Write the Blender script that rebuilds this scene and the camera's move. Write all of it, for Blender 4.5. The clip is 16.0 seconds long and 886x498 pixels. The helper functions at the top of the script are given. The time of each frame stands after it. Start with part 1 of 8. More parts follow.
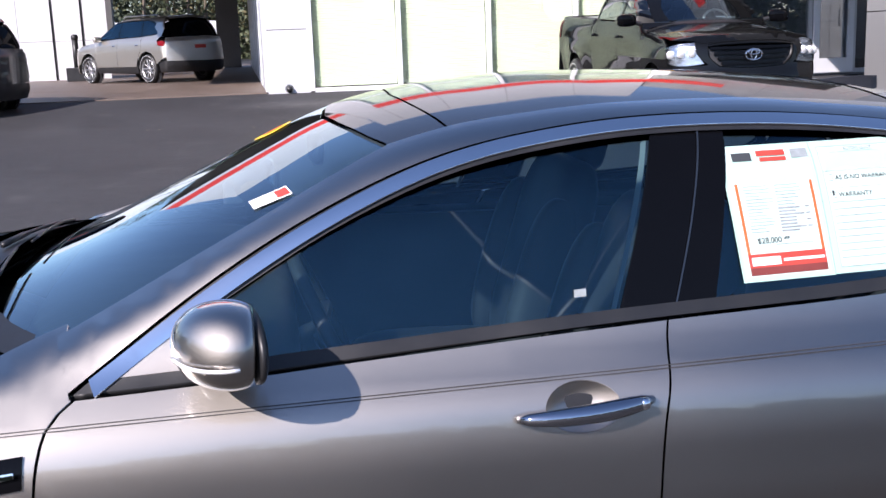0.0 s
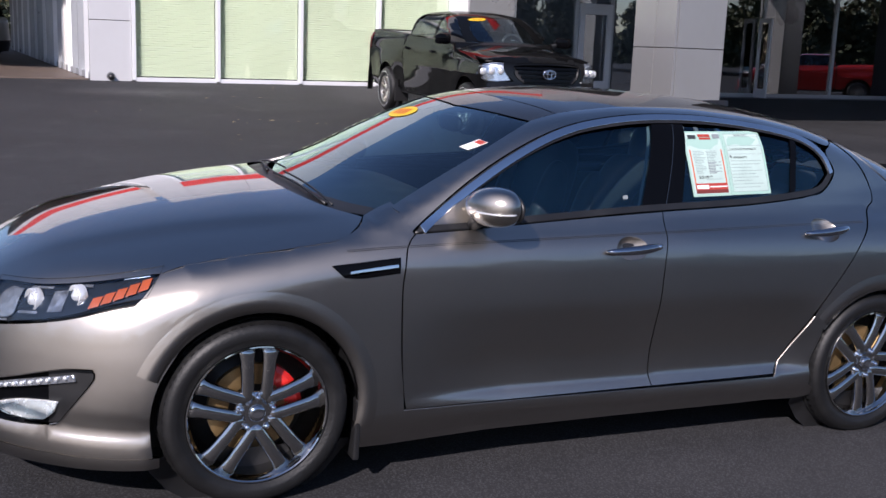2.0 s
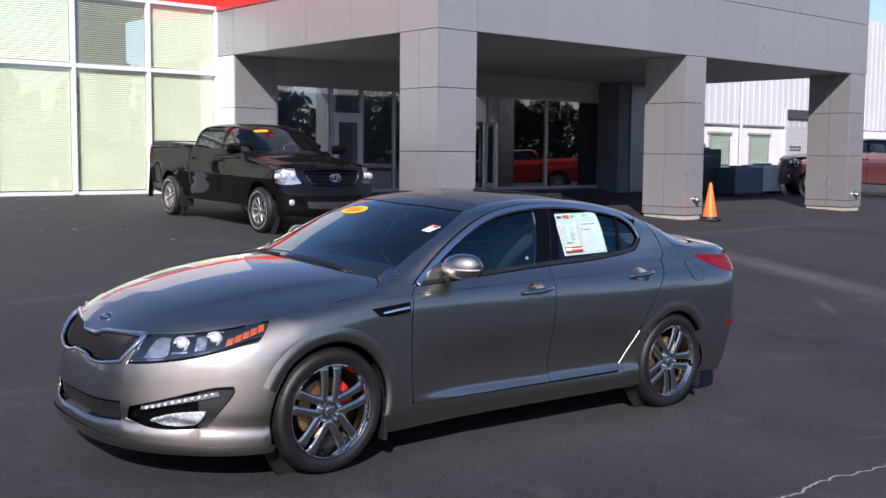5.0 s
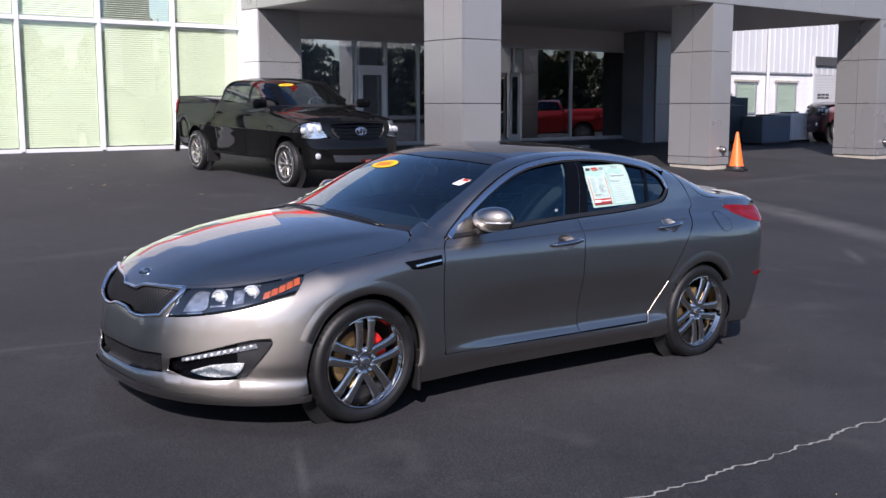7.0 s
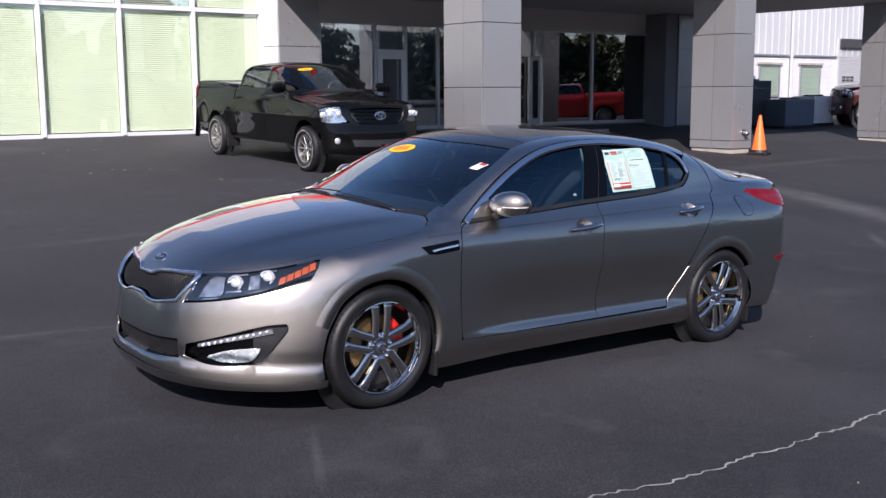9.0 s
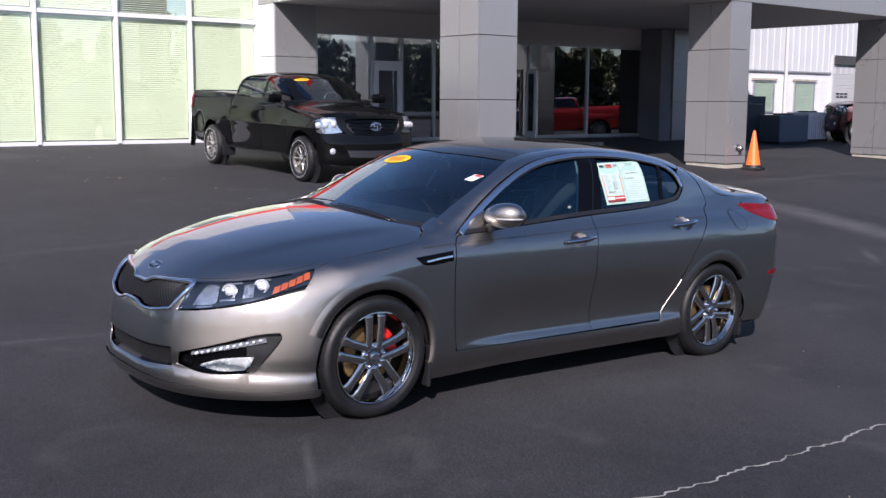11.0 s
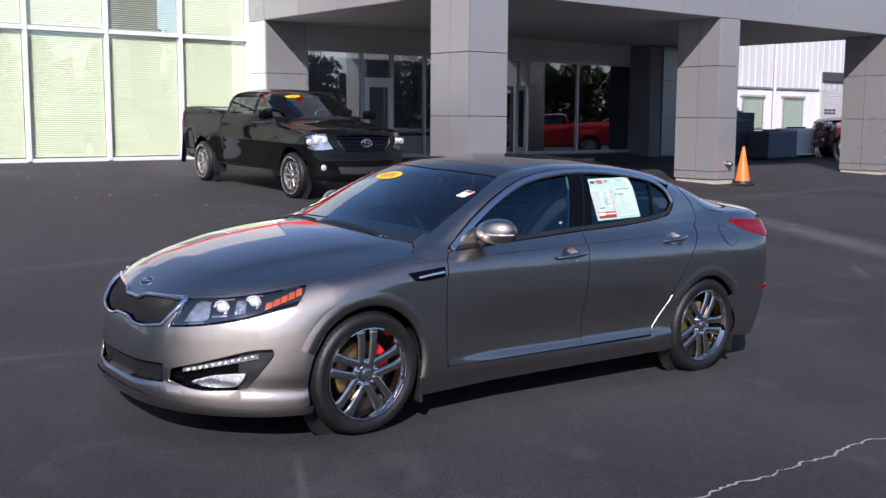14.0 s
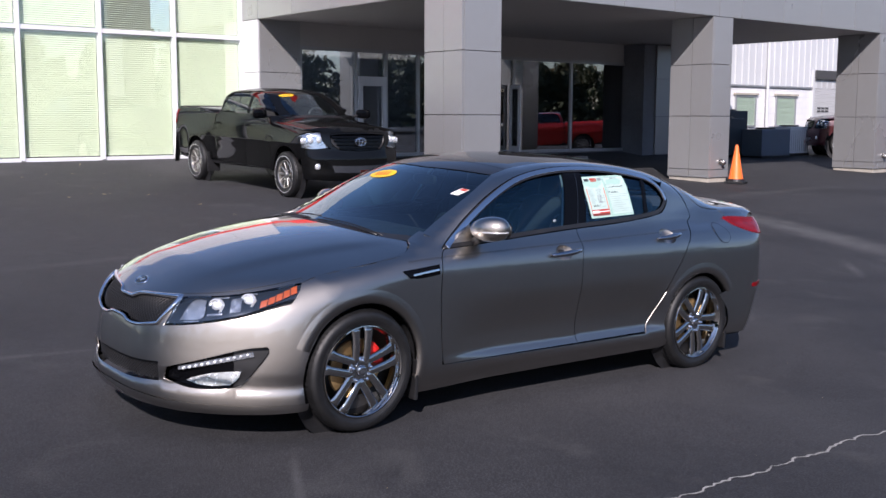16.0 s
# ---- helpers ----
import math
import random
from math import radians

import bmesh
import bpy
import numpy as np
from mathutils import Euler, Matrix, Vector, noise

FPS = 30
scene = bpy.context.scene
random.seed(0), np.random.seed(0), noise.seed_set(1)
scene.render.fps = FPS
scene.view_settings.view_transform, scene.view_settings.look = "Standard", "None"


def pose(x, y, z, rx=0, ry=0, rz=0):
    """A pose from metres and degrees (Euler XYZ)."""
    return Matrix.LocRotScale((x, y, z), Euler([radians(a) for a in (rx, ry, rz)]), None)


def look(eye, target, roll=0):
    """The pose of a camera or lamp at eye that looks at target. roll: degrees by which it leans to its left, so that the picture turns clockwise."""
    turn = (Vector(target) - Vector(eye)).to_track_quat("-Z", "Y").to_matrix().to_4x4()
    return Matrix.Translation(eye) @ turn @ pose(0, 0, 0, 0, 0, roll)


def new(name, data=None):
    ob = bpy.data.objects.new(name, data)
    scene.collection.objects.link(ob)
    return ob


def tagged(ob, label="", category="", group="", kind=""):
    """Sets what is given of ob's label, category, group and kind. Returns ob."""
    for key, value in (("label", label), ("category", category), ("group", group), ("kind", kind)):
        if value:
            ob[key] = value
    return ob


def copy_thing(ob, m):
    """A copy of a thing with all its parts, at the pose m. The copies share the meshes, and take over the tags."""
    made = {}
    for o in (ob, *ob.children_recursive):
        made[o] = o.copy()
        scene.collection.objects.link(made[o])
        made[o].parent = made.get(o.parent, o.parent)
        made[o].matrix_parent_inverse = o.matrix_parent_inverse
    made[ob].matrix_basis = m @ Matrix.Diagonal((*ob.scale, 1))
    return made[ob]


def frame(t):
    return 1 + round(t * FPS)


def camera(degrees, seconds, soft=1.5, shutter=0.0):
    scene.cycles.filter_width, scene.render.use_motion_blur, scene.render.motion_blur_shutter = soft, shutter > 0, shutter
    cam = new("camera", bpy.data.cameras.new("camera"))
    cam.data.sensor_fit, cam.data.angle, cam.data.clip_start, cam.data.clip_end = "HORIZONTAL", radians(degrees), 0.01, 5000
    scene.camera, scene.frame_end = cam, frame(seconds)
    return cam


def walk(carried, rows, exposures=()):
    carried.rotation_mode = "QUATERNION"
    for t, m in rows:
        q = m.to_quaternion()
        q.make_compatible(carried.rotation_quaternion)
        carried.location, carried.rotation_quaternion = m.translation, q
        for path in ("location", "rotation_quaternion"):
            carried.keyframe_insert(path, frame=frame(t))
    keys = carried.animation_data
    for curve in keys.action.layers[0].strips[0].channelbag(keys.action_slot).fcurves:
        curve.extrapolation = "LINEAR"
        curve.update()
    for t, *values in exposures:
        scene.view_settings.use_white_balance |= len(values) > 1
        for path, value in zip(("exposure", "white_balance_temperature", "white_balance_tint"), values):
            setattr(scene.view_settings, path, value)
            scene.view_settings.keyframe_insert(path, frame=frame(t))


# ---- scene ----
cam = camera(45.8, 16.0)
PATH = [
    (0, (-0.492, -2.641, 1.495), (-0.143, -0.71, 1.111), -2.1),
    (0.5, (-0.959, -3.064, 1.534), (-0.499, -1.154, 1.158), -1.3),
    (0.8, (-1.221, -3.378, 1.518), (-0.765, -1.455, 1.211), -0.2),
    (1, (-1.364, -3.522, 1.537), (-0.884, -1.606, 1.222), -0.8),
    (1.5, (-1.841, -3.892, 1.567), (-1.19, -2.021, 1.287), 0.1),
    (2, (-2.268, -4.214, 1.576), (-1.443, -2.431, 1.198), 2.2),
    (2.2, (-2.44, -4.315, 1.57), (-1.563, -2.555, 1.206), 3.2),
    (2.5, (-2.74, -4.551, 1.632), (-1.853, -2.789, 1.304), 3.0),
    (3, (-3.286, -4.766, 1.647), (-2.277, -3.07, 1.32), 2.1),
    (3.5, (-3.651, -5.01, 1.596), (-2.589, -3.333, 1.349), 0.4),
    (4, (-4.0, -5.149, 1.659), (-2.776, -3.581, 1.451), 1.9),
    (4.2, (-4.168, -5.182, 1.635), (-2.903, -3.642, 1.47), 1.6),
    (6.5, (-4.464, -5.29, 1.657), (-3.177, -3.776, 1.432), -0.2),
    (7, (-4.463, -5.292, 1.656), (-3.212, -3.756, 1.385), -0.1),
    (7.5, (-4.457, -5.287, 1.654), (-3.218, -3.742, 1.372), 0.1),
    (8, (-4.44, -5.283, 1.652), (-3.213, -3.731, 1.36), -0.2),
    (8.5, (-4.424, -5.275, 1.654), (-3.204, -3.718, 1.355), -0.3),
    (9, (-4.417, -5.271, 1.652), (-3.2, -3.713, 1.352), -0.3),
    (11.5, (-4.437, -5.286, 1.648), (-3.207, -3.733, 1.375), 0.4),
    (12, (-4.448, -5.292, 1.652), (-3.218, -3.738, 1.382), 0.3),
    (12.5, (-4.441, -5.292, 1.651), (-3.213, -3.736, 1.389), 0.3),
    (13, (-4.435, -5.288, 1.647), (-3.199, -3.737, 1.39), 0.4),
    (13.5, (-4.437, -5.284, 1.647), (-3.195, -3.737, 1.393), 0.4),
    (14, (-4.44, -5.285, 1.648), (-3.195, -3.739, 1.401), 0.3),
    (14.5, (-4.438, -5.28, 1.648), (-3.188, -3.737, 1.411), 0.4),
    (15, (-4.438, -5.286, 1.646), (-3.187, -3.744, 1.41), 0.5),
    (15.5, (-4.447, -5.292, 1.643), (-3.194, -3.752, 1.397), 0.4),
    (16, (-4.452, -5.296, 1.644), (-3.198, -3.757, 1.395), 0.2),
]
walk(cam, [(t, look(eye, target, roll)) for t, eye, target, roll in PATH], [(0.0, 1.10), (0.25, 0.75), (0.5, 0.45), (1.0, 0.22), (1.5, 0.31), (4.0, 0.55), (7.0, 0.58), (16.0, 0.58)])

# ---- light ----
SUN_EL, SUN_AZ = radians(34.0), radians(225.0)
world = bpy.data.worlds.new("World")
scene.world = world
world.use_nodes = True
wn, wl = world.node_tree.nodes, world.node_tree.links
sky = wn.new("ShaderNodeTexSky")
sky.sky_type, sky.sun_disc = "NISHITA", False
sky.sun_elevation, sky.sun_rotation = SUN_EL, SUN_AZ
sky.air_density, sky.dust_density, sky.ozone_density = 1.0, 0.3, 2.5
wn["Background"].inputs["Strength"].default_value = 0.09
wl.new(sky.outputs[0], wn["Background"].inputs["Color"])
sun = new("sun", bpy.data.lights.new("sun", "SUN"))
sun.data.energy, sun.data.angle, sun.data.color = 4.8, radians(0.55), (1.0, 0.93, 0.82)
sun.matrix_world = look((-30, -30, 28.5), (0, 0, 0))
scene.view_settings.use_white_balance = True
scene.view_settings.white_balance_temperature, scene.view_settings.white_balance_tint = 6080, 23

# ---- materials ----
from mathutils.geometry import delaunay_2d_cdt


def mat(name, color, rough=0.5, metal=0.0, vary=0.12, scale=3.0, bump=0.0, bscale=200.0, coat=0.0, spec=0.5, rvary=0.08, piece=0.0):
    """A surface with colour drift at two scales, roughness drift and fine relief."""
    m = bpy.data.materials.new(name)
    m.use_nodes = True
    n, l = m.node_tree.nodes, m.node_tree.links
    b = n["Principled BSDF"]
    b.inputs["Metallic"].default_value = metal
    b.inputs["Specular IOR Level"].default_value = spec
    b.inputs["Coat Weight"].default_value = coat
    b.inputs["Coat Roughness"].default_value = 0.03
    tc = n.new("ShaderNodeTexCoord")
    big, fine = n.new("ShaderNodeTexNoise"), n.new("ShaderNodeTexNoise")
    big.inputs["Scale"].default_value, big.inputs["Detail"].default_value = scale, 5
    fine.inputs["Scale"].default_value, fine.inputs["Detail"].default_value = scale * 14, 3
    l.new(tc.outputs["Object"], big.inputs["Vector"])
    l.new(tc.outputs["Object"], fine.inputs["Vector"])
    add = n.new("ShaderNodeMath")
    add.operation = "MULTIPLY_ADD"
    add.inputs[1].default_value = 0.35
    l.new(fine.outputs["Fac"], add.inputs[0])
    l.new(big.outputs["Fac"], add.inputs[2])
    ramp = n.new("ShaderNodeMapRange")
    ramp.inputs["From Min"].default_value, ramp.inputs["From Max"].default_value = 0.45, 0.9
    ramp.inputs["To Min"].default_value, ramp.inputs["To Max"].default_value = 1 - vary, 1 + vary
    l.new(add.outputs[0], ramp.inputs["Value"])
    mul = n.new("ShaderNodeVectorMath")
    mul.operation = "SCALE"
    mul.inputs[0].default_value = color
    last = ramp.outputs[0]
    if piece:
        oi, pr, pm = n.new("ShaderNodeObjectInfo"), n.new("ShaderNodeMapRange"), n.new("ShaderNodeMath")
        pr.inputs["To Min"].default_value, pr.inputs["To Max"].default_value = 1 - piece, 1 + piece
        pm.operation = "MULTIPLY"
        l.new(oi.outputs["Random"], pr.inputs["Value"])
        l.new(pr.outputs[0], pm.inputs[0])
        l.new(last, pm.inputs[1])
        last = pm.outputs[0]
    l.new(last, mul.inputs["Scale"])
    l.new(mul.outputs[0], b.inputs["Base Color"])
    rr = n.new("ShaderNodeMapRange")
    rr.inputs["From Min"].default_value, rr.inputs["From Max"].default_value = 0.3, 0.75
    rr.inputs["To Min"].default_value, rr.inputs["To Max"].default_value = max(0.0, rough - rvary), min(1.0, rough + rvary)
    l.new(big.outputs["Fac"], rr.inputs["Value"])
    l.new(rr.outputs[0], b.inputs["Roughness"])
    if bump:
        t, bp = n.new("ShaderNodeTexNoise"), n.new("ShaderNodeBump")
        t.inputs["Scale"].default_value, t.inputs["Detail"].default_value = bscale, 3
        bp.inputs["Strength"].default_value, bp.inputs["Distance"].default_value = bump, 0.004
        l.new(tc.outputs["Object"], t.inputs["Vector"])
        l.new(t.outputs["Fac"], bp.inputs["Height"])
        l.new(bp.outputs["Normal"], b.inputs["Normal"])
    return m


def glass(name, tint, rough=0.0, gain=1.7, base=0.02, sheen=(1, 1, 1)):
    """Thin tinted glazing: a mirror-like skin over a tinted see-through sheet."""
    m = bpy.data.materials.new(name)
    m.use_nodes = True
    n, l = m.node_tree.nodes, m.node_tree.links
    n.remove(n["Principled BSDF"])
    tr, gl, mix, fr = n.new("ShaderNodeBsdfTransparent"), n.new("ShaderNodeBsdfGlossy"), n.new("ShaderNodeMixShader"), n.new("ShaderNodeFresnel")
    tr.inputs["Color"].default_value = (*tint, 1)
    gl.inputs["Roughness"].default_value = rough
    gl.inputs["Color"].default_value = (*sheen, 1)
    fr.inputs["IOR"].default_value = 1.55
    k = n.new("ShaderNodeMath")
    k.operation = "MULTIPLY_ADD"
    k.inputs[1].default_value, k.inputs[2].default_value = gain, base
    l.new(fr.outputs[0], k.inputs[0])
    l.new(k.outputs[0], mix.inputs["Fac"])
    l.new(tr.outputs[0], mix.inputs[1])
    l.new(gl.outputs[0], mix.inputs[2])
    l.new(mix.outputs[0], n["Material Output"].inputs["Surface"])
    return m


def metallic_paint(name, color, flake=0.5, rough=0.32, coat=1.0, metal=0.6, spec=0.5):
    """Flake paint under a clear coat."""
    m = mat(name, color, rough, metal, 0.03, 1.5, coat=coat, rvary=0.02, spec=spec)
    n, l = m.node_tree.nodes, m.node_tree.links
    b = n["Principled BSDF"]
    tc, v, bp = n.new("ShaderNodeTexCoord"), n.new("ShaderNodeTexVoronoi"), n.new("ShaderNodeBump")
    v.inputs["Scale"].default_value = 900
    bp.inputs["Strength"].default_value, bp.inputs["Distance"].default_value = flake * 0.25, 0.001
    l.new(tc.outputs["Object"], v.inputs["Vector"])
    l.new(v.outputs["Distance"], bp.inputs["Height"])
    l.new(bp.outputs["Normal"], b.inputs["Normal"])
    return m


def flake_paint(name, color, rough=0.62, gloss=1.0):
    """Coarse metal flake with a short-tailed sheen under a sharp clear coat."""
    m = mat(name, color, rough, 1.0, 0.03, 1.5, rvary=0.02)
    n, l = m.node_tree.nodes, m.node_tree.links
    b = n["Principled BSDF"]
    wide, tight, flake = n.new("ShaderNodeBsdfGlossy"), n.new("ShaderNodeBsdfGlossy"), n.new("ShaderNodeMixShader")
    coat, mix, fr, k = n.new("ShaderNodeBsdfGlossy"), n.new("ShaderNodeMixShader"), n.new("ShaderNodeFresnel"), n.new("ShaderNodeMath")
    flake.inputs["Fac"].default_value = 0.5
    tight.inputs["Roughness"].default_value = 0.29
    for lobe, slot in ((wide, 1), (tight, 2)):
        lobe.distribution = "BECKMANN"
        l.new(b.inputs["Base Color"].links[0].from_socket, lobe.inputs["Color"])
        l.new(lobe.outputs[0], flake.inputs[slot])
    l.new(b.inputs["Roughness"].links[0].from_socket, wide.inputs["Roughness"])
    coat.inputs["Roughness"].default_value = 0.03
    coat.inputs["Color"].default_value = (1, 1, 1, 1)
    fr.inputs["IOR"].default_value = 1.5
    k.operation = "MULTIPLY"
    k.inputs[1].default_value = gloss
    l.new(fr.outputs[0], k.inputs[0])
    l.new(k.outputs[0], mix.inputs["Fac"])
    l.new(flake.outputs[0], mix.inputs[1])
    l.new(coat.outputs[0], mix.inputs[2])
    tc, v, bp = n.new("ShaderNodeTexCoord"), n.new("ShaderNodeTexVoronoi"), n.new("ShaderNodeBump")
    v.inputs["Scale"].default_value = 900
    bp.inputs["Strength"].default_value, bp.inputs["Distance"].default_value = 0.1, 0.001
    l.new(tc.outputs["Object"], v.inputs["Vector"])
    l.new(v.outputs["Distance"], bp.inputs["Height"])
    l.new(bp.outputs["Normal"], wide.inputs["Normal"])
    l.new(bp.outputs["Normal"], tight.inputs["Normal"])
    n.remove(b)
    l.new(mix.outputs[0], n["Material Output"].inputs["Surface"])
    return m


def asphalt():
    m = mat("asphalt", (0.032, 0.032, 0.035), 0.82, 0, 0.28, 0.5, 0.8, 110, spec=0.35)
    n, l = m.node_tree.nodes, m.node_tree.links
    b = n["Principled BSDF"]
    src = b.inputs["Base Color"].links[0].from_socket
    tc = n.new("ShaderNodeTexCoord")
    last = src
    # aggregate specks
    v = n.new("ShaderNodeTexVoronoi")
    v.inputs["Scale"].default_value = 90
    l.new(tc.outputs["Object"], v.inputs["Vector"])
    r = n.new("ShaderNodeMapRange")
    r.inputs["From Min"].default_value, r.inputs["From Max"].default_value = 0.0, 0.55
    r.inputs["To Min"].default_value, r.inputs["To Max"].default_value = 1.8, 0.62
    l.new(v.outputs["Distance"], r.inputs["Value"])
    s = n.new("ShaderNodeVectorMath")
    s.operation = "SCALE"
    l.new(last, s.inputs[0])
    l.new(r.outputs[0], s.inputs["Scale"])
    last = s.outputs[0]
    # dusty drying streaks and pale scuffs
    for sc, lo, hi, amt, col in ((0.22, 0.58, 0.75, 0.30, (0.075, 0.075, 0.078)), (1.7, 0.60, 0.78, 0.35, (0.085, 0.083, 0.080)), (26.0, 0.74, 0.80, 0.30, (0.14, 0.135, 0.125))):
        t, mr, mx = n.new("ShaderNodeTexNoise"), n.new("ShaderNodeMapRange"), n.new("ShaderNodeMix")
        t.inputs["Scale"].default_value, t.inputs["Detail"].default_value, t.inputs["Distortion"].default_value = sc, 6, 0.6
        l.new(tc.outputs["Object"], t.inputs["Vector"])
        mr.inputs["From Min"].default_value, mr.inputs["From Max"].default_value = lo, hi
        mr.inputs["To Max"].default_value = amt
        l.new(t.outputs["Fac"], mr.inputs["Value"])
        mx.data_type = "RGBA"
        l.new(mr.outputs[0], mx.inputs["Factor"])
        l.new(last, mx.inputs["A"])
        mx.inputs["B"].default_value = (*col, 1)
        last = mx.outputs["Result"]
    # broad pale area, pale worn streaks and tyre scuffs: middle, length, width, turn, strength
    for x, y, a, w, turn, amt in ((-4.0, 7.5, 9.0, 6.5, 0, 0.16), (-2.9, 1.62, 1.3, 0.07, -5, 0.55), (8.9, 2.8, 3.4, 0.5, 65, 0.8), (10.6, -1.0, 2.6, 0.3, 70, 0.4), (4.6, -1.9, 0.9, 0.10, 20, 0.45), (5.6, -0.7, 0.8, 0.07, -30, 0.4), (6.6, 0.9, 0.7, 0.09, 40, 0.45), (2.3, -2.2, 0.8, 0.05, -15, 0.4), (-3.4, -2.1, 0.8, 0.06, 25, 0.4), (-2.05, -1.3, 0.5, 0.035, 62, 0.40), (-4.6, 4.2, 2.4, 0.35, 12, 0.25), (3.4, -3.6, 2.2, 0.12, -4, 0.22), (0.6, 14.9, 1.6, 0.5, 0, 0.5), (14.0, 6.6, 3.0, 0.3, 3, 0.30), (0.0, 5.2, 2.6, 0.16, 8, 0.25), (-1.2, -3.2, 1.3, 0.10, 35, 0.22)):
        mp, ln, mr, nz, k, mx = n.new("ShaderNodeMapping"), n.new("ShaderNodeVectorMath"), n.new("ShaderNodeMapRange"), n.new("ShaderNodeTexNoise"), n.new("ShaderNodeMath"), n.new("ShaderNodeMix")
        mp.vector_type = "TEXTURE"
        mp.inputs["Location"].default_value, mp.inputs["Rotation"].default_value, mp.inputs["Scale"].default_value = (x, y, 0), (0, 0, radians(turn)), (a, w, 1000)
        ln.operation = "LENGTH"
        l.new(tc.outputs["Object"], mp.inputs["Vector"])
        l.new(mp.outputs[0], ln.inputs[0])
        mr.inputs["From Min"].default_value, mr.inputs["From Max"].default_value, mr.inputs["To Min"].default_value, mr.inputs["To Max"].default_value = 0.1, 1.0, amt, 0.0
        l.new(ln.outputs["Value"], mr.inputs["Value"])
        nz.inputs["Scale"].default_value, nz.inputs["Detail"].default_value = 5.0, 6
        l.new(tc.outputs["Object"], nz.inputs["Vector"])
        k.operation = "MULTIPLY"
        l.new(mr.outputs[0], k.inputs[0])
        l.new(nz.outputs["Fac"], k.inputs[1])
        mx.data_type = "RGBA"
        l.new(k.outputs[0], mx.inputs["Factor"])
        l.new(last, mx.inputs["A"])
        mx.inputs["B"].default_value = (0.15, 0.148, 0.145, 1)
        last = mx.outputs["Result"]
    l.new(last, b.inputs["Base Color"])
    return m


ASPHALT = asphalt()
LANE = mat("washed_concrete", (0.105, 0.078, 0.062), 0.55, 0, 0.3, 0.6, 0.3, 60)
PALE = mat("crack_filler", (0.26, 0.255, 0.24), 0.8, 0, 0.3, 6)
PANEL = mat("silver_panel", (0.345, 0.345, 0.345), 0.34, 0.5, 0.03, 0.5, spec=0.5, piece=0.025)
PANELW = mat("white_panel", (0.56, 0.56, 0.57), 0.38, 0.1, 0.03, 0.5, piece=0.02)
REVEAL = mat("joint_gasket", (0.05, 0.05, 0.052), 0.7)
WHITEFR = mat("white_frame", (0.72, 0.73, 0.75), 0.35, 0.1, 0.04, 2)
ALU = mat("aluminium_frame", (0.42, 0.43, 0.45), 0.35, 0.6, 0.05, 2)
REDBAND = mat("red_band", (0.62, 0.035, 0.025), 0.35, 0, 0.05, 1)
BLIND = mat("blind_slat", (0.585, 0.61, 0.50), 0.5, 0, 0.06, 0.8)
SOFFIT = mat("soffit", (0.42, 0.405, 0.395), 0.7, 0, 0.06, 1)
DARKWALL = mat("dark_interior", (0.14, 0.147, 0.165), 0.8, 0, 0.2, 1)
WALLIN = mat("interior_wall", (0.50, 0.48, 0.46), 0.8, 0, 0.15, 1)
SIDING = mat("white_siding", (0.56, 0.57, 0.58), 0.45, 0.1, 0.05, 0.7)
BLOCK = mat("painted_block", (0.68, 0.68, 0.68), 0.75, 0, 0.08, 1.2, 0.3, 60, piece=0.05)
CONCRETE = mat("concrete", (0.36, 0.33, 0.28), 0.85, 0, 0.2, 3, 0.4, 80)
STOREGLASS = glass("store_glass", (0.62, 0.66, 0.68), gain=4.2, base=0.03)
WINGLASS = glass("window_glass", (0.92, 0.97, 0.93))
BLACK = mat("black_plastic", (0.012, 0.012, 0.013), 0.45, 0, 0.2, 8)
RUBBER = mat("tyre_rubber", (0.006, 0.006, 0.0065), 0.55, 0, 0.2, 12, 0.3, 90)
CHROME = mat("chrome", (0.82, 0.83, 0.85), 0.06, 1.0, 0.03, 6, rvary=0.04)
GRIPCHROME = mat("grip_chrome", (0.42, 0.43, 0.46), 0.05, 1.0, 0.03, 6, rvary=0.02)
RIMCHROME = mat("rim_chrome", (0.53, 0.52, 0.50), 0.03, 1.0, 0.04, 6, rvary=0.02)
DARKCHROME = mat("dark_chrome", (0.46, 0.47, 0.49), 0.10, 1.0, 0.05, 6, rvary=0.05)
STEEL = mat("brushed_steel", (0.48, 0.46, 0.43), 0.35, 1.0, 0.15, 20)

# ---- building helpers ----
def part(name, bm, material, parent=None, label="", smooth=False):
    """Links a bmesh as one mesh object, under a thing or a part."""
    me = bpy.data.meshes.new(name)
    bmesh.ops.recalc_face_normals(bm, faces=bm.faces)
    bm.to_mesh(me)
    bm.free()
    return link(name, me, material, parent, label, smooth)


def link(name, me, material, parent=None, label="", smooth=False):
    for m in (material if isinstance(material, (list, tuple)) else (material,)):
        me.materials.append(m)
    if smooth:
        me.shade_smooth()
    ob = new(name, me)
    if parent is not None:
        ob.parent = parent
    if label:
        tagged(ob, label)
    return ob


def thing(name, label, category, m=None, group="", kind=""):
    ob = new(name)
    ob.empty_display_size = 0.2
    if m is not None:
        ob.matrix_basis = m
    return tagged(ob, label, category, group, kind)


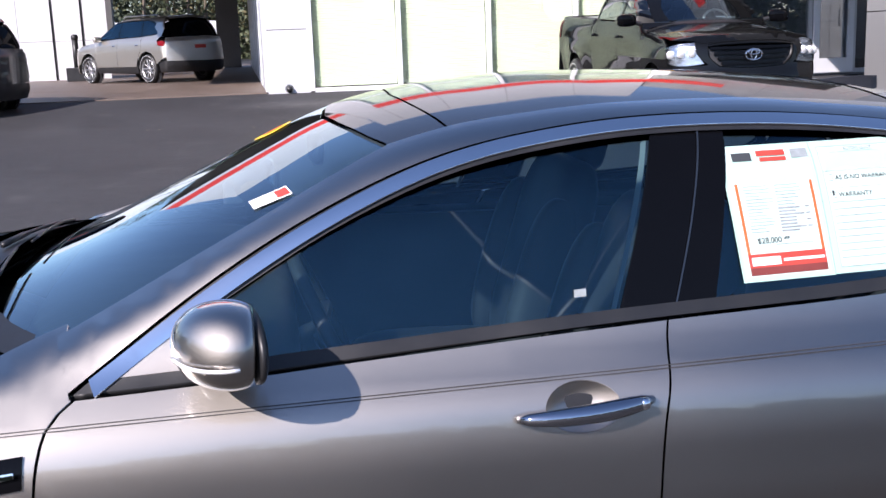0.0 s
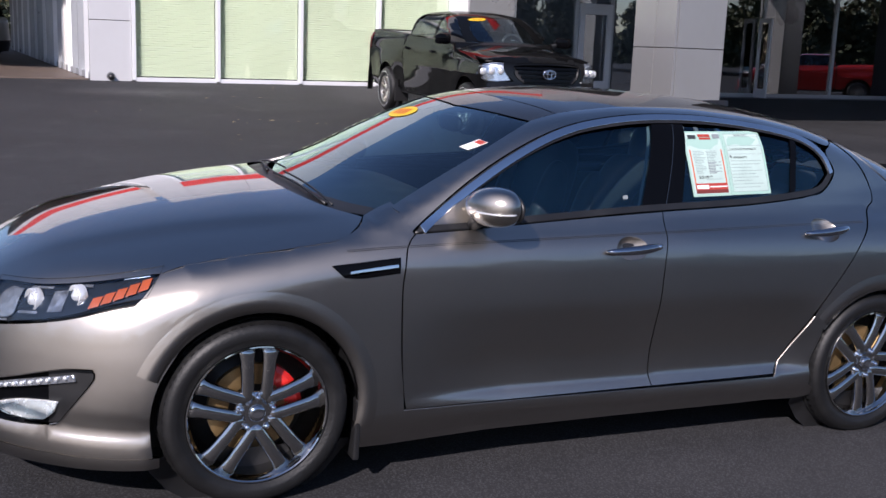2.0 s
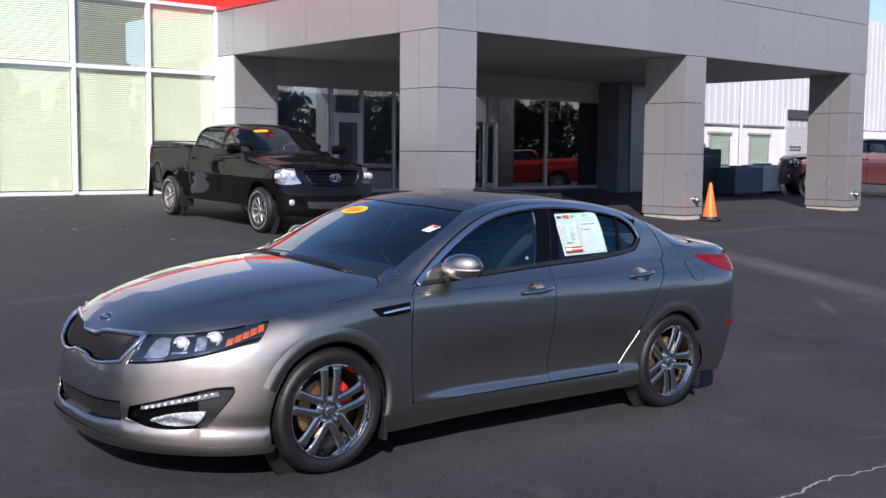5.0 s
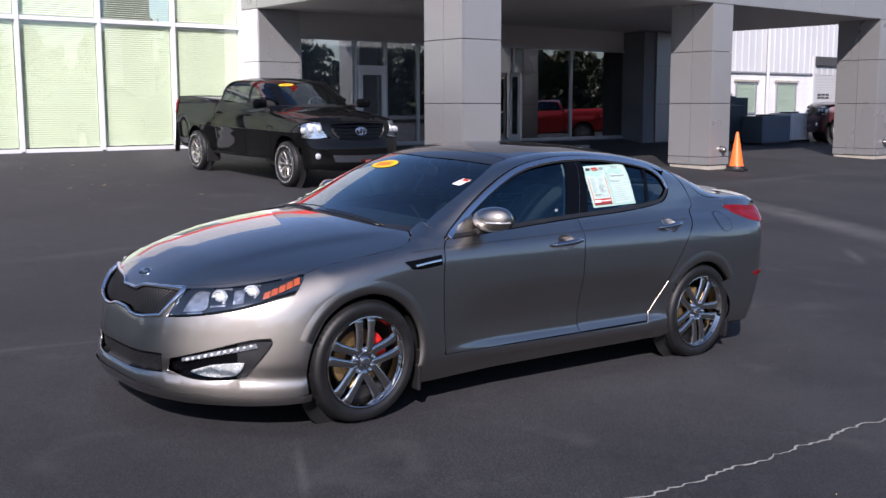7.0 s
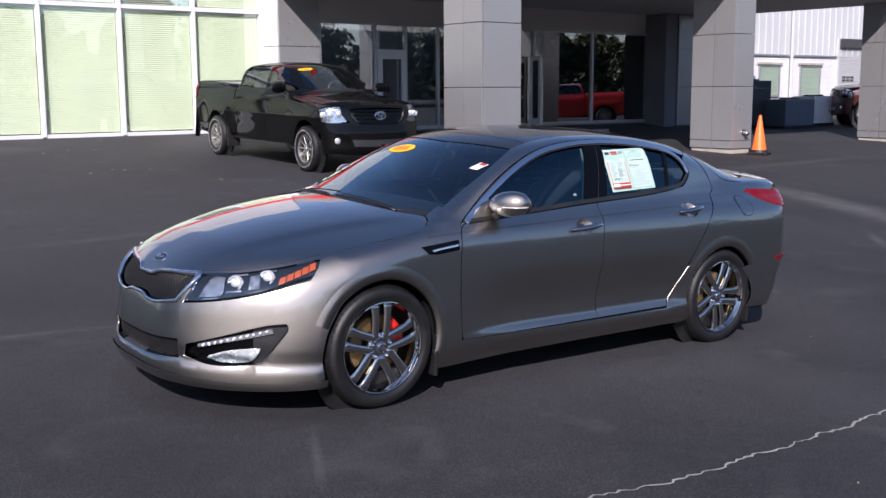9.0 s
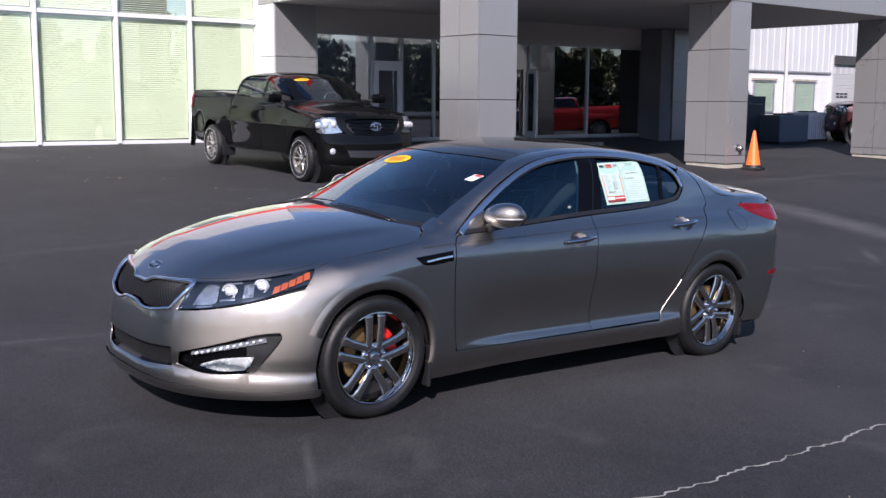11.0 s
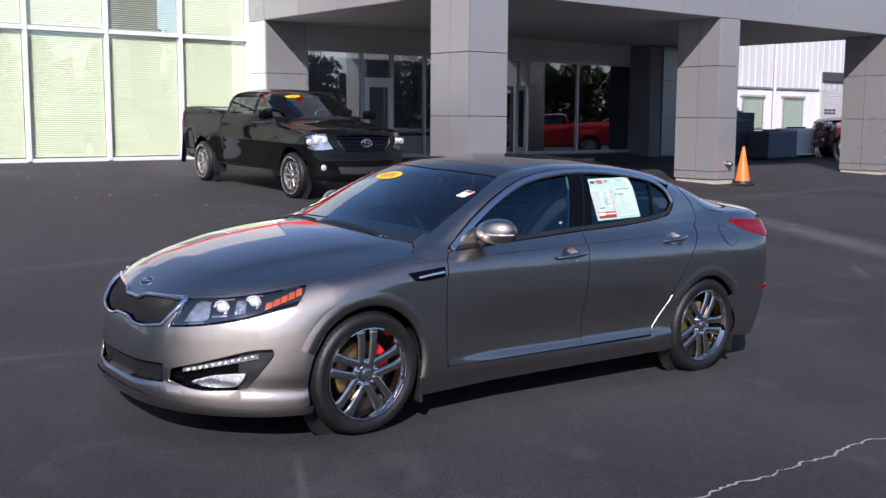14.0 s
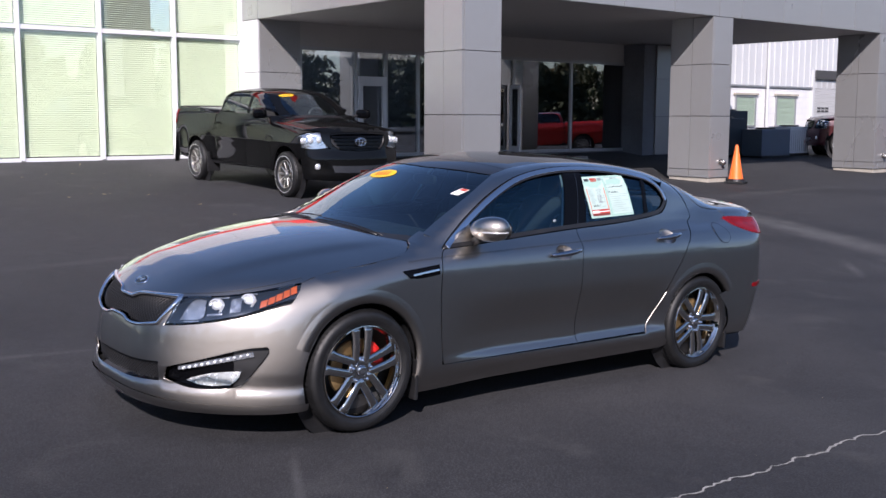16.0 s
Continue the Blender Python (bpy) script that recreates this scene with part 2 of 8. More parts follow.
def add_box(bm, x0, x1, y0, y1, z0, z1, bevel=0.0):
    vs = [bm.verts.new(p) for p in ((x0, y0, z0), (x1, y0, z0), (x1, y1, z0), (x0, y1, z0), (x0, y0, z1), (x1, y0, z1), (x1, y1, z1), (x0, y1, z1))]
    fs = [bm.faces.new([vs[i] for i in f]) for f in ((3, 2, 1, 0), (4, 5, 6, 7), (0, 1, 5, 4), (1, 2, 6, 5), (2, 3, 7, 6), (3, 0, 4, 7))]
    if bevel:
        es = {e for f in fs for e in f.edges}
        bmesh.ops.bevel(bm, geom=list(es), offset=bevel, segments=2, affect="EDGES", profile=0.6)


def box(name, x0, x1, y0, y1, z0, z1, material, parent=None, label="", bevel=0.0):
    bm = bmesh.new()
    add_box(bm, x0, x1, y0, y1, z0, z1, bevel)
    return part(name, bm, material, parent, label)


def add_tube(bm, pts, r, n=8, cap=True):
    """A round bar along pts; r may be a number or one radius a point."""
    pts = [Vector(p) for p in pts]
    rs = r if isinstance(r, (list, tuple)) else [r] * len(pts)
    rings = []
    for i, p in enumerate(pts):
        d = (pts[min(i + 1, len(pts) - 1)] - pts[max(i - 1, 0)]).normalized()
        a = d.orthogonal().normalized() if i == 0 else (a - d * a.dot(d)).normalized()
        b = d.cross(a)
        rings.append([bm.verts.new(p + (a * math.cos(2 * math.pi * k / n) + b * math.sin(2 * math.pi * k / n)) * rs[i]) for k in range(n)])
    for q, w in zip(rings, rings[1:]):
        for k in range(n):
            bm.faces.new((q[k], q[(k + 1) % n], w[(k + 1) % n], w[k]))
    if cap:
        bm.faces.new(rings[0][::-1])
        bm.faces.new(rings[-1])


def add_lathe(bm, profile, n=48, axis="y", centre=(0, 0, 0), close=False):
    """Turns (radius, along) pairs round an axis through centre."""
    rings = []
    for r, a in profile:
        ring = []
        for k in range(n):
            c, s = math.cos(2 * math.pi * k / n) * r, math.sin(2 * math.pi * k / n) * r
            p = (c, a, s) if axis == "y" else ((c, s, a) if axis == "z" else (a, c, s))
            ring.append(bm.verts.new(Vector(p) + Vector(centre)))
        rings.append(ring)
    pairs = list(zip(rings, rings[1:])) + ([(rings[-1], rings[0])] if close else [])
    for q, w in pairs:
        for k in range(n):
            bm.faces.new((q[k], q[(k + 1) % n], w[(k + 1) % n], w[k]))
    return rings


def ground_z(x, y):
    """The lot rises towards the building and falls a little along the parked car."""
    x, y = np.asarray(x, float), np.asarray(y, float)
    yc = np.clip(y, -14, 16.2)
    w = np.exp(-(((y + 0.9) / 6) ** 2))
    return 0.032 * (yc + 0.9) + np.clip(yc - 13.8, 0, None) * 0.088 - 0.028 * 4 * np.tanh((x + 1.4) / 4) * w


def gz(x, y):
    return float(ground_z(x, y))


# ---- ground ----
def make_ground():
    xs = np.unique(np.concatenate([np.arange(-16, 34, 0.5), np.array([-400, -200, -100, -60, -40, -25, 45, 60, 100, 200, 400.0])]))
    ys = np.unique(np.concatenate([np.arange(-16, 20, 0.5), np.array([-400, -200, -100, -60, -40, -25, 30, 60, 100, 200, 400.0])]))
    gx, gy = np.meshgrid(xs, ys)
    v = np.stack([gx, gy, ground_z(gx, gy)], -1).reshape(-1, 3)
    nx = len(xs)
    f = [(j * nx + i, j * nx + i + 1, (j + 1) * nx + i + 1, (j + 1) * nx + i) for j in range(len(ys) - 1) for i in range(nx - 1)]
    me = bpy.data.meshes.new("ground")
    me.from_pydata(v.tolist(), [], f)
    return tagged(link("ground", me, ASPHALT, smooth=True), "dark sealed asphalt car park with pale dusty scuffs", "asphalt", kind="structure")


make_ground()
FY, PY, PX = 16.08, 8.41, 7.12          # window front, portico front, portico side
FLOOR, SILL, TRANSOM, HEAD = 0.72, 0.76, 3.38, 4.80
SOF, CLAD = 3.76, 5.02                  # portico soffit, joint between its two rows of cladding
TOP = 6.4
WTOP = 8.2                              # parapet of the building behind


def panels_y(owner, x_cuts, z_cuts, y, material, thick=0.04, gap=0.012):
    """Cladding sheets facing -y between the cuts, one object each."""
    for x0, x1 in zip(x_cuts, x_cuts[1:]):
        for z0, z1 in zip(z_cuts, z_cuts[1:]):
            box("panel", x0 + gap / 2, x1 - gap / 2, y, y + thick, z0 + gap / 2, z1 - gap / 2, material, owner, bevel=0.004)


def panels_x(owner, y_cuts, z_cuts, x, material, thick=0.04, gap=0.012):
    for y0, y1 in zip(y_cuts, y_cuts[1:]):
        for z0, z1 in zip(z_cuts, z_cuts[1:]):
            box("panel", x, x + thick, y0 + gap / 2, y1 - gap / 2, z0 + gap / 2, z1 - gap / 2, material, owner, bevel=0.004)


# ---- window front with blinds ----
def make_window_front():
    wall = thing("wall_showroom", "silver panelled showroom wall with a red band over tall windows", "wall", kind="structure")
    box("core", -0.06, 0.62, FY + 0.05, FY + 0.4, 0.5, WTOP, REVEAL, wall)
    panels_y(wall, (-0.10, 0.65), (0.70, 1.83, 2.94, 4.05, 5.16, WTOP), FY, PANELW)
    box("parapet", 0.65, 7.12, FY + 0.05, FY + 0.4, 5.5, WTOP, REVEAL, wall)
    box("back_wall", -0.1, 7.2, FY + 5.0, FY + 5.2, 0.5, WTOP, WALLIN, wall)
    box("roof_slab", -0.1, 7.2, FY + 0.05, FY + 5.2, 4.95, 5.3, WALLIN, wall)
    tagged(box("floor", 0.0, 22.0, FY, FY + 5.0, 0.60, FLOOR, WALLIN), "dark interior floor slab behind the shop windows", "floor", kind="structure")
    panels_y(wall, (0.65, 2.25, 3.87, 5.50, 7.10), (HEAD + 0.06, 5.5), FY - 0.03, REDBAND, gap=0.006)
    panels_y(wall, (0.65, 2.25, 3.87, 5.50, 7.10), (5.5, WTOP), FY, PANELW)
    xs = (0.65, 2.245, 3.875, 5.50, 7.114)
    for k, (x0, x1) in enumerate(zip(xs, xs[1:])):
        win = thing("window_%d" % (k + 1), "tall white-framed shop window with closed pale venetian blinds", "window", kind="structure")
        if k == 0:
            box("window_frame", x0, x0 + 0.07, FY - 0.04, FY + 0.12, SILL, HEAD + 0.06, WHITEFR, win, bevel=0.006)
        box("window_frame", x1 - 0.035, x1 + 0.035, FY - 0.05, FY + 0.12, SILL, HEAD + 0.06, WHITEFR, win, bevel=0.006)
        a, b = x0 + (0.07 if k == 0 else 0.035), x1 - 0.035
        for z0, z1, nm in ((SILL - 0.05, SILL + 0.05, "window_sill"), (TRANSOM - 0.045, TRANSOM + 0.045, "transom"), (HEAD - 0.02, HEAD + 0.06, "head_frame")):
            box(nm, a, b, FY - 0.03, FY + 0.12, z0, z1, WHITEFR, win, bevel=0.006)
        for z0, z1 in ((SILL + 0.05, TRANSOM - 0.045), (TRANSOM + 0.045, HEAD - 0.02)):
            p = box("pane", a + 0.003, b - 0.003, FY + 0.02, FY + 0.03, z0 + 0.003, z1 - 0.003, WINGLASS, win)
            p.visible_shadow = False
            # one blind a pane: slats as closed tilted strips with their cords
            bm = bmesh.new()
            step = 0.043
            zz = z0 + 0.02
            while zz < z1 - 0.05:
                opened = k == 2 and z0 > TRANSOM
                run = [(FY + 0.075 + dy, zz + step * f) for dy, f in (((-0.018, 0.0), (0.018, 0.45)) if opened else ((0.004, 0.0), (-0.005, 0.26), (0.004, 1.0)))]
                row = [(bm.verts.new((a + 0.02, y, z)), bm.verts.new((b - 0.02, y, z))) for y, z in run]
                for (p0, p1), (q0, q1) in zip(row, row[1:]):
                    bm.faces.new((p0, p1, q1, q0))
                zz += step
            part("blind", bm, BLIND, win)
            box("blind_rail", a + 0.015, b - 0.015, FY + 0.05, FY + 0.10, z1 - 0.05, z1 - 0.004, WHITEFR, win)


make_window_front()


# ---- portico ----
def make_column(x, w, d, base=None):
    z0 = gz(x, PY) if base is None else base
    col = thing("portico_column", "square portico column clad in silver metal panels on a concrete foot", "column", kind="structure", group="portico columns")
    y1 = PY + d
    box("core", x + 0.05, x + w - 0.05, PY + 0.05, y1 - 0.05, z0 - 0.3, SOF + 0.02, REVEAL, col)
    box("foot", x + 0.03, x + w - 0.03, PY + 0.03, y1 - 0.03, z0 - 0.3, z0 + 0.10, CONCRETE, col, bevel=0.01)
    zc = (z0 + 0.10, z0 + 0.27, 1.69, 2.775, SOF)
    cut = PY + d * 0.48
    panels_y(col, (x + 0.042, x + w), zc, PY, PANEL)
    panels_x(col, (PY, cut, y1), zc, x, PANEL)
    panels_x(col, (PY + 0.042, y1), zc, x + w - 0.04, PANEL)
    panels_y(col, (x + 0.042, x + w - 0.042), zc, y1 - 0.04, PANEL)
    return col


make_column(PX, 0.89, 1.04, 0.36)
make_column(13.97, 0.68, 1.10)
make_column(20.72, 0.75, 1.15)


def make_portico():
    x1, y1 = 21.5, 15.33
    top = thing("portico_roof", "deep silver panelled portico fascia and roof", "portico", kind="structure")
    box("core", PX + 0.05, x1 - 0.05, PY + 0.05, y1 + 3.0, SOF + 0.06, TOP - 0.05, REVEAL, top)
    cuts = (PX + 0.042, 8.01, 9.72, 11.18, 12.69, 14.16, 14.94, 16.49, 18.01, 19.48, 20.72, x1)
    panels_y(top, cuts, (SOF, CLAD, TOP), PY, PANEL)
    ycuts = (PY, 9.50, 10.95, 12.45, 13.9, y1, FY)
    panels_x(top, ycuts, (SOF, 4.74, 5.4, TOP), PX, PANEL)
    tagged(box("ceiling", PX + 0.042, x1 - 0.05, PY + 0.042, y1 + 0.2, SOF, SOF + 0.05, SOFFIT), "plain grey portico soffit in shade", "ceiling", kind="structure")
    # red band carried round the corner onto the side
    panels_x(top, (12.40, 13.9, y1, FY - 0.04), (4.76, 5.4), PX - 0.03, REDBAND, thick=0.025, gap=0.006)
    # pilaster beside the windows
    pil = thing("pilaster", "silver panelled pilaster between windows and entrance", "pilaster", kind="structure")
    box("core", PX + 0.05, 8.15, y1 + 0.05, FY + 0.6, 0.4, SOF, REVEAL, pil)
    panels_x(pil, (y1, FY - 0.04), (0.70, 1.60, 2.62, SOF), PX + 0.003, PANELW)
    panels_y(pil, (PX + 0.045, 8.2), (0.70, 1.60, 2.62, SOF), y1, PANEL)


make_portico()


def make_storefront():
    y = 15.40
    front = thing("storefront", "dark tinted glass shop front with aluminium frames in the shaded portico", "shop front", kind="structure")
    box("header", 8.2, 22.0, y + 0.02, y + 0.4, 3.24, SOF, SOFFIT, front)
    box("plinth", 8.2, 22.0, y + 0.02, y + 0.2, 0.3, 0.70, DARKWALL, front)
    for x in (8.22, 9.74, 10.62, 11.60, 14.80, 17.00, 19.60):
        box("mullion", x - 0.035, x + 0.035, y - 0.03, y + 0.1, 0.70, 3.24, ALU, front, bevel=0.004)
    for x0, x1 in ((8.22, 9.74), (9.74, 10.62), (10.62, 11.60), (11.60, 14.80), (14.80, 17.00), (17.00, 19.60)):
        box("rail", x0 + 0.035, x1 - 0.035, y - 0.02, y + 0.09, 3.16, 3.24, ALU, front)
        box("rail", x0 + 0.035, x1 - 0.035, y - 0.02, y + 0.09, 0.70, 0.78, ALU, front)
        p = box("pane", x0 + 0.036, x1 - 0.036, y + 0.02, y + 0.03, 0.78, 3.16, STOREGLASS, front)
        p.visible_shadow = False
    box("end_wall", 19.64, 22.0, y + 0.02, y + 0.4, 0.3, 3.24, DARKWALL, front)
    box("back_wall", 8.2, 22.0, y + 6, y + 6.2, 0.3, TOP, WALLIN, front)
    # cut short: an unseen roof gap, added to let sky light inside
    box("interior_ceiling", 8.2, 22.0, y + 0.42, y + 3.0, SOF - 0.3, SOF, WALLIN, front)


make_storefront()


# ---- warehouse in the distance ----
def make_warehouse():
    y = 16.5
    wh = thing("wall_warehouse", "white ribbed metal warehouse wall over painted blocks", "warehouse", kind="structure")
    box("block_base", 21.6, 60, y, y + 0.3, 0.2, 2.77, BLOCK, wh)
    bm = bmesh.new()
    x = 21.6
    while x < 60:
        add_box(bm, x, x + 0.30, y - 0.03, y + 0.2, 2.77, 7.2)
        add_box(bm, x + 0.30, x + 0.38, y - 0.06, y + 0.2, 2.77, 7.2)
        x += 0.38
    part("siding", bm, SIDING, wh)


make_warehouse()

# ---- panelled bodies: outlines cut from one smooth form ----
def spline(pts, step=0.02):
    """A smooth run through pts, about one point a step."""
    p = np.asarray(pts, float)
    if len(p) == 2:
        n = max(1, int(np.linalg.norm(p[1] - p[0]) / step))
        return [p[0] + (p[1] - p[0]) * i / n for i in range(n + 1)]
    q = np.vstack([2 * p[0] - p[1], p, 2 * p[-1] - p[-2]])
    out = []
    for i in range(1, len(q) - 2):
        n = max(1, int(np.linalg.norm(q[i + 1] - q[i]) / step))
        for k in range(n):
            t = k / n
            out.append(0.5 * (2 * q[i] + (q[i + 1] - q[i - 1]) * t + (2 * q[i - 1] - 5 * q[i] + 4 * q[i + 1] - q[i + 2]) * t * t + (3 * q[i] - q[i - 1] - 3 * q[i + 1] + q[i + 2]) * t ** 3))
    out.append(p[-1])
    return out


def loop(*runs, step=0.02):
    """A closed outline from smooth runs that meet at corners."""
    out = []
    for r in runs:
        s = spline(r, step)
        if out and np.linalg.norm(out[-1] - s[0]) < 1e-4:
            s = s[1:]
        out += s
    if np.linalg.norm(out[0] - out[-1]) < 1e-4:
        out.pop()
    return np.array(out)


def inside(loops, pts):
    res = np.zeros(len(pts), bool)
    for lp in loops:
        a, b = lp, np.roll(lp, -1, 0)
        for (x0, y0), (x1, y1) in zip(a, b):
            if y0 != y1:
                res ^= ((y0 > pts[:, 1]) != (y1 > pts[:, 1])) & (pts[:, 0] < (x1 - x0) * (pts[:, 1] - y0) / (y1 - y0) + x0)
    return res


def side_chart(u, v):
    z = np.zeros_like(u)
    return np.stack([u, z - 1.4, v], -1), np.stack([z, z + 1, z], -1), 1.38


def top_chart(u, v):
    z = np.zeros_like(u)
    return np.stack([u, v, z + 2.3], -1), np.stack([z, z, z - 1], -1), 2.0


CAB_Z, CAB_K, NOSE_X, NOSE_K = 0.75, 0.6, -1.5, 0.75


def cab_chart(u, v):
    a = v / CAB_K
    d = np.stack([np.zeros_like(a), np.cos(a), -np.sin(a)], -1)
    o = np.stack([u, np.zeros_like(a), np.full_like(a, CAB_Z)], -1) - d * 1.3
    return o, d, 1.295


def nose_chart(u, v, x0=NOSE_X):
    a = u / NOSE_K
    d = np.stack([np.cos(a), np.sin(a), np.zeros_like(a)], -1)
    return np.stack([np.full_like(a, x0), np.zeros_like(a), v], -1) - d * 1.6, d, 1.58


def tail_chart(u, v, x0=1.6):
    a = u / NOSE_K
    d = np.stack([-np.cos(a), np.sin(a), np.zeros_like(a)], -1)
    return np.stack([np.full_like(a, x0), np.zeros_like(a), v], -1) - d * 1.6, d, 1.58


def place(form, chart, uv, off=0.0):
    """The points of the form that the chart's rays meet first, and the normals there."""
    uv = np.asarray(uv, float)
    o, d, far = chart(uv[:, 0], uv[:, 1])
    n = 70
    lo, hi, found = np.zeros(len(uv)), np.full(len(uv), far), np.zeros(len(uv), bool)
    prev = np.zeros(len(uv))
    for k in range(1, n + 1):
        s = np.full(len(uv), far * k / n)
        p = o + d * s[:, None]
        hit = (form(p[:, 0], p[:, 1], p[:, 2]) - off < 0) & ~found
        lo[hit], hi[hit] = prev[hit], s[hit]
        found |= hit
        prev = s
    lo[~found] = far * 0.999
    for _ in range(22):
        mid = (lo + hi) / 2
        p = o + d * mid[:, None]
        neg = form(p[:, 0], p[:, 1], p[:, 2]) - off < 0
        hi, lo = np.where(neg, mid, hi), np.where(neg, lo, mid)
    p = o + d * hi[:, None]
    e = 2e-3
    g = np.stack([form(p[:, 0] + e, p[:, 1], p[:, 2]) - form(p[:, 0] - e, p[:, 1], p[:, 2]),
                  form(p[:, 0], p[:, 1] + e, p[:, 2]) - form(p[:, 0], p[:, 1] - e, p[:, 2]),
                  form(p[:, 0], p[:, 1], p[:, 2] + e) - form(p[:, 0], p[:, 1], p[:, 2] - e)], -1)
    g /= np.linalg.norm(g, axis=1, keepdims=True) + 1e-12
    return p, g


def skin(name, form, chart, loops, material, parent=None, label="", step=0.035, off=0.0, thick=0.012, mirror=False, both=False):
    """A sheet of the form inside the outlines (the first outer, the rest holes), with turned-in edges. both: the sheet and its twin on the other side."""
    loops = [np.asarray(lp, float) for lp in loops]
    edge = np.vstack(loops)
    lo, hi = loops[0].min(0), loops[0].max(0)
    gx, gy = np.meshgrid(np.arange(lo[0], hi[0], step), np.arange(lo[1], hi[1], step * 0.866))
    gx = gx + (np.arange(gx.shape[0])[:, None] % 2) * step / 2
    grid = np.stack([gx.ravel(), gy.ravel()], -1)
    if len(grid):
        grid = grid[inside(loops, grid)]
    if len(grid):
        far = np.array([np.min(np.sum((edge - q) ** 2, 1)) for q in grid])
        grid = grid[far > (0.45 * step) ** 2]
    uv = np.vstack([edge, grid]) if len(grid) else edge
    es, k = [], 0
    for lp in loops:
        es += [(k + i, k + (i + 1) % len(lp)) for i in range(len(lp))]
        k += len(lp)
    vo, _, fo, *_ = delaunay_2d_cdt([Vector(q) for q in uv], es, [], 0, 1e-6)
    uv = np.array([tuple(q) for q in vo])
    tri = np.array([tuple(f) for f in fo if len(f) == 3])
    tri = tri[inside(loops, uv[tri].mean(1))]
    p, g = place(form, chart, uv, off)
    nrm = np.cross(p[tri[:, 1]] - p[tri[:, 0]], p[tri[:, 2]] - p[tri[:, 0]])
    flip = np.sum(nrm * g[tri].mean(1), 1) < 0
    tri[flip] = tri[flip][:, ::-1]
    verts, norms, faces = [p], [g], [tuple(t) for t in tri.tolist()]
    count = len(p)
    if thick:
        for lp in loops:
            q, h = place(form, chart, lp, off)
            tang = np.roll(q, -1, 0) - np.roll(q, 1, 0)
            tang /= np.linalg.norm(tang, axis=1, keepdims=True) + 1e-12
            out = np.cross(tang, h)
            out /= np.linalg.norm(out, axis=1, keepdims=True) + 1e-12
            area = 0.5 * np.sum(lp[:, 0] * np.roll(lp[:, 1], -1) - np.roll(lp[:, 0], -1) * lp[:, 1])
            hole = -1.0 if lp is not loops[0] else 1.0
            out *= np.sign(area) * hole * (-1.0 if flip.mean() > 0.5 else 1.0) * (1.0 if thick > 0 else -1.0)
            n = len(q)
            verts += [q, q - h * thick]
            mean = (h + out * 0.6)
            norms += [mean, out]
            faces += [(count + i, count + (i + 1) % n, count + n + (i + 1) % n, count + n + i) for i in range(n)]
            count += 2 * n
    v, nm = np.vstack(verts), np.vstack(norms)
    nm /= np.linalg.norm(nm, axis=1, keepdims=True) + 1e-12

    def build(flipped):
        s = np.array([1, -1, 1]) if flipped else np.ones(3)
        me = bpy.data.meshes.new(name)
        me.from_pydata((v * s).tolist(), [], [f[::-1] for f in faces] if flipped else faces)
        me.shade_smooth()
        me.normals_split_custom_set_from_vertices((nm * s).tolist())
        return link(name, me, material, parent, label)

    if both:
        return build(False), build(True)
    return build(mirror)


def ribbon(name, form, chart, pts, width, material, parent, off=0.003, label="", both=False, height=0.0, step=0.02):
    """A raised strip of the given width along a run on the form."""
    c = np.array(spline(pts, step))
    t = np.gradient(c, axis=0)
    t /= np.linalg.norm(t, axis=1, keepdims=True)
    n = np.stack([-t[:, 1], t[:, 0]], -1)
    ws = np.interp(np.linspace(0, 1, len(c)), np.linspace(0, 1, len(width)), width)[:, None] if isinstance(width, (list, tuple)) else width
    lp = np.vstack([c + n * ws / 2, (c - n * ws / 2)[::-1]])
    return skin(name, form, chart, [lp], material, parent, label, step=1.0, off=off, thick=0.006 + height, both=both)


def on_side(form, pts):
    """Side points (x, z) as points of the cab's chart."""
    p, _ = place(form, side_chart, np.asarray(pts, float))
    return [(a, math.atan2(c - CAB_Z, -b) * CAB_K) for a, b, c in p]


def cab_uv(*pts):
    return [(x, math.atan2(z - CAB_Z, -y) * CAB_K) for x, y, z in pts]


def mirror_uv(pts):
    return [(u, math.pi * CAB_K - v) for u, v in pts][::-1]


def arc(cx, cz, r, a0, a1, n=24):
    return [(cx + r * math.cos(math.radians(a0 + (a1 - a0) * i / n)), cz + r * math.sin(math.radians(a0 + (a1 - a0) * i / n))) for i in range(n + 1)]

# ---- grey sedan: the form of its body ----
def crv(x, xs, ys):
    """A smooth curve through (xs, ys), flat-ended, by monotone cubic pieces."""
    xs, ys = np.asarray(xs, float), np.asarray(ys, float)
    h, d = np.diff(xs), np.diff(ys) / np.diff(xs)
    m = np.zeros(len(xs))
    m[1:-1] = np.where(d[:-1] * d[1:] > 0, 2 * d[:-1] * d[1:] / np.where(np.abs(d[:-1] + d[1:]) < 1e-9, 1e-9, d[:-1] + d[1:]), 0)
    m[0], m[-1] = d[0], d[-1]
    x = np.clip(x, xs[0], xs[-1])
    i = np.clip(np.searchsorted(xs, x, side="right") - 1, 0, len(h) - 1)
    t = (x - xs[i]) / h[i]
    return ys[i] * (1 + 2 * t) * (1 - t) ** 2 + m[i] * h[i] * t * (1 - t) ** 2 + ys[i + 1] * t * t * (3 - 2 * t) + m[i + 1] * h[i] * t * t * (t - 1)


def smax(a, b, r):
    h = np.maximum(r - np.abs(a - b), 0) / r
    return np.maximum(a, b) + h * h * r * 0.25


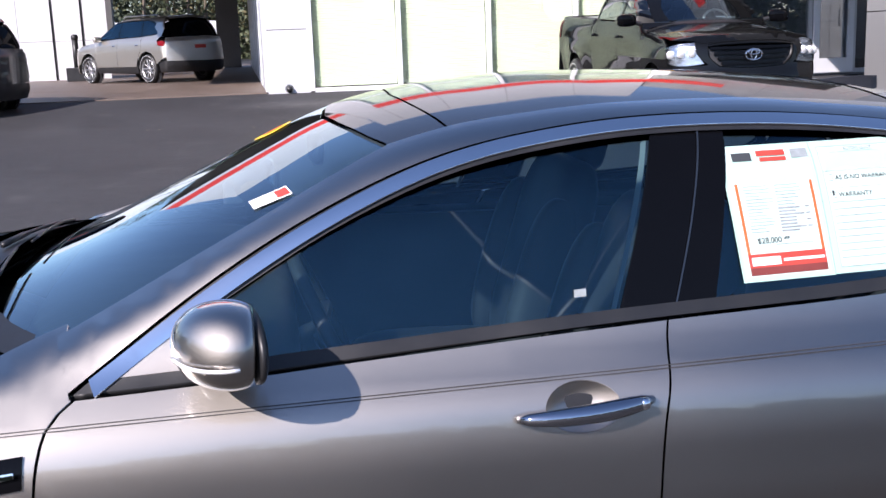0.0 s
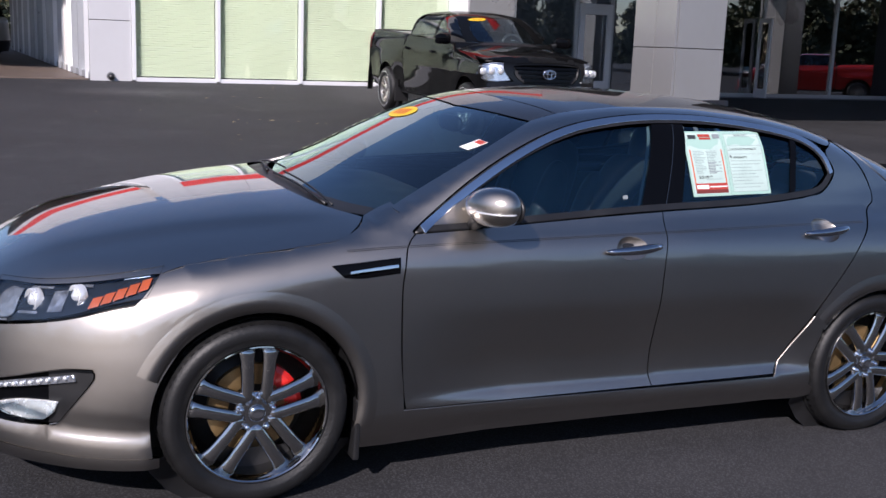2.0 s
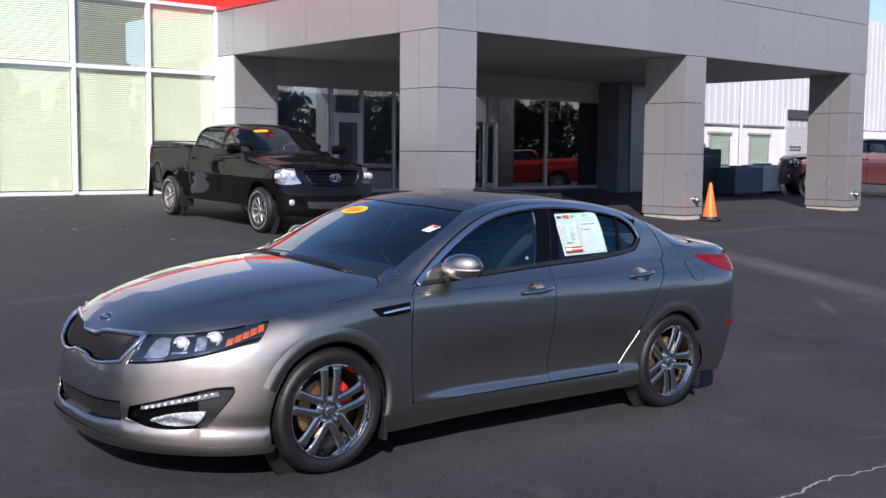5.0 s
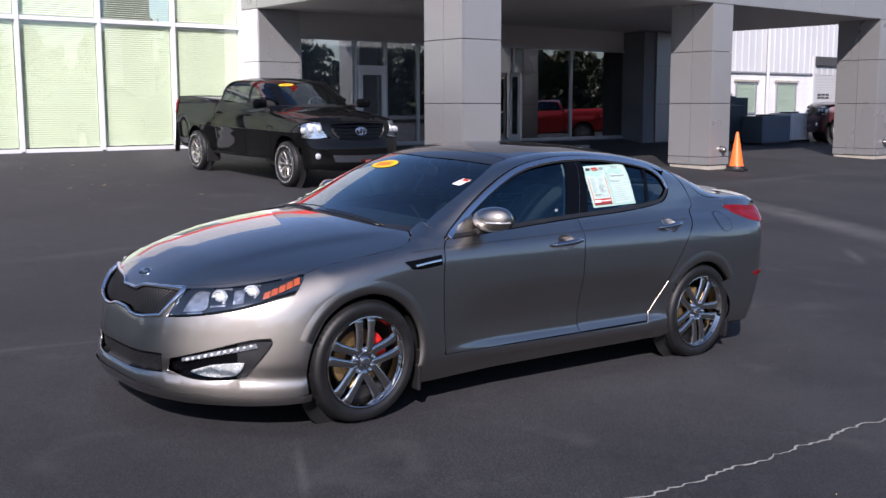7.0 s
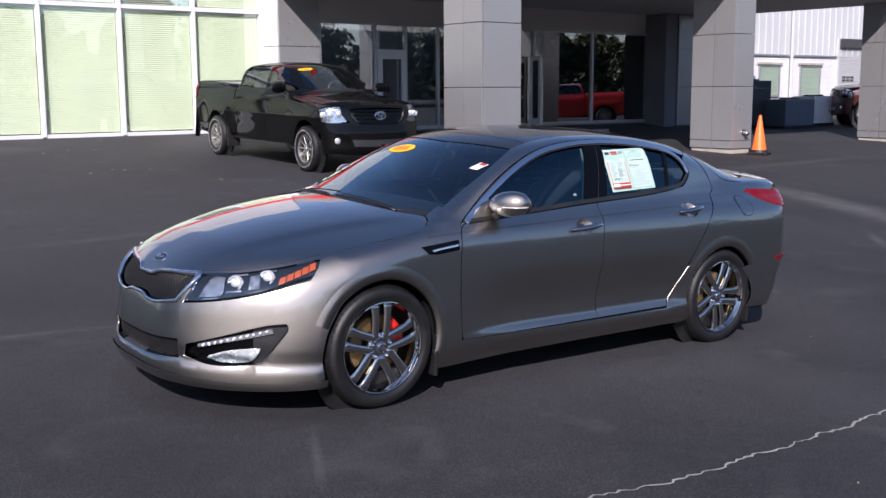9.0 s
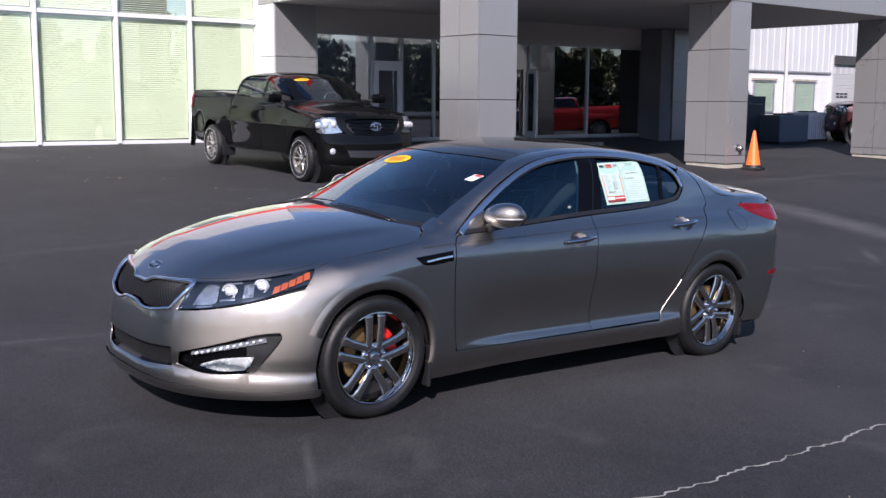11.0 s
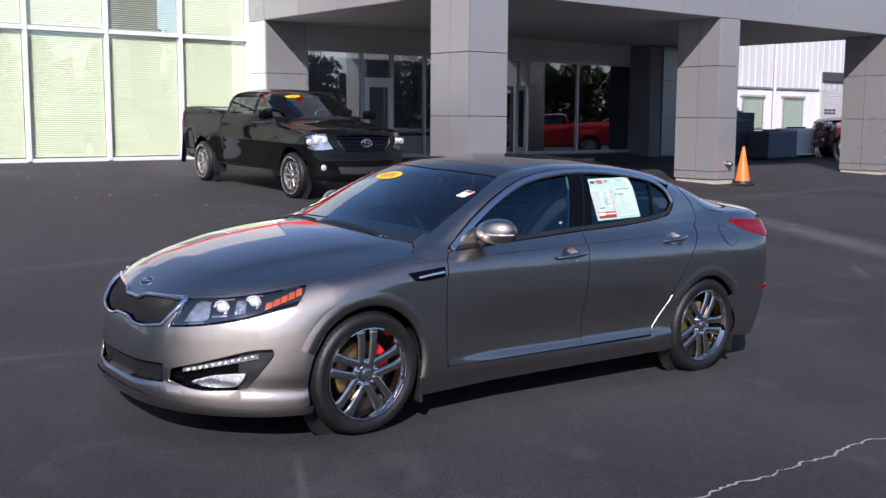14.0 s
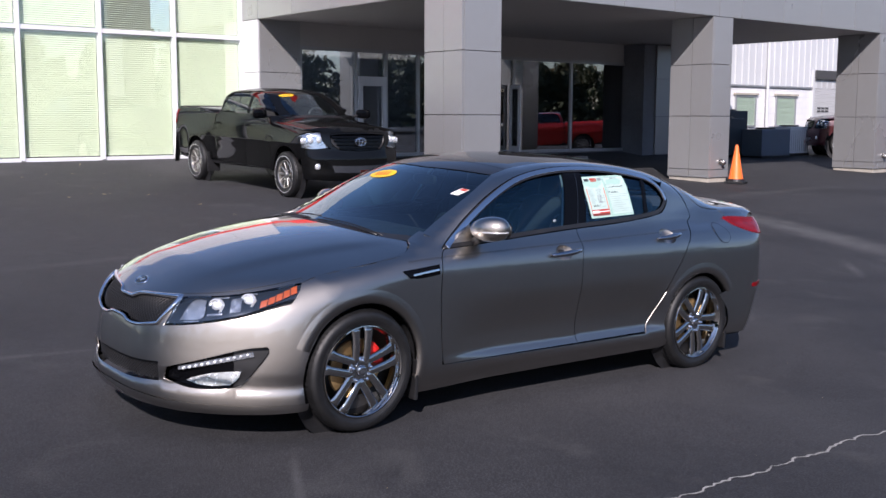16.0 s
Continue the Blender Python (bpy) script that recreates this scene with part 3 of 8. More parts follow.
SEDAN = dict(
    wx=((-2.1, -1.8, -1.4, -0.9, 0.0, 0.8, 1.4, 1.9, 2.2, 2.45), (0.86, 0.885, 0.905, 0.9, 0.905, 0.91, 0.915, 0.905, 0.875, 0.82)),
    dz=((0.12, 0.17, 0.22, 0.27, 0.30, 0.36, 0.42, 0.55, 0.70, 0.80, 0.88, 0.93, 0.97, 1.02), (0.13, 0.085, 0.045, 0.018, 0.016, 0.056, 0.053, 0.025, 0.0, 0.003, 0.018, 0.045, 0.09, 0.17)),
    hood=((-2.4, -2.3, -2.2, -2.0, -1.6, -1.2, -0.9, 1.5, 1.75, 2.0, 2.3, 2.5), (0.66, 0.718, 0.762, 0.843, 0.945, 1.008, 1.04, 1.115, 1.13, 1.128, 1.105, 1.08)),
    drop=((-2.3, -2.0, -1.6, -1.2, -0.9, 1.5, 2.3), (0.12, 0.12, 0.10, 0.09, 0.085, 0.06, 0.05)),
    nose=((0.12, 0.16, 0.21, 0.255, 0.29, 0.36, 0.5, 0.57, 0.64, 0.7, 0.76, 0.85), (-2.33, -2.374, -2.390, -2.390, -2.370, -2.380, -2.366, -2.350, -2.322, -2.283, -2.22, -2.1)),
    nplan=(0.108, 2.85),
    tail=((0.2, 0.35, 0.6, 0.8, 0.95, 1.05, 1.12), (2.36, 2.42, 2.476, 2.463, 2.45, 2.46, 2.44)),
    tplan=(0.075, 2.6),
    wg=((0.90, 0.96, 1.086, 1.20, 1.328, 1.42), (0.83, 0.80, 0.75, 0.705, 0.645, 0.595)),
    wgx=((-0.9, -0.4, 0.3, 0.9, 1.5, 1.9), (-0.01, 0.0, 0.0, 0.0, -0.06, -0.12)),
    roof=((-0.6, -0.2, 0.0, 0.25, 0.5, 0.8, 1.1, 1.4, 1.7, 2.0), (1.31, 1.383, 1.409, 1.43, 1.433, 1.421, 1.387, 1.31, 1.21, 1.09)),
    rdrop=0.034,
    ws=((0.95, 1.05, 1.15, 1.25, 1.35, 1.42), (-1.17, -0.925, -0.725, -0.52, -0.305, -0.11)),
    wplan=0.122,
)


def sedan_low(x, y, z, P=SEDAN):
    ya = np.abs(y)
    k = np.clip((x + 0.90) / 0.45, 0, 1) * np.clip((1.15 - x) / 0.25, 0, 1)
    strip = crv(z, *P["dz"])
    plain = crv(z, (0.12, 0.2, 0.30, 0.45, 0.70, 0.80, 0.88, 0.93, 0.97, 1.02), (0.09, 0.035, 0.012, 0.004, 0.0, 0.003, 0.018, 0.045, 0.09, 0.17))
    # the front bumper's corner stands out again below a ledge
    lip = crv(z, (0.12, 0.16, 0.21, 0.255, 0.295, 0.35, 0.45, 0.70, 0.80, 0.88, 0.93, 0.97, 1.02), (0.03, -0.002, -0.012, -0.008, 0.004, -0.010, -0.020, 0.008, 0.022, 0.036, 0.056, 0.09, 0.17))
    q = np.clip((-1.62 - x) / 0.15, 0, 1)
    side = ya - (crv(x, *P["wx"]) - (strip * k + (plain * (1 - q) + lip * q) * (1 - k)))
    # a raised bonnet middle between two shoulders that spread towards the windscreen
    ridge = 0.34 + 0.30 * np.clip((x + 2.25) / 1.2, 0, 1) ** 0.8
    lift = 0.011 * np.clip((x + 2.25) / 0.25, 0, 1) * np.clip((-1.05 - x) / 0.25, 0, 1) * (1 / (1 + np.exp(np.clip((ya - ridge) / 0.018, -30, 30))) - 0.6)
    top = z - (crv(x, *P["hood"]) + lift - crv(x, *P["drop"]) * (ya / 0.75) ** 2.4)
    nose = crv(z, *P["nose"]) + P["nplan"][0] * (ya / 0.5) ** P["nplan"][1] - x
    tail = x - (crv(z, *P["tail"]) - P["tplan"][0] * (ya / 0.5) ** P["tplan"][1])
    f = smax(side, top, 0.09)
    f = smax(f, nose * 0.8, 0.10)
    return smax(f, tail * 0.9, 0.10)


def sedan_cab(x, y, z, P=SEDAN):
    ya = np.abs(y)
    side = ya - (crv(z, *P["wg"]) + crv(x, *P["wgx"]))
    roof = z - (crv(x, *P["roof"]) - P["rdrop"] * (ya / 0.5) ** 2.4)
    ws = (crv(z, *P["ws"]) + P["wplan"] * (ya / 0.6) ** 2 - x) * 0.42
    return smax(smax(side * 0.93, roof, 0.10), ws, 0.05)


def sedan_all(x, y, z):
    return -smax(-sedan_low(x, y, z), -sedan_cab(x, y, z), 0.05)

# ---- grey sedan: parts ----
PAINT = flake_paint("graphite_paint", (0.365, 0.337, 0.302), 0.59, 2.0)
TRIM = mat("gloss_black_trim", (0.0022, 0.0023, 0.003), 0.05, 0, 0.1, 5, spec=0.12, rvary=0.02)
ROOFGLASS = mat("roof_glass", (0.012, 0.012, 0.013), 0.05, 0, 0.1, 5, spec=0.6, rvary=0.02)
CARGLASS = glass("tinted_glass", (0.55, 0.72, 0.77), gain=1.0, base=0.03, sheen=(0.45, 0.80, 1.0))
WSGLASS = glass("windscreen_glass", (0.50, 0.68, 0.72), gain=1.7, base=0.0, sheen=(0.80, 0.93, 1.0))
CLEAR = glass("lamp_lens", (0.93, 0.95, 0.97), gain=1.1, base=0.01, sheen=(0.8, 0.92, 1.0))
AMBER = mat("amber_reflector", (0.36, 0.075, 0.02), 0.35, 0, 0.1, 20, coat=0.8)
REDLENS = mat("red_lens", (0.15, 0.003, 0.005), 0.12, 0, 0.2, 12, coat=0.1, spec=0.15, rvary=0.04)
LAMPDARK = mat("lamp_bezel", (0.035, 0.045, 0.06), 0.2, 0.6, 0.1, 10)
LAMPBOWL2 = mat("fog_bowl", (0.86, 0.86, 0.84), 0.25, 0.55, 0.3, 30, 0.9, 34)
LAMPBOWL = mat("ribbed_bowl", (0.42, 0.45, 0.50), 0.2, 0.8, 0.35, 40, 0.6, 50)
WHITELAMP = mat("lamp_bowl", (0.88, 0.89, 0.90), 0.28, 0.6, 0.05, 10)
DISC = mat("brake_disc", (0.42, 0.29, 0.14), 0.4, 0.8, 0.2, 20)
CALIPER = mat("red_caliper", (0.62, 0.02, 0.015), 0.35, 0, 0.05, 6, coat=0.5)
SEATFAB = mat("black_leather", (0.034, 0.035, 0.037), 0.5, 0, 0.2, 6, 0.2, 60)
HEADLINER = mat("grey_headliner", (0.40, 0.40, 0.38), 0.9, 0, 0.1, 3)
PAPER = mat("pale_paper", (0.34, 0.52, 0.45), 0.6, 0, 0.02, 4)
PAPERRED = mat("red_print", (0.40, 0.045, 0.03), 0.6, 0, 0.1, 30)
INK = mat("grey_print", (0.22, 0.25, 0.26), 0.7, 0, 0.25, 60)
INKDARK = mat("black_print", (0.03, 0.035, 0.04), 0.7, 0, 0.1, 60)
PINKINK = mat("pale_print", (0.25, 0.33, 0.32), 0.7, 0, 0.2, 50)
YELLOW = mat("yellow_sticker", (0.80, 0.50, 0.01), 0.5, 0, 0.05, 8)
ORANGEINK = mat("orange_print", (0.60, 0.10, 0.02), 0.5, 0, 0.1, 20)
SEAL = mat("pale_seal", (0.24, 0.25, 0.24), 0.5, 0, 0.1, 6)
STRIPE = mat("pinstripe", (0.05, 0.047, 0.045), 0.45, 0.3)

CAR_M = Matrix(((0.99958, 0.00104, 0.02897, -0.00916), (0.0, 0.99935, -0.03596, 0.01122), (-0.02899, 0.03595, 0.99893, -0.00799), (0, 0, 0, 1)))
sedan = thing("sedan", "graphite grey metallic sedan with chrome wheels and window price papers", "car", CAR_M)
L_, A_, C_ = sedan_low, sedan_all, sedan_cab
AR_F, AR_R = 0.362, 0.350           # wheel arch radii
FX, RX, WZ = -1.3975, 1.3975, 0.33
BELT = ((-0.83, 0.940), (-0.63, 0.952), (-0.342, 0.973), (0.141, 1.005), (0.669, 1.034), (0.964, 1.062), (1.12, 1.09), (1.20, 1.15))


def belt(x):
    return float(np.interp(x, [b[0] for b in BELT], [b[1] for b in BELT]))


DLO_TOP = ((-0.835, 0.942), (-0.6, 1.104), (-0.386, 1.222), (-0.164, 1.308), (0.056, 1.352), (0.322, 1.375), (0.582, 1.374), (0.837, 1.353), (1.06, 1.312), (1.168, 1.245), (1.205, 1.16))


GRIPS = ((0.055, 0.885), (1.055, 0.942))


def grip_cup(x, z):
    """Outline of the hollow behind a door grip."""
    return np.array([(x + 0.072 * math.cos(t), z - 0.004 + 0.044 * math.sin(t)) for t in np.linspace(0, 2 * math.pi, 28, endpoint=False)])


def sedan_body():
    # front doors
    front = loop([(-0.832, belt(-0.83) - 0.006), (-0.875, 0.895), (-0.895, 0.80), (-0.897, 0.70), (-0.882, 0.50), (-0.862, 0.36), (-0.85, 0.302)],
                 [(-0.85, 0.302), (0.222, 0.312)], [(0.222, 0.312), (0.210, 0.45), (0.203, 0.60), (0.205, 0.815), (0.228, 0.93), (0.25, belt(0.25) - 0.006)],
                 [(0.25, belt(0.25) - 0.006), (0.0, belt(0) - 0.006), (-0.342, belt(-0.342) - 0.006), (-0.63, belt(-0.63) - 0.006), (-0.832, belt(-0.83) - 0.006)])
    doors = []
    for m, nm in ((False, "front_door"), (True, "front_door")):
        doors.append(skin("front_door", A_, side_chart, [front, grip_cup(*GRIPS[0])], PAINT, sedan, mirror=m))
    rear = loop([(0.2545, belt(0.257) - 0.006), (0.2325, 0.93), (0.2095, 0.815), (0.2075, 0.60), (0.2145, 0.45), (0.2265, 0.312)], [(0.2265, 0.312), (0.855, 0.318)],
                [(0.855, 0.318), (0.895, 0.37), (0.94, 0.452), (1.054, 0.637), (1.129, 0.746), (1.24, 0.895), (1.355, 0.995), (1.43, 1.045)],
                [(1.43, 1.045), (1.446, 1.085), (1.42, 1.15), (1.37, 1.225), (1.28, 1.29)],
                [(1.28, 1.29), (1.222, 1.268), (1.184, 1.245), (1.216, 1.165), (1.13, 1.086), (1.03, 1.066), (0.964, belt(0.964) - 0.006), (0.669, belt(0.669) - 0.006), (0.2545, belt(0.257) - 0.006)])
    for m in (False, True):
        doors.append(skin("rear_door", A_, side_chart, [rear, grip_cup(*GRIPS[1])], PAINT, sedan, mirror=m))
    # front wings
    wing = loop([(-0.839, 0.935), (-0.881, 0.895), (-0.900, 0.80), (-0.902, 0.70), (-0.887, 0.50), (-0.865, 0.36), (-0.855, 0.24)],
                [(-0.858, 0.24), (FX + AR_F * math.cos(math.radians(-14)), WZ + AR_F * math.sin(math.radians(-14)))],
                arc(FX, WZ, AR_F, -14, 128), [(FX + AR_F * math.cos(math.radians(128)), WZ + AR_F * math.sin(math.radians(128))), (-1.80, 0.705)],
                [(-1.80, 0.705), (-1.755, 0.752), (-1.702, 0.812)], [(-1.702, 0.812), (-1.62, 0.836), (-1.46, 0.866), (-1.30, 0.889), (-1.115, 0.914), (-1.03, 0.945), (-0.985, 0.975)],
                [(-0.985, 0.975), (-0.93, 0.995), (-0.866, 1.018)], [(-0.866, 1.018), (-0.842, 0.935)])
    wings = skin("front_wing", A_, side_chart, [wing], PAINT, sedan, both=True)
    # rear quarters
    quarter = loop([(1.255, 1.31), (1.29, 1.298), (1.378, 1.232), (1.43, 1.155), (1.4515, 1.085), (1.434, 1.041)],
                   [(1.434, 1.041), (1.359, 0.991), (1.244, 0.891), (1.133, 0.744), (1.059, 0.636), (1.03, 0.58)],
                   [(1.035, 0.55), (RX + AR_R * math.cos(math.radians(150)), WZ + AR_R * math.sin(math.radians(150)))],
                   arc(RX, WZ, AR_R, 150, 32), [(RX + AR_R * math.cos(math.radians(32)), WZ + AR_R * math.sin(math.radians(32))), (1.95, 0.60), (2.12, 0.70)],
                   [(2.12, 0.70), (2.11, 0.92)], [(2.11, 0.92), (1.95, 0.945), (1.835, 1.00), (1.82, 1.038)],
                   [(1.82, 1.038), (1.86, 1.075), (1.70, 1.085), (1.60, 1.11), (1.48, 1.19), (1.36, 1.27), (1.255, 1.31)])
    quarters = skin("rear_quarter", A_, side_chart, [quarter], PAINT, sedan, both=True)
    # sills
    sill = loop([(-1.035, 0.285), (-0.866, 0.296)], [(-0.866, 0.296), (0.86, 0.306)], [(0.86, 0.306), (0.90, 0.36), (1.052, 0.60)], [(1.052, 0.60), (1.085, 0.50), (1.05, 0.36), (1.06, 0.26)],
                [(1.06, 0.26), (1.04, 0.185), (0.0, 0.165), (-1.0, 0.145)], [(-1.0, 0.145), (-1.035, 0.285)])
    skin("sill", L_, side_chart, [sill], PAINT, sedan, both=True)
    # front bumper with its openings, in the nose's chart (angle, height)
    D = math.radians
    def n_(pts):
        return [(D(a) * NOSE_K, z) for a, z in pts]
    def both(half):
        return half + [(-u, v) for u, v in half[::-1]]
    top = n_([(0, 0.700), (12, 0.705), (24, 0.715), (30.2, 0.722)])
    lamp_in = n_([(30.2, 0.722), (29.5, 0.64), (27.5, 0.566)])
    lamp_low = n_([(27.5, 0.566), (38, 0.587), (53.4, 0.634), (66, 0.690), (72.5, 0.715)])
    seam = n_([(72.5, 0.715), (81.5, 0.622)])
    arch = n_([(81.5, 0.622), (78.6, 0.55), (75.3, 0.45), (73.9, 0.33), (74.6, 0.22), (75, 0.172)])
    low = n_([(75, 0.172), (60, 0.168), (38, 0.165), (15, 0.175), (0, 0.178)])
    half = [top, lamp_in, lamp_low, seam, arch, low]
    other = [[(-u, v) for u, v in r[::-1]] for r in half[::-1]]
    grille = loop(n_([(0, 0.662), (5, 0.664), (8, 0.682), (14, 0.692), (31, 0.706)]), n_([(31, 0.706), (29.5, 0.66), (25, 0.572)]), n_([(25, 0.572), (15, 0.545), (9, 0.546), (5, 0.562), (0, 0.563)]),
                  n_([(0, 0.563), (-5, 0.562), (-9, 0.546), (-15, 0.545), (-25, 0.572)]), n_([(-25, 0.572), (-29.5, 0.66), (-31, 0.706)]), n_([(-31, 0.706), (-14, 0.692), (-8, 0.682), (-5, 0.664), (0, 0.662)]), step=0.012)
    intake = loop(n_([(27, 0.385), (14, 0.372), (0, 0.370), (-14, 0.372), (-27, 0.385)]), n_([(-27, 0.385), (-27, 0.285)]), n_([(-27, 0.285), (-14, 0.272), (0, 0.270), (14, 0.272), (27, 0.285)]), n_([(27, 0.285), (27, 0.385)]))
    fog = loop(n_([(62.5, 0.498), (55.6, 0.484), (44, 0.432), (30, 0.366)]), n_([(30, 0.366), (28.8, 0.30)]), n_([(28.8, 0.30), (38.8, 0.275), (50, 0.282), (55, 0.30)]), n_([(55, 0.30), (59.5, 0.39), (63, 0.47), (62.5, 0.498)]), step=0.012)
    fog2 = np.array([(-u, v) for u, v in fog])
    # the grille opening is cut up to the bonnet edge
    bump = skin("front_bumper", L_, nose_chart, [loop(*half, *other), grille, intake, fog, fog2], PAINT, sedan, step=0.04)
    # openings' linings
    black = skin("grille", L_, nose_chart, [grille], BLACK, sedan, "black mesh grille with a chrome surround", off=-0.035, thick=0, step=0.05)
    skin("intake_mesh", L_, nose_chart, [intake], BLACK, bump, off=-0.04, thick=0, step=0.05)
    bm = bmesh.new()
    rail, _ = place(L_, nose_chart, np.vstack([grille, grille[:1]]), 0.002)
    ends = np.abs(np.vstack([grille, grille[:1]])[:, 0]) / np.abs(grille[:, 0]).max()
    add_tube(bm, rail, [0.009 + 0.006 * e ** 4 for e in ends], 8, cap=False)
    part("chrome_surround", bm, CHROME, black, smooth=True)
    # mesh bars
    for lp, owner, dz, top_z, bot_z in ((grille, black, -0.018, 0.71, 0.53), (intake, bump, -0.022, 0.39, 0.26)):
        bm = bmesh.new()
        span = 34 if owner is black else 30
        for sgn in (1, -1):
            k = -span - 14
            while k < span + 14:
                run = np.array([(D(k + sgn * s * 13) * NOSE_K, bot_z + (top_z - bot_z) * s) for s in np.linspace(0, 1, 19)])
                ok = inside([lp], run)
                p, _ = place(L_, nose_chart, run, dz)
                i = 0
                while i < len(run):
                    j = i
                    while j < len(run) and ok[j]:
                        j += 1
                    if j - i > 1:
                        add_tube(bm, p[i:j], 0.003, 4)
                    i = max(j, i + 1)
                k += 1.7
        tagged(part("mesh", bm, BLACK, owner), kind="stuff")
    # fog lamp pockets
    for sgn, lp in ((1, fog), (-1, fog2)):
        pocket = skin("fog_lamp", L_, nose_chart, [lp], TRIM, sedan, "gloss black fog lamp pocket with a row of small lamps", off=-0.035, thick=-0.035, step=0.05)
        s_ = lambda pts: [(u * sgn, v) for u, v in n_(pts)]
        lens = loop(s_([(37, 0.308), (44, 0.345), (50, 0.362), (54.5, 0.368)]), s_([(54.5, 0.368), (53.5, 0.33), (51.5, 0.302)]), s_([(51.5, 0.302), (44, 0.288), (37, 0.308)]), step=0.01)
        skin("lamp_bowl", L_, nose_chart, [lens], LAMPBOWL2, pocket, "clear fog lamp", off=-0.018, thick=0.02)
        skin("lamp_lens", L_, nose_chart, [lens], CLEAR, pocket, off=-0.008, thick=0.006)
        bar = loop(s_([(34, 0.372), (46, 0.424), (58, 0.468)]), s_([(58, 0.468), (58.5, 0.448)]), s_([(58.5, 0.448), (47, 0.405), (34, 0.355)]), s_([(34, 0.355), (34, 0.372)]), step=0.01)
        skin("lamp_strip", L_, nose_chart, [bar], LAMPBOWL, pocket, off=-0.014, thick=0.02)
        for i in range(11):
            a = 36 + i * 2.05
            z = 0.3685 + i * 0.0088
            p, g = place(L_, nose_chart, np.array([(D(a) * NOSE_K * sgn, z)]), -0.010)
            bm = bmesh.new()
            bmesh.ops.create_icosphere(bm, subdivisions=1, radius=0.0095)
            bmesh.ops.translate(bm, verts=bm.verts, vec=p[0])
            part("led", bm, WHITELAMP, pocket, smooth=True)
    # lower lip: a bright spoiler edge under the bumper
    lip = loop(n_([(76, 0.205), (60, 0.200), (38, 0.20), (15, 0.212), (0, 0.214), (-15, 0.212), (-38, 0.20), (-60, 0.200), (-76, 0.205)]), n_([(-76, 0.205), (-76, 0.165)]),
               n_([(-76, 0.165), (-60, 0.155), (-38, 0.150), (0, 0.160), (38, 0.150), (60, 0.155), (76, 0.165)]), n_([(76, 0.165), (76, 0.205)]))
    skin("spoiler_lip", L_, nose_chart, [lip], PAINT, bump, off=0.004, thick=0.02)
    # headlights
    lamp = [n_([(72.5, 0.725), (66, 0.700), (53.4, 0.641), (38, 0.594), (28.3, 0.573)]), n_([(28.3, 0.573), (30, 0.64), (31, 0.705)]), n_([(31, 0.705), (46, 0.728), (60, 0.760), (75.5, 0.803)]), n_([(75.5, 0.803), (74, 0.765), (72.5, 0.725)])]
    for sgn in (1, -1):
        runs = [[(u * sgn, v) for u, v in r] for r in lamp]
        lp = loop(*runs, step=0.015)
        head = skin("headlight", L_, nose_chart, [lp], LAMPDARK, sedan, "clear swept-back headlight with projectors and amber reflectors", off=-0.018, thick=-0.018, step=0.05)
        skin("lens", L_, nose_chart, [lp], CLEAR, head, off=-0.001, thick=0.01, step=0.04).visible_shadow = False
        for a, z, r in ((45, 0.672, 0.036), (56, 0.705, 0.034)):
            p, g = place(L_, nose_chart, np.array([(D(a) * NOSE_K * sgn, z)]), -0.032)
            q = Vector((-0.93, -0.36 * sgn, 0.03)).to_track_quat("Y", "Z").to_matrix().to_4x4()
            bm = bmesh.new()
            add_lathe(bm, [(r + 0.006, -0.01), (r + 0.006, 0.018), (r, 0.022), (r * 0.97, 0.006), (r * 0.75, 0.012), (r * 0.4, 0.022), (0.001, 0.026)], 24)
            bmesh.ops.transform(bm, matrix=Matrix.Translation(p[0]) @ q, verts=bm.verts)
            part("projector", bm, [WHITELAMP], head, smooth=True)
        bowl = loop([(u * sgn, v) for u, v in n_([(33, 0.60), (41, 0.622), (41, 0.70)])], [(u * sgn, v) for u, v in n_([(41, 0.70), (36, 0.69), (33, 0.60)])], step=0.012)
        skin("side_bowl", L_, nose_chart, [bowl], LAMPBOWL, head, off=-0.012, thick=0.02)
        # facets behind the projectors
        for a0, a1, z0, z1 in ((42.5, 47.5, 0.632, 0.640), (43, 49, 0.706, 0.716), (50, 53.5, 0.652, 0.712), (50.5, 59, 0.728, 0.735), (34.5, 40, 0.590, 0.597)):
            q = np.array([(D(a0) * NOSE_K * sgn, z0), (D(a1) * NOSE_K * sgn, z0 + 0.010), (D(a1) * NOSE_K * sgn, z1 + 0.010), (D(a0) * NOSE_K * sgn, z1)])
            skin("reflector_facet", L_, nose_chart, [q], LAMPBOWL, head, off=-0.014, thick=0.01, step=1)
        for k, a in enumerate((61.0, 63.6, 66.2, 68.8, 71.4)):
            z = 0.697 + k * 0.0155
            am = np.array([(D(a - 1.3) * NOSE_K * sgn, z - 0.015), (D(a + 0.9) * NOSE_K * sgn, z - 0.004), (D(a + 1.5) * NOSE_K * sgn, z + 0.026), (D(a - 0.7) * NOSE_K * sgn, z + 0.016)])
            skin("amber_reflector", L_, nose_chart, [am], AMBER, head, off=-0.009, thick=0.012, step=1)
    # bonnet
    f_edge = [(-2.268, 0), (-2.262, -0.15), (-2.235, -0.30), (-2.195, -0.412)]
    l_edge = [(-2.195, -0.412), (-2.062, -0.578), (-1.898, -0.688), (-1.705, -0.771)]
    s_edge = [(-1.705, -0.771), (-1.62, -0.768), (-1.46, -0.784), (-1.30, -0.797), (-1.115, -0.802), (-1.03, -0.742), (-0.985, -0.672)]
    c_edge = [(-0.985, -0.672), (-1.09, -0.53), (-1.165, -0.30), (-1.19, 0)]
    hb = [f_edge, l_edge, s_edge, c_edge]
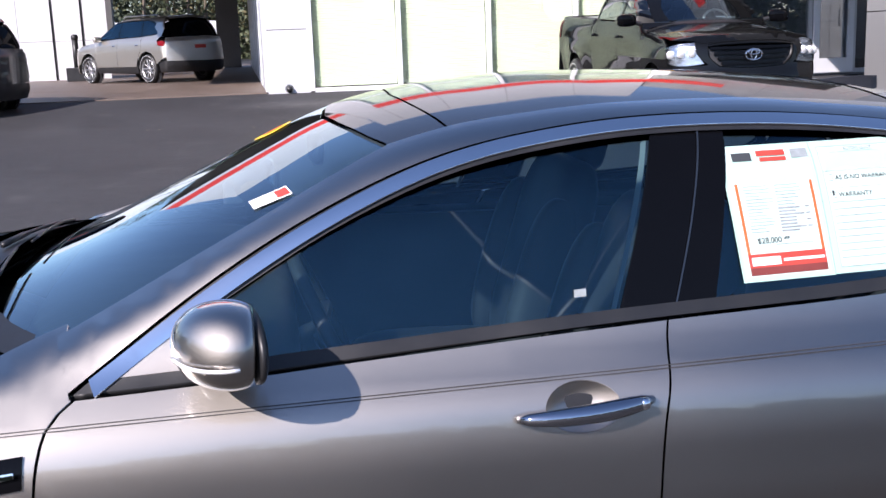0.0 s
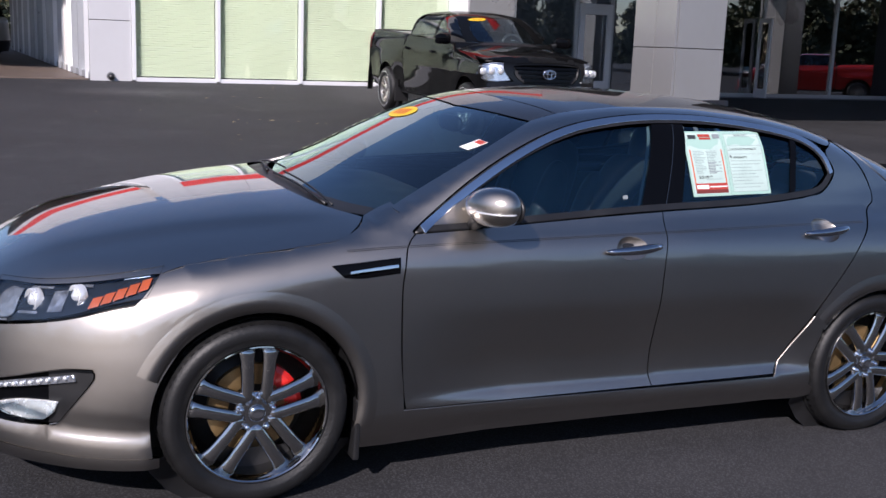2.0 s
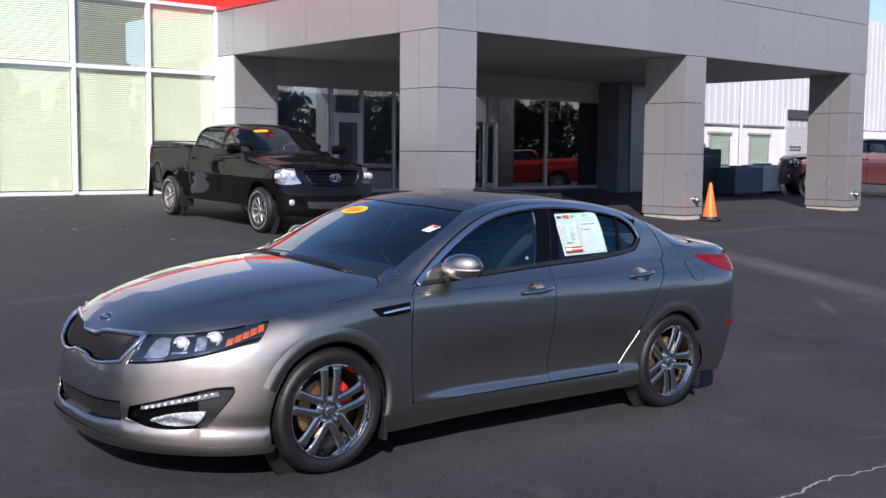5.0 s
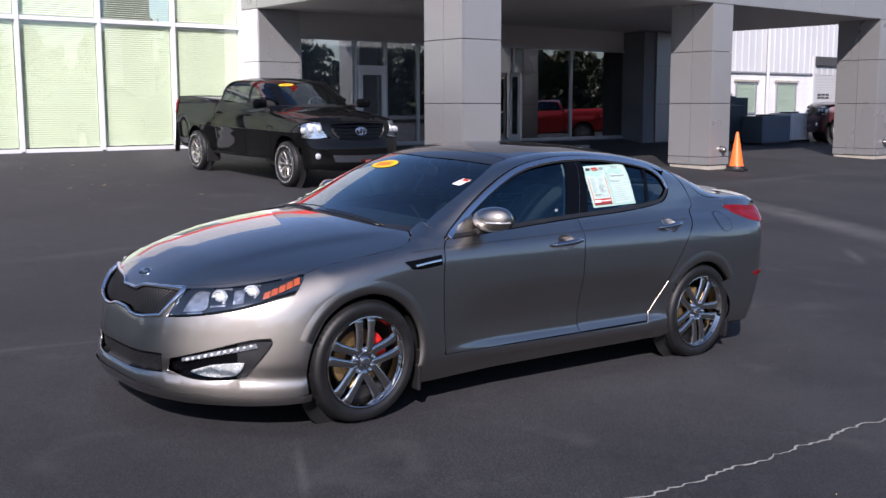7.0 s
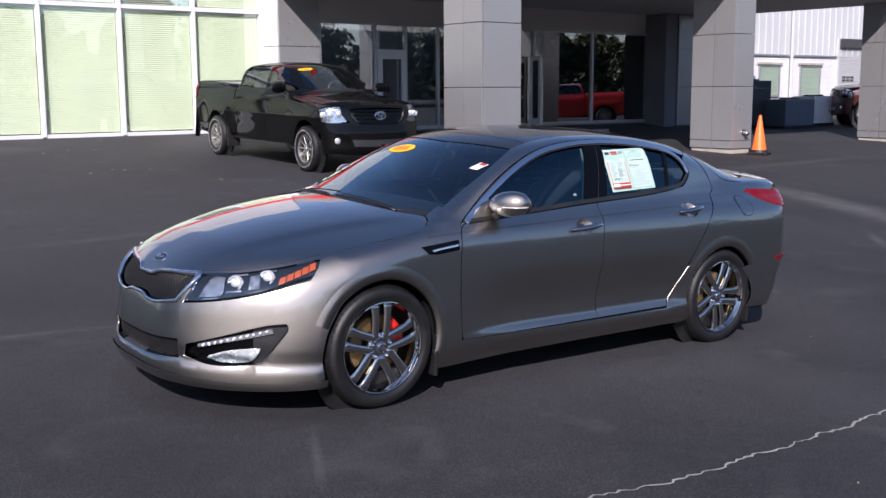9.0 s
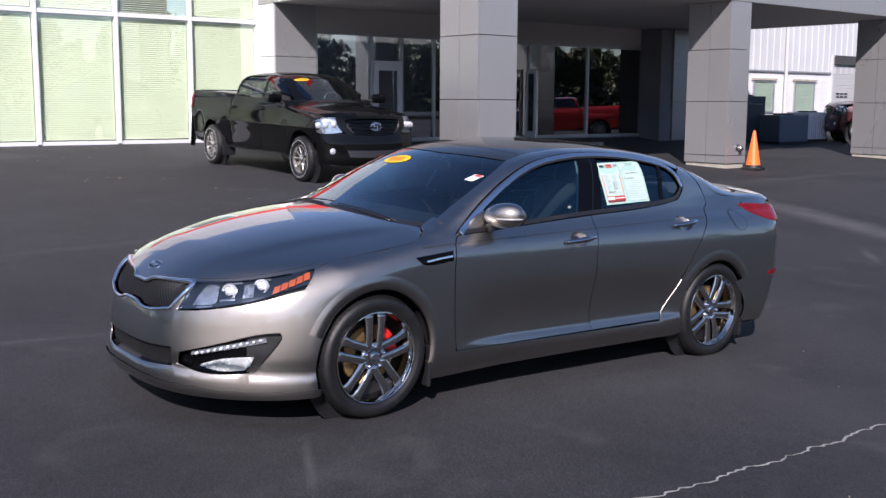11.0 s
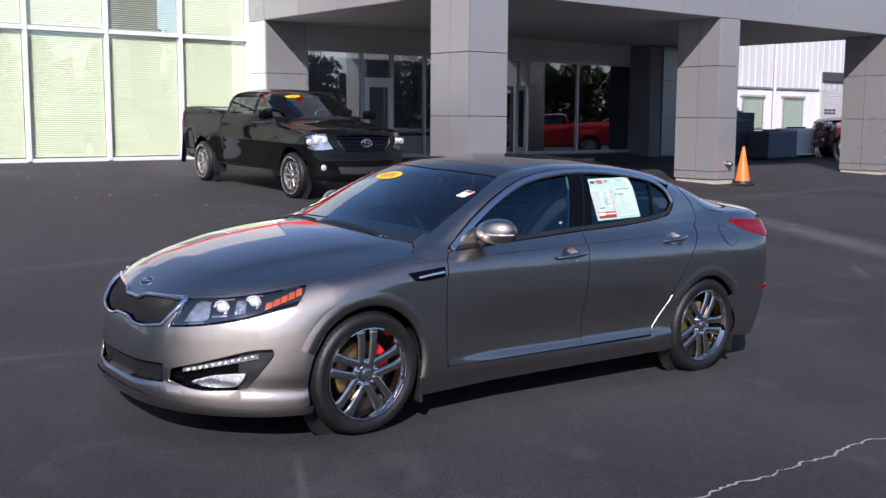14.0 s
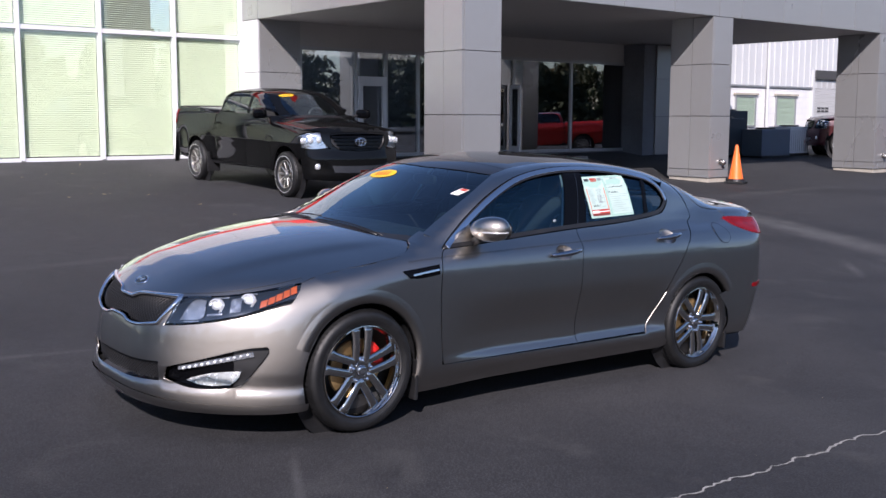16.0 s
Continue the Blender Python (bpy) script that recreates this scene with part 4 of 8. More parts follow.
    ho = [[(x, -y) for x, y in r[::-1]] for r in hb[::-1]]
    bonnet = skin("bonnet", L_, top_chart, [loop(*hb, *ho)], PAINT, sedan, step=0.026)
    bm = bmesh.new()
    p, g = place(L_, top_chart, np.array([(-2.225, 0.0)]))
    up = Vector(g[0])
    flat = Matrix((Vector((0, -1, 0)), up.cross(Vector((0, -1, 0))), up)).transposed().to_4x4()
    add_lathe(bm, [(0.047, -0.004), (0.050, 0.004), (0.055, 0.006), (0.060, 0.003), (0.062, -0.004)], 32, "z")
    add_tube(bm, [(-0.03, -0.02, 0.004), (-0.01, 0.02, 0.005), (0.01, -0.02, 0.005), (0.03, 0.02, 0.004)], 0.005, 6)
    bmesh.ops.transform(bm, matrix=Matrix.Translation(p[0]) @ flat @ Matrix.Diagonal((1, 0.58, 1, 1)), verts=bm.verts)
    badge = part("badge", bm, CHROME, bonnet, "oval chrome-rimmed badge", smooth=True)
    bm = bmesh.new()
    add_lathe(bm, [(0.0005, 0.003), (0.049, 0.002), (0.049, -0.004)], 32, "z")
    bmesh.ops.transform(bm, matrix=Matrix.Translation(p[0]) @ flat @ Matrix.Diagonal((1, 0.58, 1, 1)), verts=bm.verts)
    part("plate", bm, LAMPDARK, badge, smooth=True)
    # cowl under the windscreen
    cowl = loop([(-0.97, -0.66), (-1.08, -0.52), (-1.155, -0.30), (-1.18, 0), (-1.155, 0.30), (-1.08, 0.52), (-0.97, 0.66)], [(-0.97, 0.66), (-0.90, 0.66), (-1.0, 0.50), (-1.075, 0.30), (-1.10, 0), (-1.075, -0.30), (-1.0, -0.50), (-0.90, -0.66), (-0.97, -0.66)])
    skin("cowl", A_, top_chart, [cowl], BLACK, sedan, off=-0.012, thick=0)
    # tail: lid, bumper, lamps
    lid = loop([(1.80, -0.66), (1.85, -0.735), (2.05, -0.735), (2.30, -0.64)], [(2.30, -0.64), (2.42, -0.3), (2.44, 0), (2.42, 0.3), (2.30, 0.64)], [(2.30, 0.64), (2.05, 0.735), (1.85, 0.735), (1.80, 0.66)], [(1.80, 0.66), (1.84, 0.3), (1.855, 0), (1.84, -0.3), (1.80, -0.66)])
    skin("boot_lid", A_, top_chart, [lid], PAINT, sedan, step=0.05)
    t_ = lambda pts: [(D(a) * NOSE_K, z) for a, z in pts]
    rb = [t_([(0, 0.98), (40, 0.985), (52, 0.985)]), t_([(52, 0.985), (60, 0.92), (60.5, 0.70)]), t_([(60.5, 0.70), (69, 0.60), (90, 0.515)]), t_([(90, 0.515), (83, 0.40), (81, 0.30), (83, 0.22)]), t_([(83, 0.22), (40, 0.20), (0, 0.20)])]
    ro = [[(-u, v) for u, v in r[::-1]] for r in rb[::-1]]
    rbump = skin("rear_bumper", L_, tail_chart, [loop(*rb, *ro)], PAINT, sedan, step=0.05)
    for sgn in (1, -1):
        tl = loop([(u * sgn, v) for u, v in t_([(74, 1.036), (66, 1.035), (50, 1.02), (30, 1.00)])], [(u * sgn, v) for u, v in t_([(30, 1.00), (30, 0.90)])], [(u * sgn, v) for u, v in t_([(30, 0.90), (50, 0.905), (62, 0.93), (72, 0.985), (74, 1.036)])], step=0.015)
        skin("tail_lamp", L_, tail_chart, [tl], REDLENS, sedan, "wraparound red tail lamp", off=0.008, thick=0.03)
        mk = loop([(u * sgn, v) for u, v in t_([(66, 0.565), (58, 0.575)])], [(u * sgn, v) for u, v in t_([(58, 0.575), (58, 0.55), (66, 0.54), (66, 0.565)])])
        skin("side_reflector", L_, tail_chart, [mk], REDLENS, rbump, off=0.004, thick=0.01, step=1)
    # fuel flap
    flap = np.array([(1.645 + 0.072 * math.cos(t), 0.938 + 0.062 * math.sin(t)) for t in np.linspace(0, 2 * math.pi, 32, endpoint=False)])
    skin("fuel_flap", A_, side_chart, [flap], PAINT, quarters[0], off=0.002, thick=0.006)
    gap = np.array([(1.645 + 0.0755 * math.cos(t), 0.938 + 0.0655 * math.sin(t)) for t in np.linspace(0, 2 * math.pi, 32, endpoint=False)])
    skin("flap_gap", A_, side_chart, [gap, flap], BLACK, quarters[0], off=0.0035, thick=0, step=1)
    # side vents
    for w, sg in zip(wings, (False, True)):
        v_out = loop([(-1.162, 0.842), (-0.912, 0.866)], [(-0.912, 0.866), (-0.915, 0.812)], [(-0.915, 0.812), (-1.05, 0.798), (-1.12, 0.802)], [(-1.12, 0.802), (-1.162, 0.842)], step=0.01)
        vent = skin("side_vent", A_, side_chart, [v_out], TRIM, w, "gloss black side vent with a chrome bar", off=0.004, thick=0.01, mirror=sg)
        ribbon_pts = [(-1.10, 0.820), (-1.0, 0.832), (-0.925, 0.840)]
        c = np.array(spline(ribbon_pts))
        bar = np.vstack([c + (0, 0.005), (c - (0, 0.005))[::-1]])
        skin("chrome_bar", A_, side_chart, [bar], CHROME, w, off=0.012, thick=0.01, step=1, mirror=sg)
    # inner shell
    holes = [np.array(arc(FX, WZ, 0.40, 0, 360)[:-1]), np.array(arc(RX, WZ, 0.39, 0, 360)[:-1])]
    keep = loop([(-2.05, 0.66), (-1.7, 0.77), (-1.0, 0.92), (1.5, 0.98), (2.2, 0.96)], [(2.2, 0.96), (2.2, 0.19)], [(2.2, 0.19), (-2.05, 0.19)], [(-2.05, 0.19), (-2.05, 0.66)], step=0.05)
    skin("inner_shell", L_, side_chart, [keep, *holes], BLACK, sedan, off=-0.028, thick=0, both=True, step=0.09)
    box("underbody", -2.12, 2.15, -0.655, 0.655, 0.145, 0.26, BLACK, sedan)
    # arch lips and linings
    for cx, r in ((FX, AR_F), (RX, AR_R)):
        bm = bmesh.new()
        rows = []
        for y in (-0.86, -0.55):
            rows.append([bm.verts.new((cx + (r + 0.01) * math.cos(math.radians(t)), y, WZ + (r + 0.01) * math.sin(math.radians(t)))) for t in range(0, 181, 9)])
        for i in range(len(rows[0]) - 1):
            bm.faces.new((rows[0][i], rows[0][i + 1], rows[1][i + 1], rows[1][i]))
        bm.faces.new(rows[1])
        part("arch_liner", bm, BLACK, sedan)
        bm = bmesh.new()
        rows = []
        for y in (0.86, 0.55):
            rows.append([bm.verts.new((cx + (r + 0.01) * math.cos(math.radians(t)), y, WZ + (r + 0.01) * math.sin(math.radians(t)))) for t in range(0, 181, 9)])
        for i in range(len(rows[0]) - 1):
            bm.faces.new((rows[0][i], rows[0][i + 1], rows[1][i + 1], rows[1][i]))
        bm.faces.new(rows[1])
        part("arch_liner", bm, BLACK, sedan)
    # flared lips round the wheel arches
    for cx, r, a0, a1 in ((FX, AR_F, -12, 158), (RX, AR_R, 33, 146)):
        ang = np.radians(np.linspace(a0, a1, 64))
        rows = []
        for rr, off, dy in ((r + 0.070, 0.0, 0), (r + 0.046, 0.0045, 0), (r + 0.038, 0.005, 0), (r, 0.0006, 0), (r - 0.002, 0.0006, 0.03)):
            q, _ = place(L_, side_chart, np.stack([cx + np.maximum(rr, r) * np.cos(ang), WZ + np.maximum(rr, r) * np.sin(ang)], -1), off)
            q[:, 0], q[:, 2] = cx + rr * np.cos(ang), WZ + rr * np.sin(ang)
            rows.append(q + (0, dy, 0))
        for sg in (1, -1):
            bm = bmesh.new()
            vs = [[bm.verts.new((p[0], p[1] * sg, p[2])) for p in row] for row in rows]
            for q, w in zip(vs, vs[1:]):
                for i in range(len(q) - 1):
                    bm.faces.new((q[i], q[i + 1], w[i + 1], w[i]))
            part("arch_lip", bm, PAINT, sedan, smooth=True)
    # mud flaps
    for x, z in ((-1.03, 0.25), (1.745, 0.24)):
        for s in (1, -1):
            bm = bmesh.new()
            add_box(bm, x - 0.012, x + 0.012, min(s * 0.70, s * 0.885), max(s * 0.70, s * 0.885), z - 0.13, z + 0.10, 0.008)
            part("mud_flap", bm, BLACK, sedan)
    # pinstripes
    for dz in (0.002, 0.0065):
        pts = [(-1.10, 0.880 + dz), (-0.9, 0.893 + dz), (-0.3, 0.915 + dz), (0.3, 0.935 + dz), (0.9, 0.955 + dz), (1.3, 0.965 + dz)]
        c = np.array(spline(pts, 0.04))
        bar = np.vstack([c + (0, 0.0006), (c - (0, 0.0006))[::-1]])
        for sg in (False, True):
            skin("pinstripe", A_, side_chart, [bar], STRIPE, sedan, off=0.001, thick=0, step=1, mirror=sg)
    return doors, wings, quarters, bump


sedan_doors, sedan_wings, sedan_quarters, sedan_bump = sedan_body()


def sedan_glasshouse():
    ws_low = [(-0.885, -0.69, 1.005), (-0.96, -0.62, 1.0), (-1.06, -0.44, 0.99), (-1.12, -0.20, 0.985), (-1.14, 0, 0.985)]
    ws_side = [(-0.255, -0.535, 1.320), (-0.50, -0.610, 1.205), (-0.70, -0.652, 1.105), (-0.885, -0.69, 1.005)]
    ws_top = [(-0.345, 0, 1.34), (-0.325, -0.2, 1.336), (-0.29, -0.40, 1.33), (-0.255, -0.535, 1.320)]
    a, b, c = (cab_uv(*r) for r in (ws_top, ws_side, ws_low))
    runs = [a, b, c]
    other = [mirror_uv(r) for r in runs[::-1]]
    ws_loop = loop(*runs, *other)
    wsn = skin("windscreen", C_, cab_chart, [ws_loop], WSGLASS, sedan, step=0.05, off=-0.004, thick=0.004)
    # chrome-framed side windows
    top = on_side(A_, DLO_TOP)
    low = on_side(A_, [(1.205, 1.16), (1.12, 1.092), (0.964, 1.063), (0.669, 1.035), (0.141, 1.006), (-0.342, 0.974), (-0.63, 0.953), (-0.835, 0.942)])
    outer = loop(top, low)
    itop = on_side(A_, [(-0.75, 0.972), (-0.575, 1.080), (-0.368, 1.195), (-0.150, 1.279), (0.062, 1.322), (0.322, 1.345), (0.582, 1.344), (0.830, 1.324), (1.04, 1.286), (1.138, 1.225), (1.172, 1.162)])
    ilow = on_side(A_, [(1.172, 1.162), (1.10, 1.110), (0.964, 1.087), (0.669, 1.059), (0.141, 1.029), (-0.342, 0.995), (-0.63, 0.975), (-0.75, 0.972)])
    inner = loop(itop, ilow)
    trims = skin("window_trim", A_, cab_chart, [outer, inner], BLACK, sedan, off=0.001, thick=0.02, both=True, step=0.06)
    # bright upper moulding
    ctop = on_side(A_, [(-0.805, 0.950), (-0.588, 1.093), (-0.378, 1.210), (-0.158, 1.296), (0.058, 1.340), (0.322, 1.363), (0.582, 1.362), (0.834, 1.341), (1.05, 1.300), (1.154, 1.236), (1.190, 1.161)])
    ribbon("chrome_moulding", A_, cab_chart, ctop, 0.023, CHROME, sedan, off=0.007, both=True, label="bright chrome window moulding")
    # panes and pillars
    sail = loop(on_side(A_, [(-0.775, 0.962), (-0.69, 1.015), (-0.606, 1.064)]), on_side(A_, [(-0.606, 1.064), (-0.606, 0.972)]), on_side(A_, [(-0.606, 0.972), (-0.775, 0.962)]))
    skin("mirror_sail", A_, cab_chart, [sail], PAINT, sedan, off=0.004, thick=0.012, both=True)
    f_glass = loop(on_side(A_, [(-0.595, 1.062), (-0.368, 1.193), (-0.150, 1.277), (0.062, 1.320), (0.270, 1.342)]), on_side(A_, [(0.270, 1.342), (0.215, 1.18), (0.160, 1.022)]), on_side(A_, [(0.160, 1.022), (-0.342, 0.989), (-0.595, 0.972)]), on_side(A_, [(-0.595, 0.972), (-0.595, 1.062)]))
    skin("front_window", C_, cab_chart, [f_glass], CARGLASS, sedan, off=-0.010, thick=0, both=True, step=0.06)
    b_pil = loop(on_side(A_, [(0.270, 1.349), (0.425, 1.352)]), on_side(A_, [(0.425, 1.352), (0.39, 1.18), (0.355, 1.030)]), on_side(A_, [(0.355, 1.030), (0.160, 1.020)]), on_side(A_, [(0.160, 1.020), (0.215, 1.18), (0.270, 1.349)]))
    skin("door_pillar", C_, cab_chart, [b_pil], TRIM, sedan, off=-0.003, thick=0.01, both=True)
    gap = loop(on_side(A_, [(0.367, 1.35), (0.371, 1.35)]), on_side(A_, [(0.371, 1.35), (0.323, 1.18), (0.272, 1.022)]), on_side(A_, [(0.272, 1.022), (0.268, 1.022)]), on_side(A_, [(0.268, 1.022), (0.319, 1.18), (0.367, 1.35)]))
    skin("pillar_gap", C_, cab_chart, [gap], LAMPDARK, sedan, off=0.0, thick=0, both=True)
    seal = loop(on_side(A_, [(0.251, 1.338), (0.262, 1.340)]), on_side(A_, [(0.262, 1.340), (0.209, 1.18), (0.155, 1.024)]), on_side(A_, [(0.155, 1.024), (0.147, 1.024)]), on_side(A_, [(0.147, 1.024), (0.199, 1.18), (0.251, 1.338)]))
    skin("window_seal", C_, cab_chart, [seal], SEAL, sedan, off=-0.016, thick=0.006, both=True)
    r_glass = loop(on_side(A_, [(0.425, 1.344), (0.582, 1.343), (0.830, 1.323), (0.985, 1.298)]), on_side(A_, [(0.985, 1.298), (0.955, 1.19), (0.935, 1.086)]), on_side(A_, [(0.935, 1.086), (0.669, 1.058), (0.355, 1.041)]), on_side(A_, [(0.355, 1.041), (0.39, 1.18), (0.425, 1.344)]))
    skin("rear_window", C_, cab_chart, [r_glass], CARGLASS, sedan, off=-0.010, thick=0, both=True, step=0.06)
    mull = loop(on_side(A_, [(0.985, 1.300), (1.012, 1.294)]), on_side(A_, [(1.012, 1.294), (0.982, 1.19), (0.962, 1.090)]), on_side(A_, [(0.962, 1.090), (0.935, 1.085)]), on_side(A_, [(0.935, 1.085), (0.955, 1.19), (0.985, 1.300)]))
    skin("window_divider", C_, cab_chart, [mull], TRIM, sedan, off=-0.002, thick=0.008, both=True)
    q_glass = loop(on_side(A_, [(1.012, 1.292), (1.04, 1.286), (1.138, 1.225), (1.172, 1.162)]), on_side(A_, [(1.172, 1.162), (1.10, 1.110), (0.962, 1.088)]), on_side(A_, [(0.962, 1.088), (0.982, 1.19), (1.012, 1.292)]))
    skin("quarter_window", C_, cab_chart, [q_glass], CARGLASS, sedan, off=-0.010, thick=0, both=True, step=0.06)
    # pillars and roof rails
    rail_out = on_side(A_, [(-0.845, 0.944), (-0.604, 1.107), (-0.389, 1.225), (-0.166, 1.311), (0.056, 1.355), (0.322, 1.378), (0.582, 1.377), (0.838, 1.356), (1.062, 1.315), (1.215, 1.275), (1.275, 1.296)])
    rail_in = cab_uv((1.38, -0.52, 1.29), (1.15, -0.50, 1.36), (0.90, -0.50, 1.40), (0.45, -0.50, 1.42), (0.0, -0.515, 1.39), (-0.252, -0.525, 1.325))
    a_in = cab_uv((-0.252, -0.530, 1.325), (-0.495, -0.605, 1.210), (-0.695, -0.648, 1.110), (-0.878, -0.686, 1.010))
    rails = skin("roof_rail", A_, cab_chart, [loop(rail_out, [rail_out[-1], rail_in[0]], rail_in, a_in, [a_in[-1], rail_out[0]])], PAINT, sedan, both=True)
    # roof: dark glass panel forward, painted skin behind
    e1 = cab_uv((-0.335, 0, 1.35), (-0.315, -0.2, 1.345), (-0.28, -0.40, 1.335), (-0.248, -0.52, 1.325))
    e2 = cab_uv((-0.248, -0.52, 1.325), (0.0, -0.510, 1.39), (0.45, -0.494, 1.42), (0.90, -0.494, 1.40))
    e3 = cab_uv((0.90, -0.494, 1.40), (0.915, -0.2, 1.41), (0.92, 0, 1.41))
    seam = cab_uv((-0.13, -0.515, 1.36), (-0.16, -0.25, 1.385), (-0.175, 0, 1.39))
    hdr = [e1, cab_uv((-0.248, -0.52, 1.325), (-0.13, -0.512, 1.36)), seam]
    skin("roof_header", A_, cab_chart, [loop(*hdr, *[mirror_uv(r) for r in hdr[::-1]])], ROOFGLASS, sedan, off=-0.002, thick=0.006, step=0.05)
    e1b = [(u + 0.006, v) for u, v in seam[::-1]]
    e2b = [e1b[-1]] + cab_uv((0.0, -0.508, 1.39), (0.45, -0.494, 1.42), (0.90, -0.494, 1.40))
    rr = [e1b, e2b, e3]
    skin("glass_roof", A_, cab_chart, [loop(*rr, *[mirror_uv(r) for r in rr[::-1]])], ROOFGLASS, sedan, "dark glass roof panel", off=-0.002, thick=0.006, step=0.05)
    b1 = cab_uv((0.928, 0, 1.41), (0.923, -0.2, 1.41), (0.908, -0.494, 1.40))
    b2 = cab_uv((0.908, -0.494, 1.40), (1.15, -0.495, 1.36), (1.18, -0.49, 1.35))
    b3 = cab_uv((1.18, -0.49, 1.35), (1.14, -0.2, 1.38), (1.13, 0, 1.38))
    rr = [b1, b2, b3]
    skin("roof_panel", A_, cab_chart, [loop(*rr, *[mirror_uv(r) for r in rr[::-1]])], PAINT, sedan, thick=0.006, step=0.05)
    w1 = cab_uv((1.137, 0, 1.38), (1.147, -0.2, 1.38), (1.187, -0.488, 1.35))
    w2 = cab_uv((1.187, -0.488, 1.35), (1.38, -0.51, 1.285), (1.60, -0.53, 1.19), (1.80, -0.56, 1.12))
    w3 = cab_uv((1.80, -0.56, 1.12), (1.835, -0.3, 1.14), (1.845, 0, 1.14))
    rr = [w1, w2, w3]
    skin("back_window", A_, cab_chart, [loop(*rr, *[mirror_uv(r) for r in rr[::-1]])], CARGLASS, sedan, off=-0.002, thick=0.004, step=0.05)
    cp1 = cab_uv((1.385, -0.518, 1.285), (1.60, -0.537, 1.19), (1.80, -0.567, 1.12), (1.82, -0.62, 1.10))
    cp2 = on_side(A_, [(1.82, 1.085), (1.70, 1.095), (1.60, 1.12), (1.49, 1.20), (1.37, 1.28), (1.26, 1.315)])
    cp3 = cab_uv((1.25, -0.56, 1.32), (1.385, -0.518, 1.285))
    skin("rear_pillar", A_, cab_chart, [loop(cp1, [cp1[-1], cp2[0]], cp2, [cp2[-1], cp1[0]])], PAINT, sedan, both=True)
    return wsn


sedan_ws = sedan_glasshouse()

# ---- wheels, mirrors, handles, papers and cabin of the sedan ----
def blob(name, c, h, material, parent=None, e1=0.6, e2=0.6, nu=20, nv=14, rot=None, label=""):
    """A rounded block: half sizes h about c, squarer as e1, e2 fall."""
    bm = bmesh.new()
    sp = lambda v, e: math.copysign(abs(v) ** e, v)
    rings = []
    for j in range(nv + 1):
        b = -math.pi / 2 + math.pi * j / nv
        rings.append([bm.verts.new((h[0] * sp(math.cos(b), e1) * sp(math.cos(2 * math.pi * i / nu), e2), h[1] * sp(math.cos(b), e1) * sp(math.sin(2 * math.pi * i / nu), e2), h[2] * sp(math.sin(b), e1))) for i in range(nu)])
    for q, w in zip(rings, rings[1:]):
        for i in range(nu):
            bm.faces.new((q[i], q[(i + 1) % nu], w[(i + 1) % nu], w[i]))
    bmesh.ops.remove_doubles(bm, verts=bm.verts, dist=1e-5)
    m = Matrix.Translation(c)
    if rot is not None:
        m = m @ Euler([math.radians(a) for a in rot]).to_matrix().to_4x4()
    bmesh.ops.transform(bm, matrix=m, verts=bm.verts)
    return part(name, bm, material, parent, label, smooth=True)


def sweep_spoke(bm, rows):
    """A bar of trapezoid section through rows of (centre, across, out, half width, depth)."""
    rings = []
    for c, a, o, w, d in rows:
        c, a, o = Vector(c), Vector(a), Vector(o)
        sec = ((0.0, 0.0015), (0.45, 0.0), (0.74, -0.003), (0.92, -0.008), (1.0, -0.015), (0.82, -d))
        sec = sec + tuple((-u, v) for u, v in sec[:0:-1])
        rings.append([bm.verts.new(c + a * w * u + o * v) for u, v in sec])
    for q, s in zip(rings, rings[1:]):
        for k in range(len(q)):
            f = bm.faces.new((q[k], q[(k + 1) % len(q)], s[(k + 1) % len(q)], s[k]))
            f.smooth = True
    bm.faces.new(rings[0][::-1])
    bm.faces.new(rings[-1])


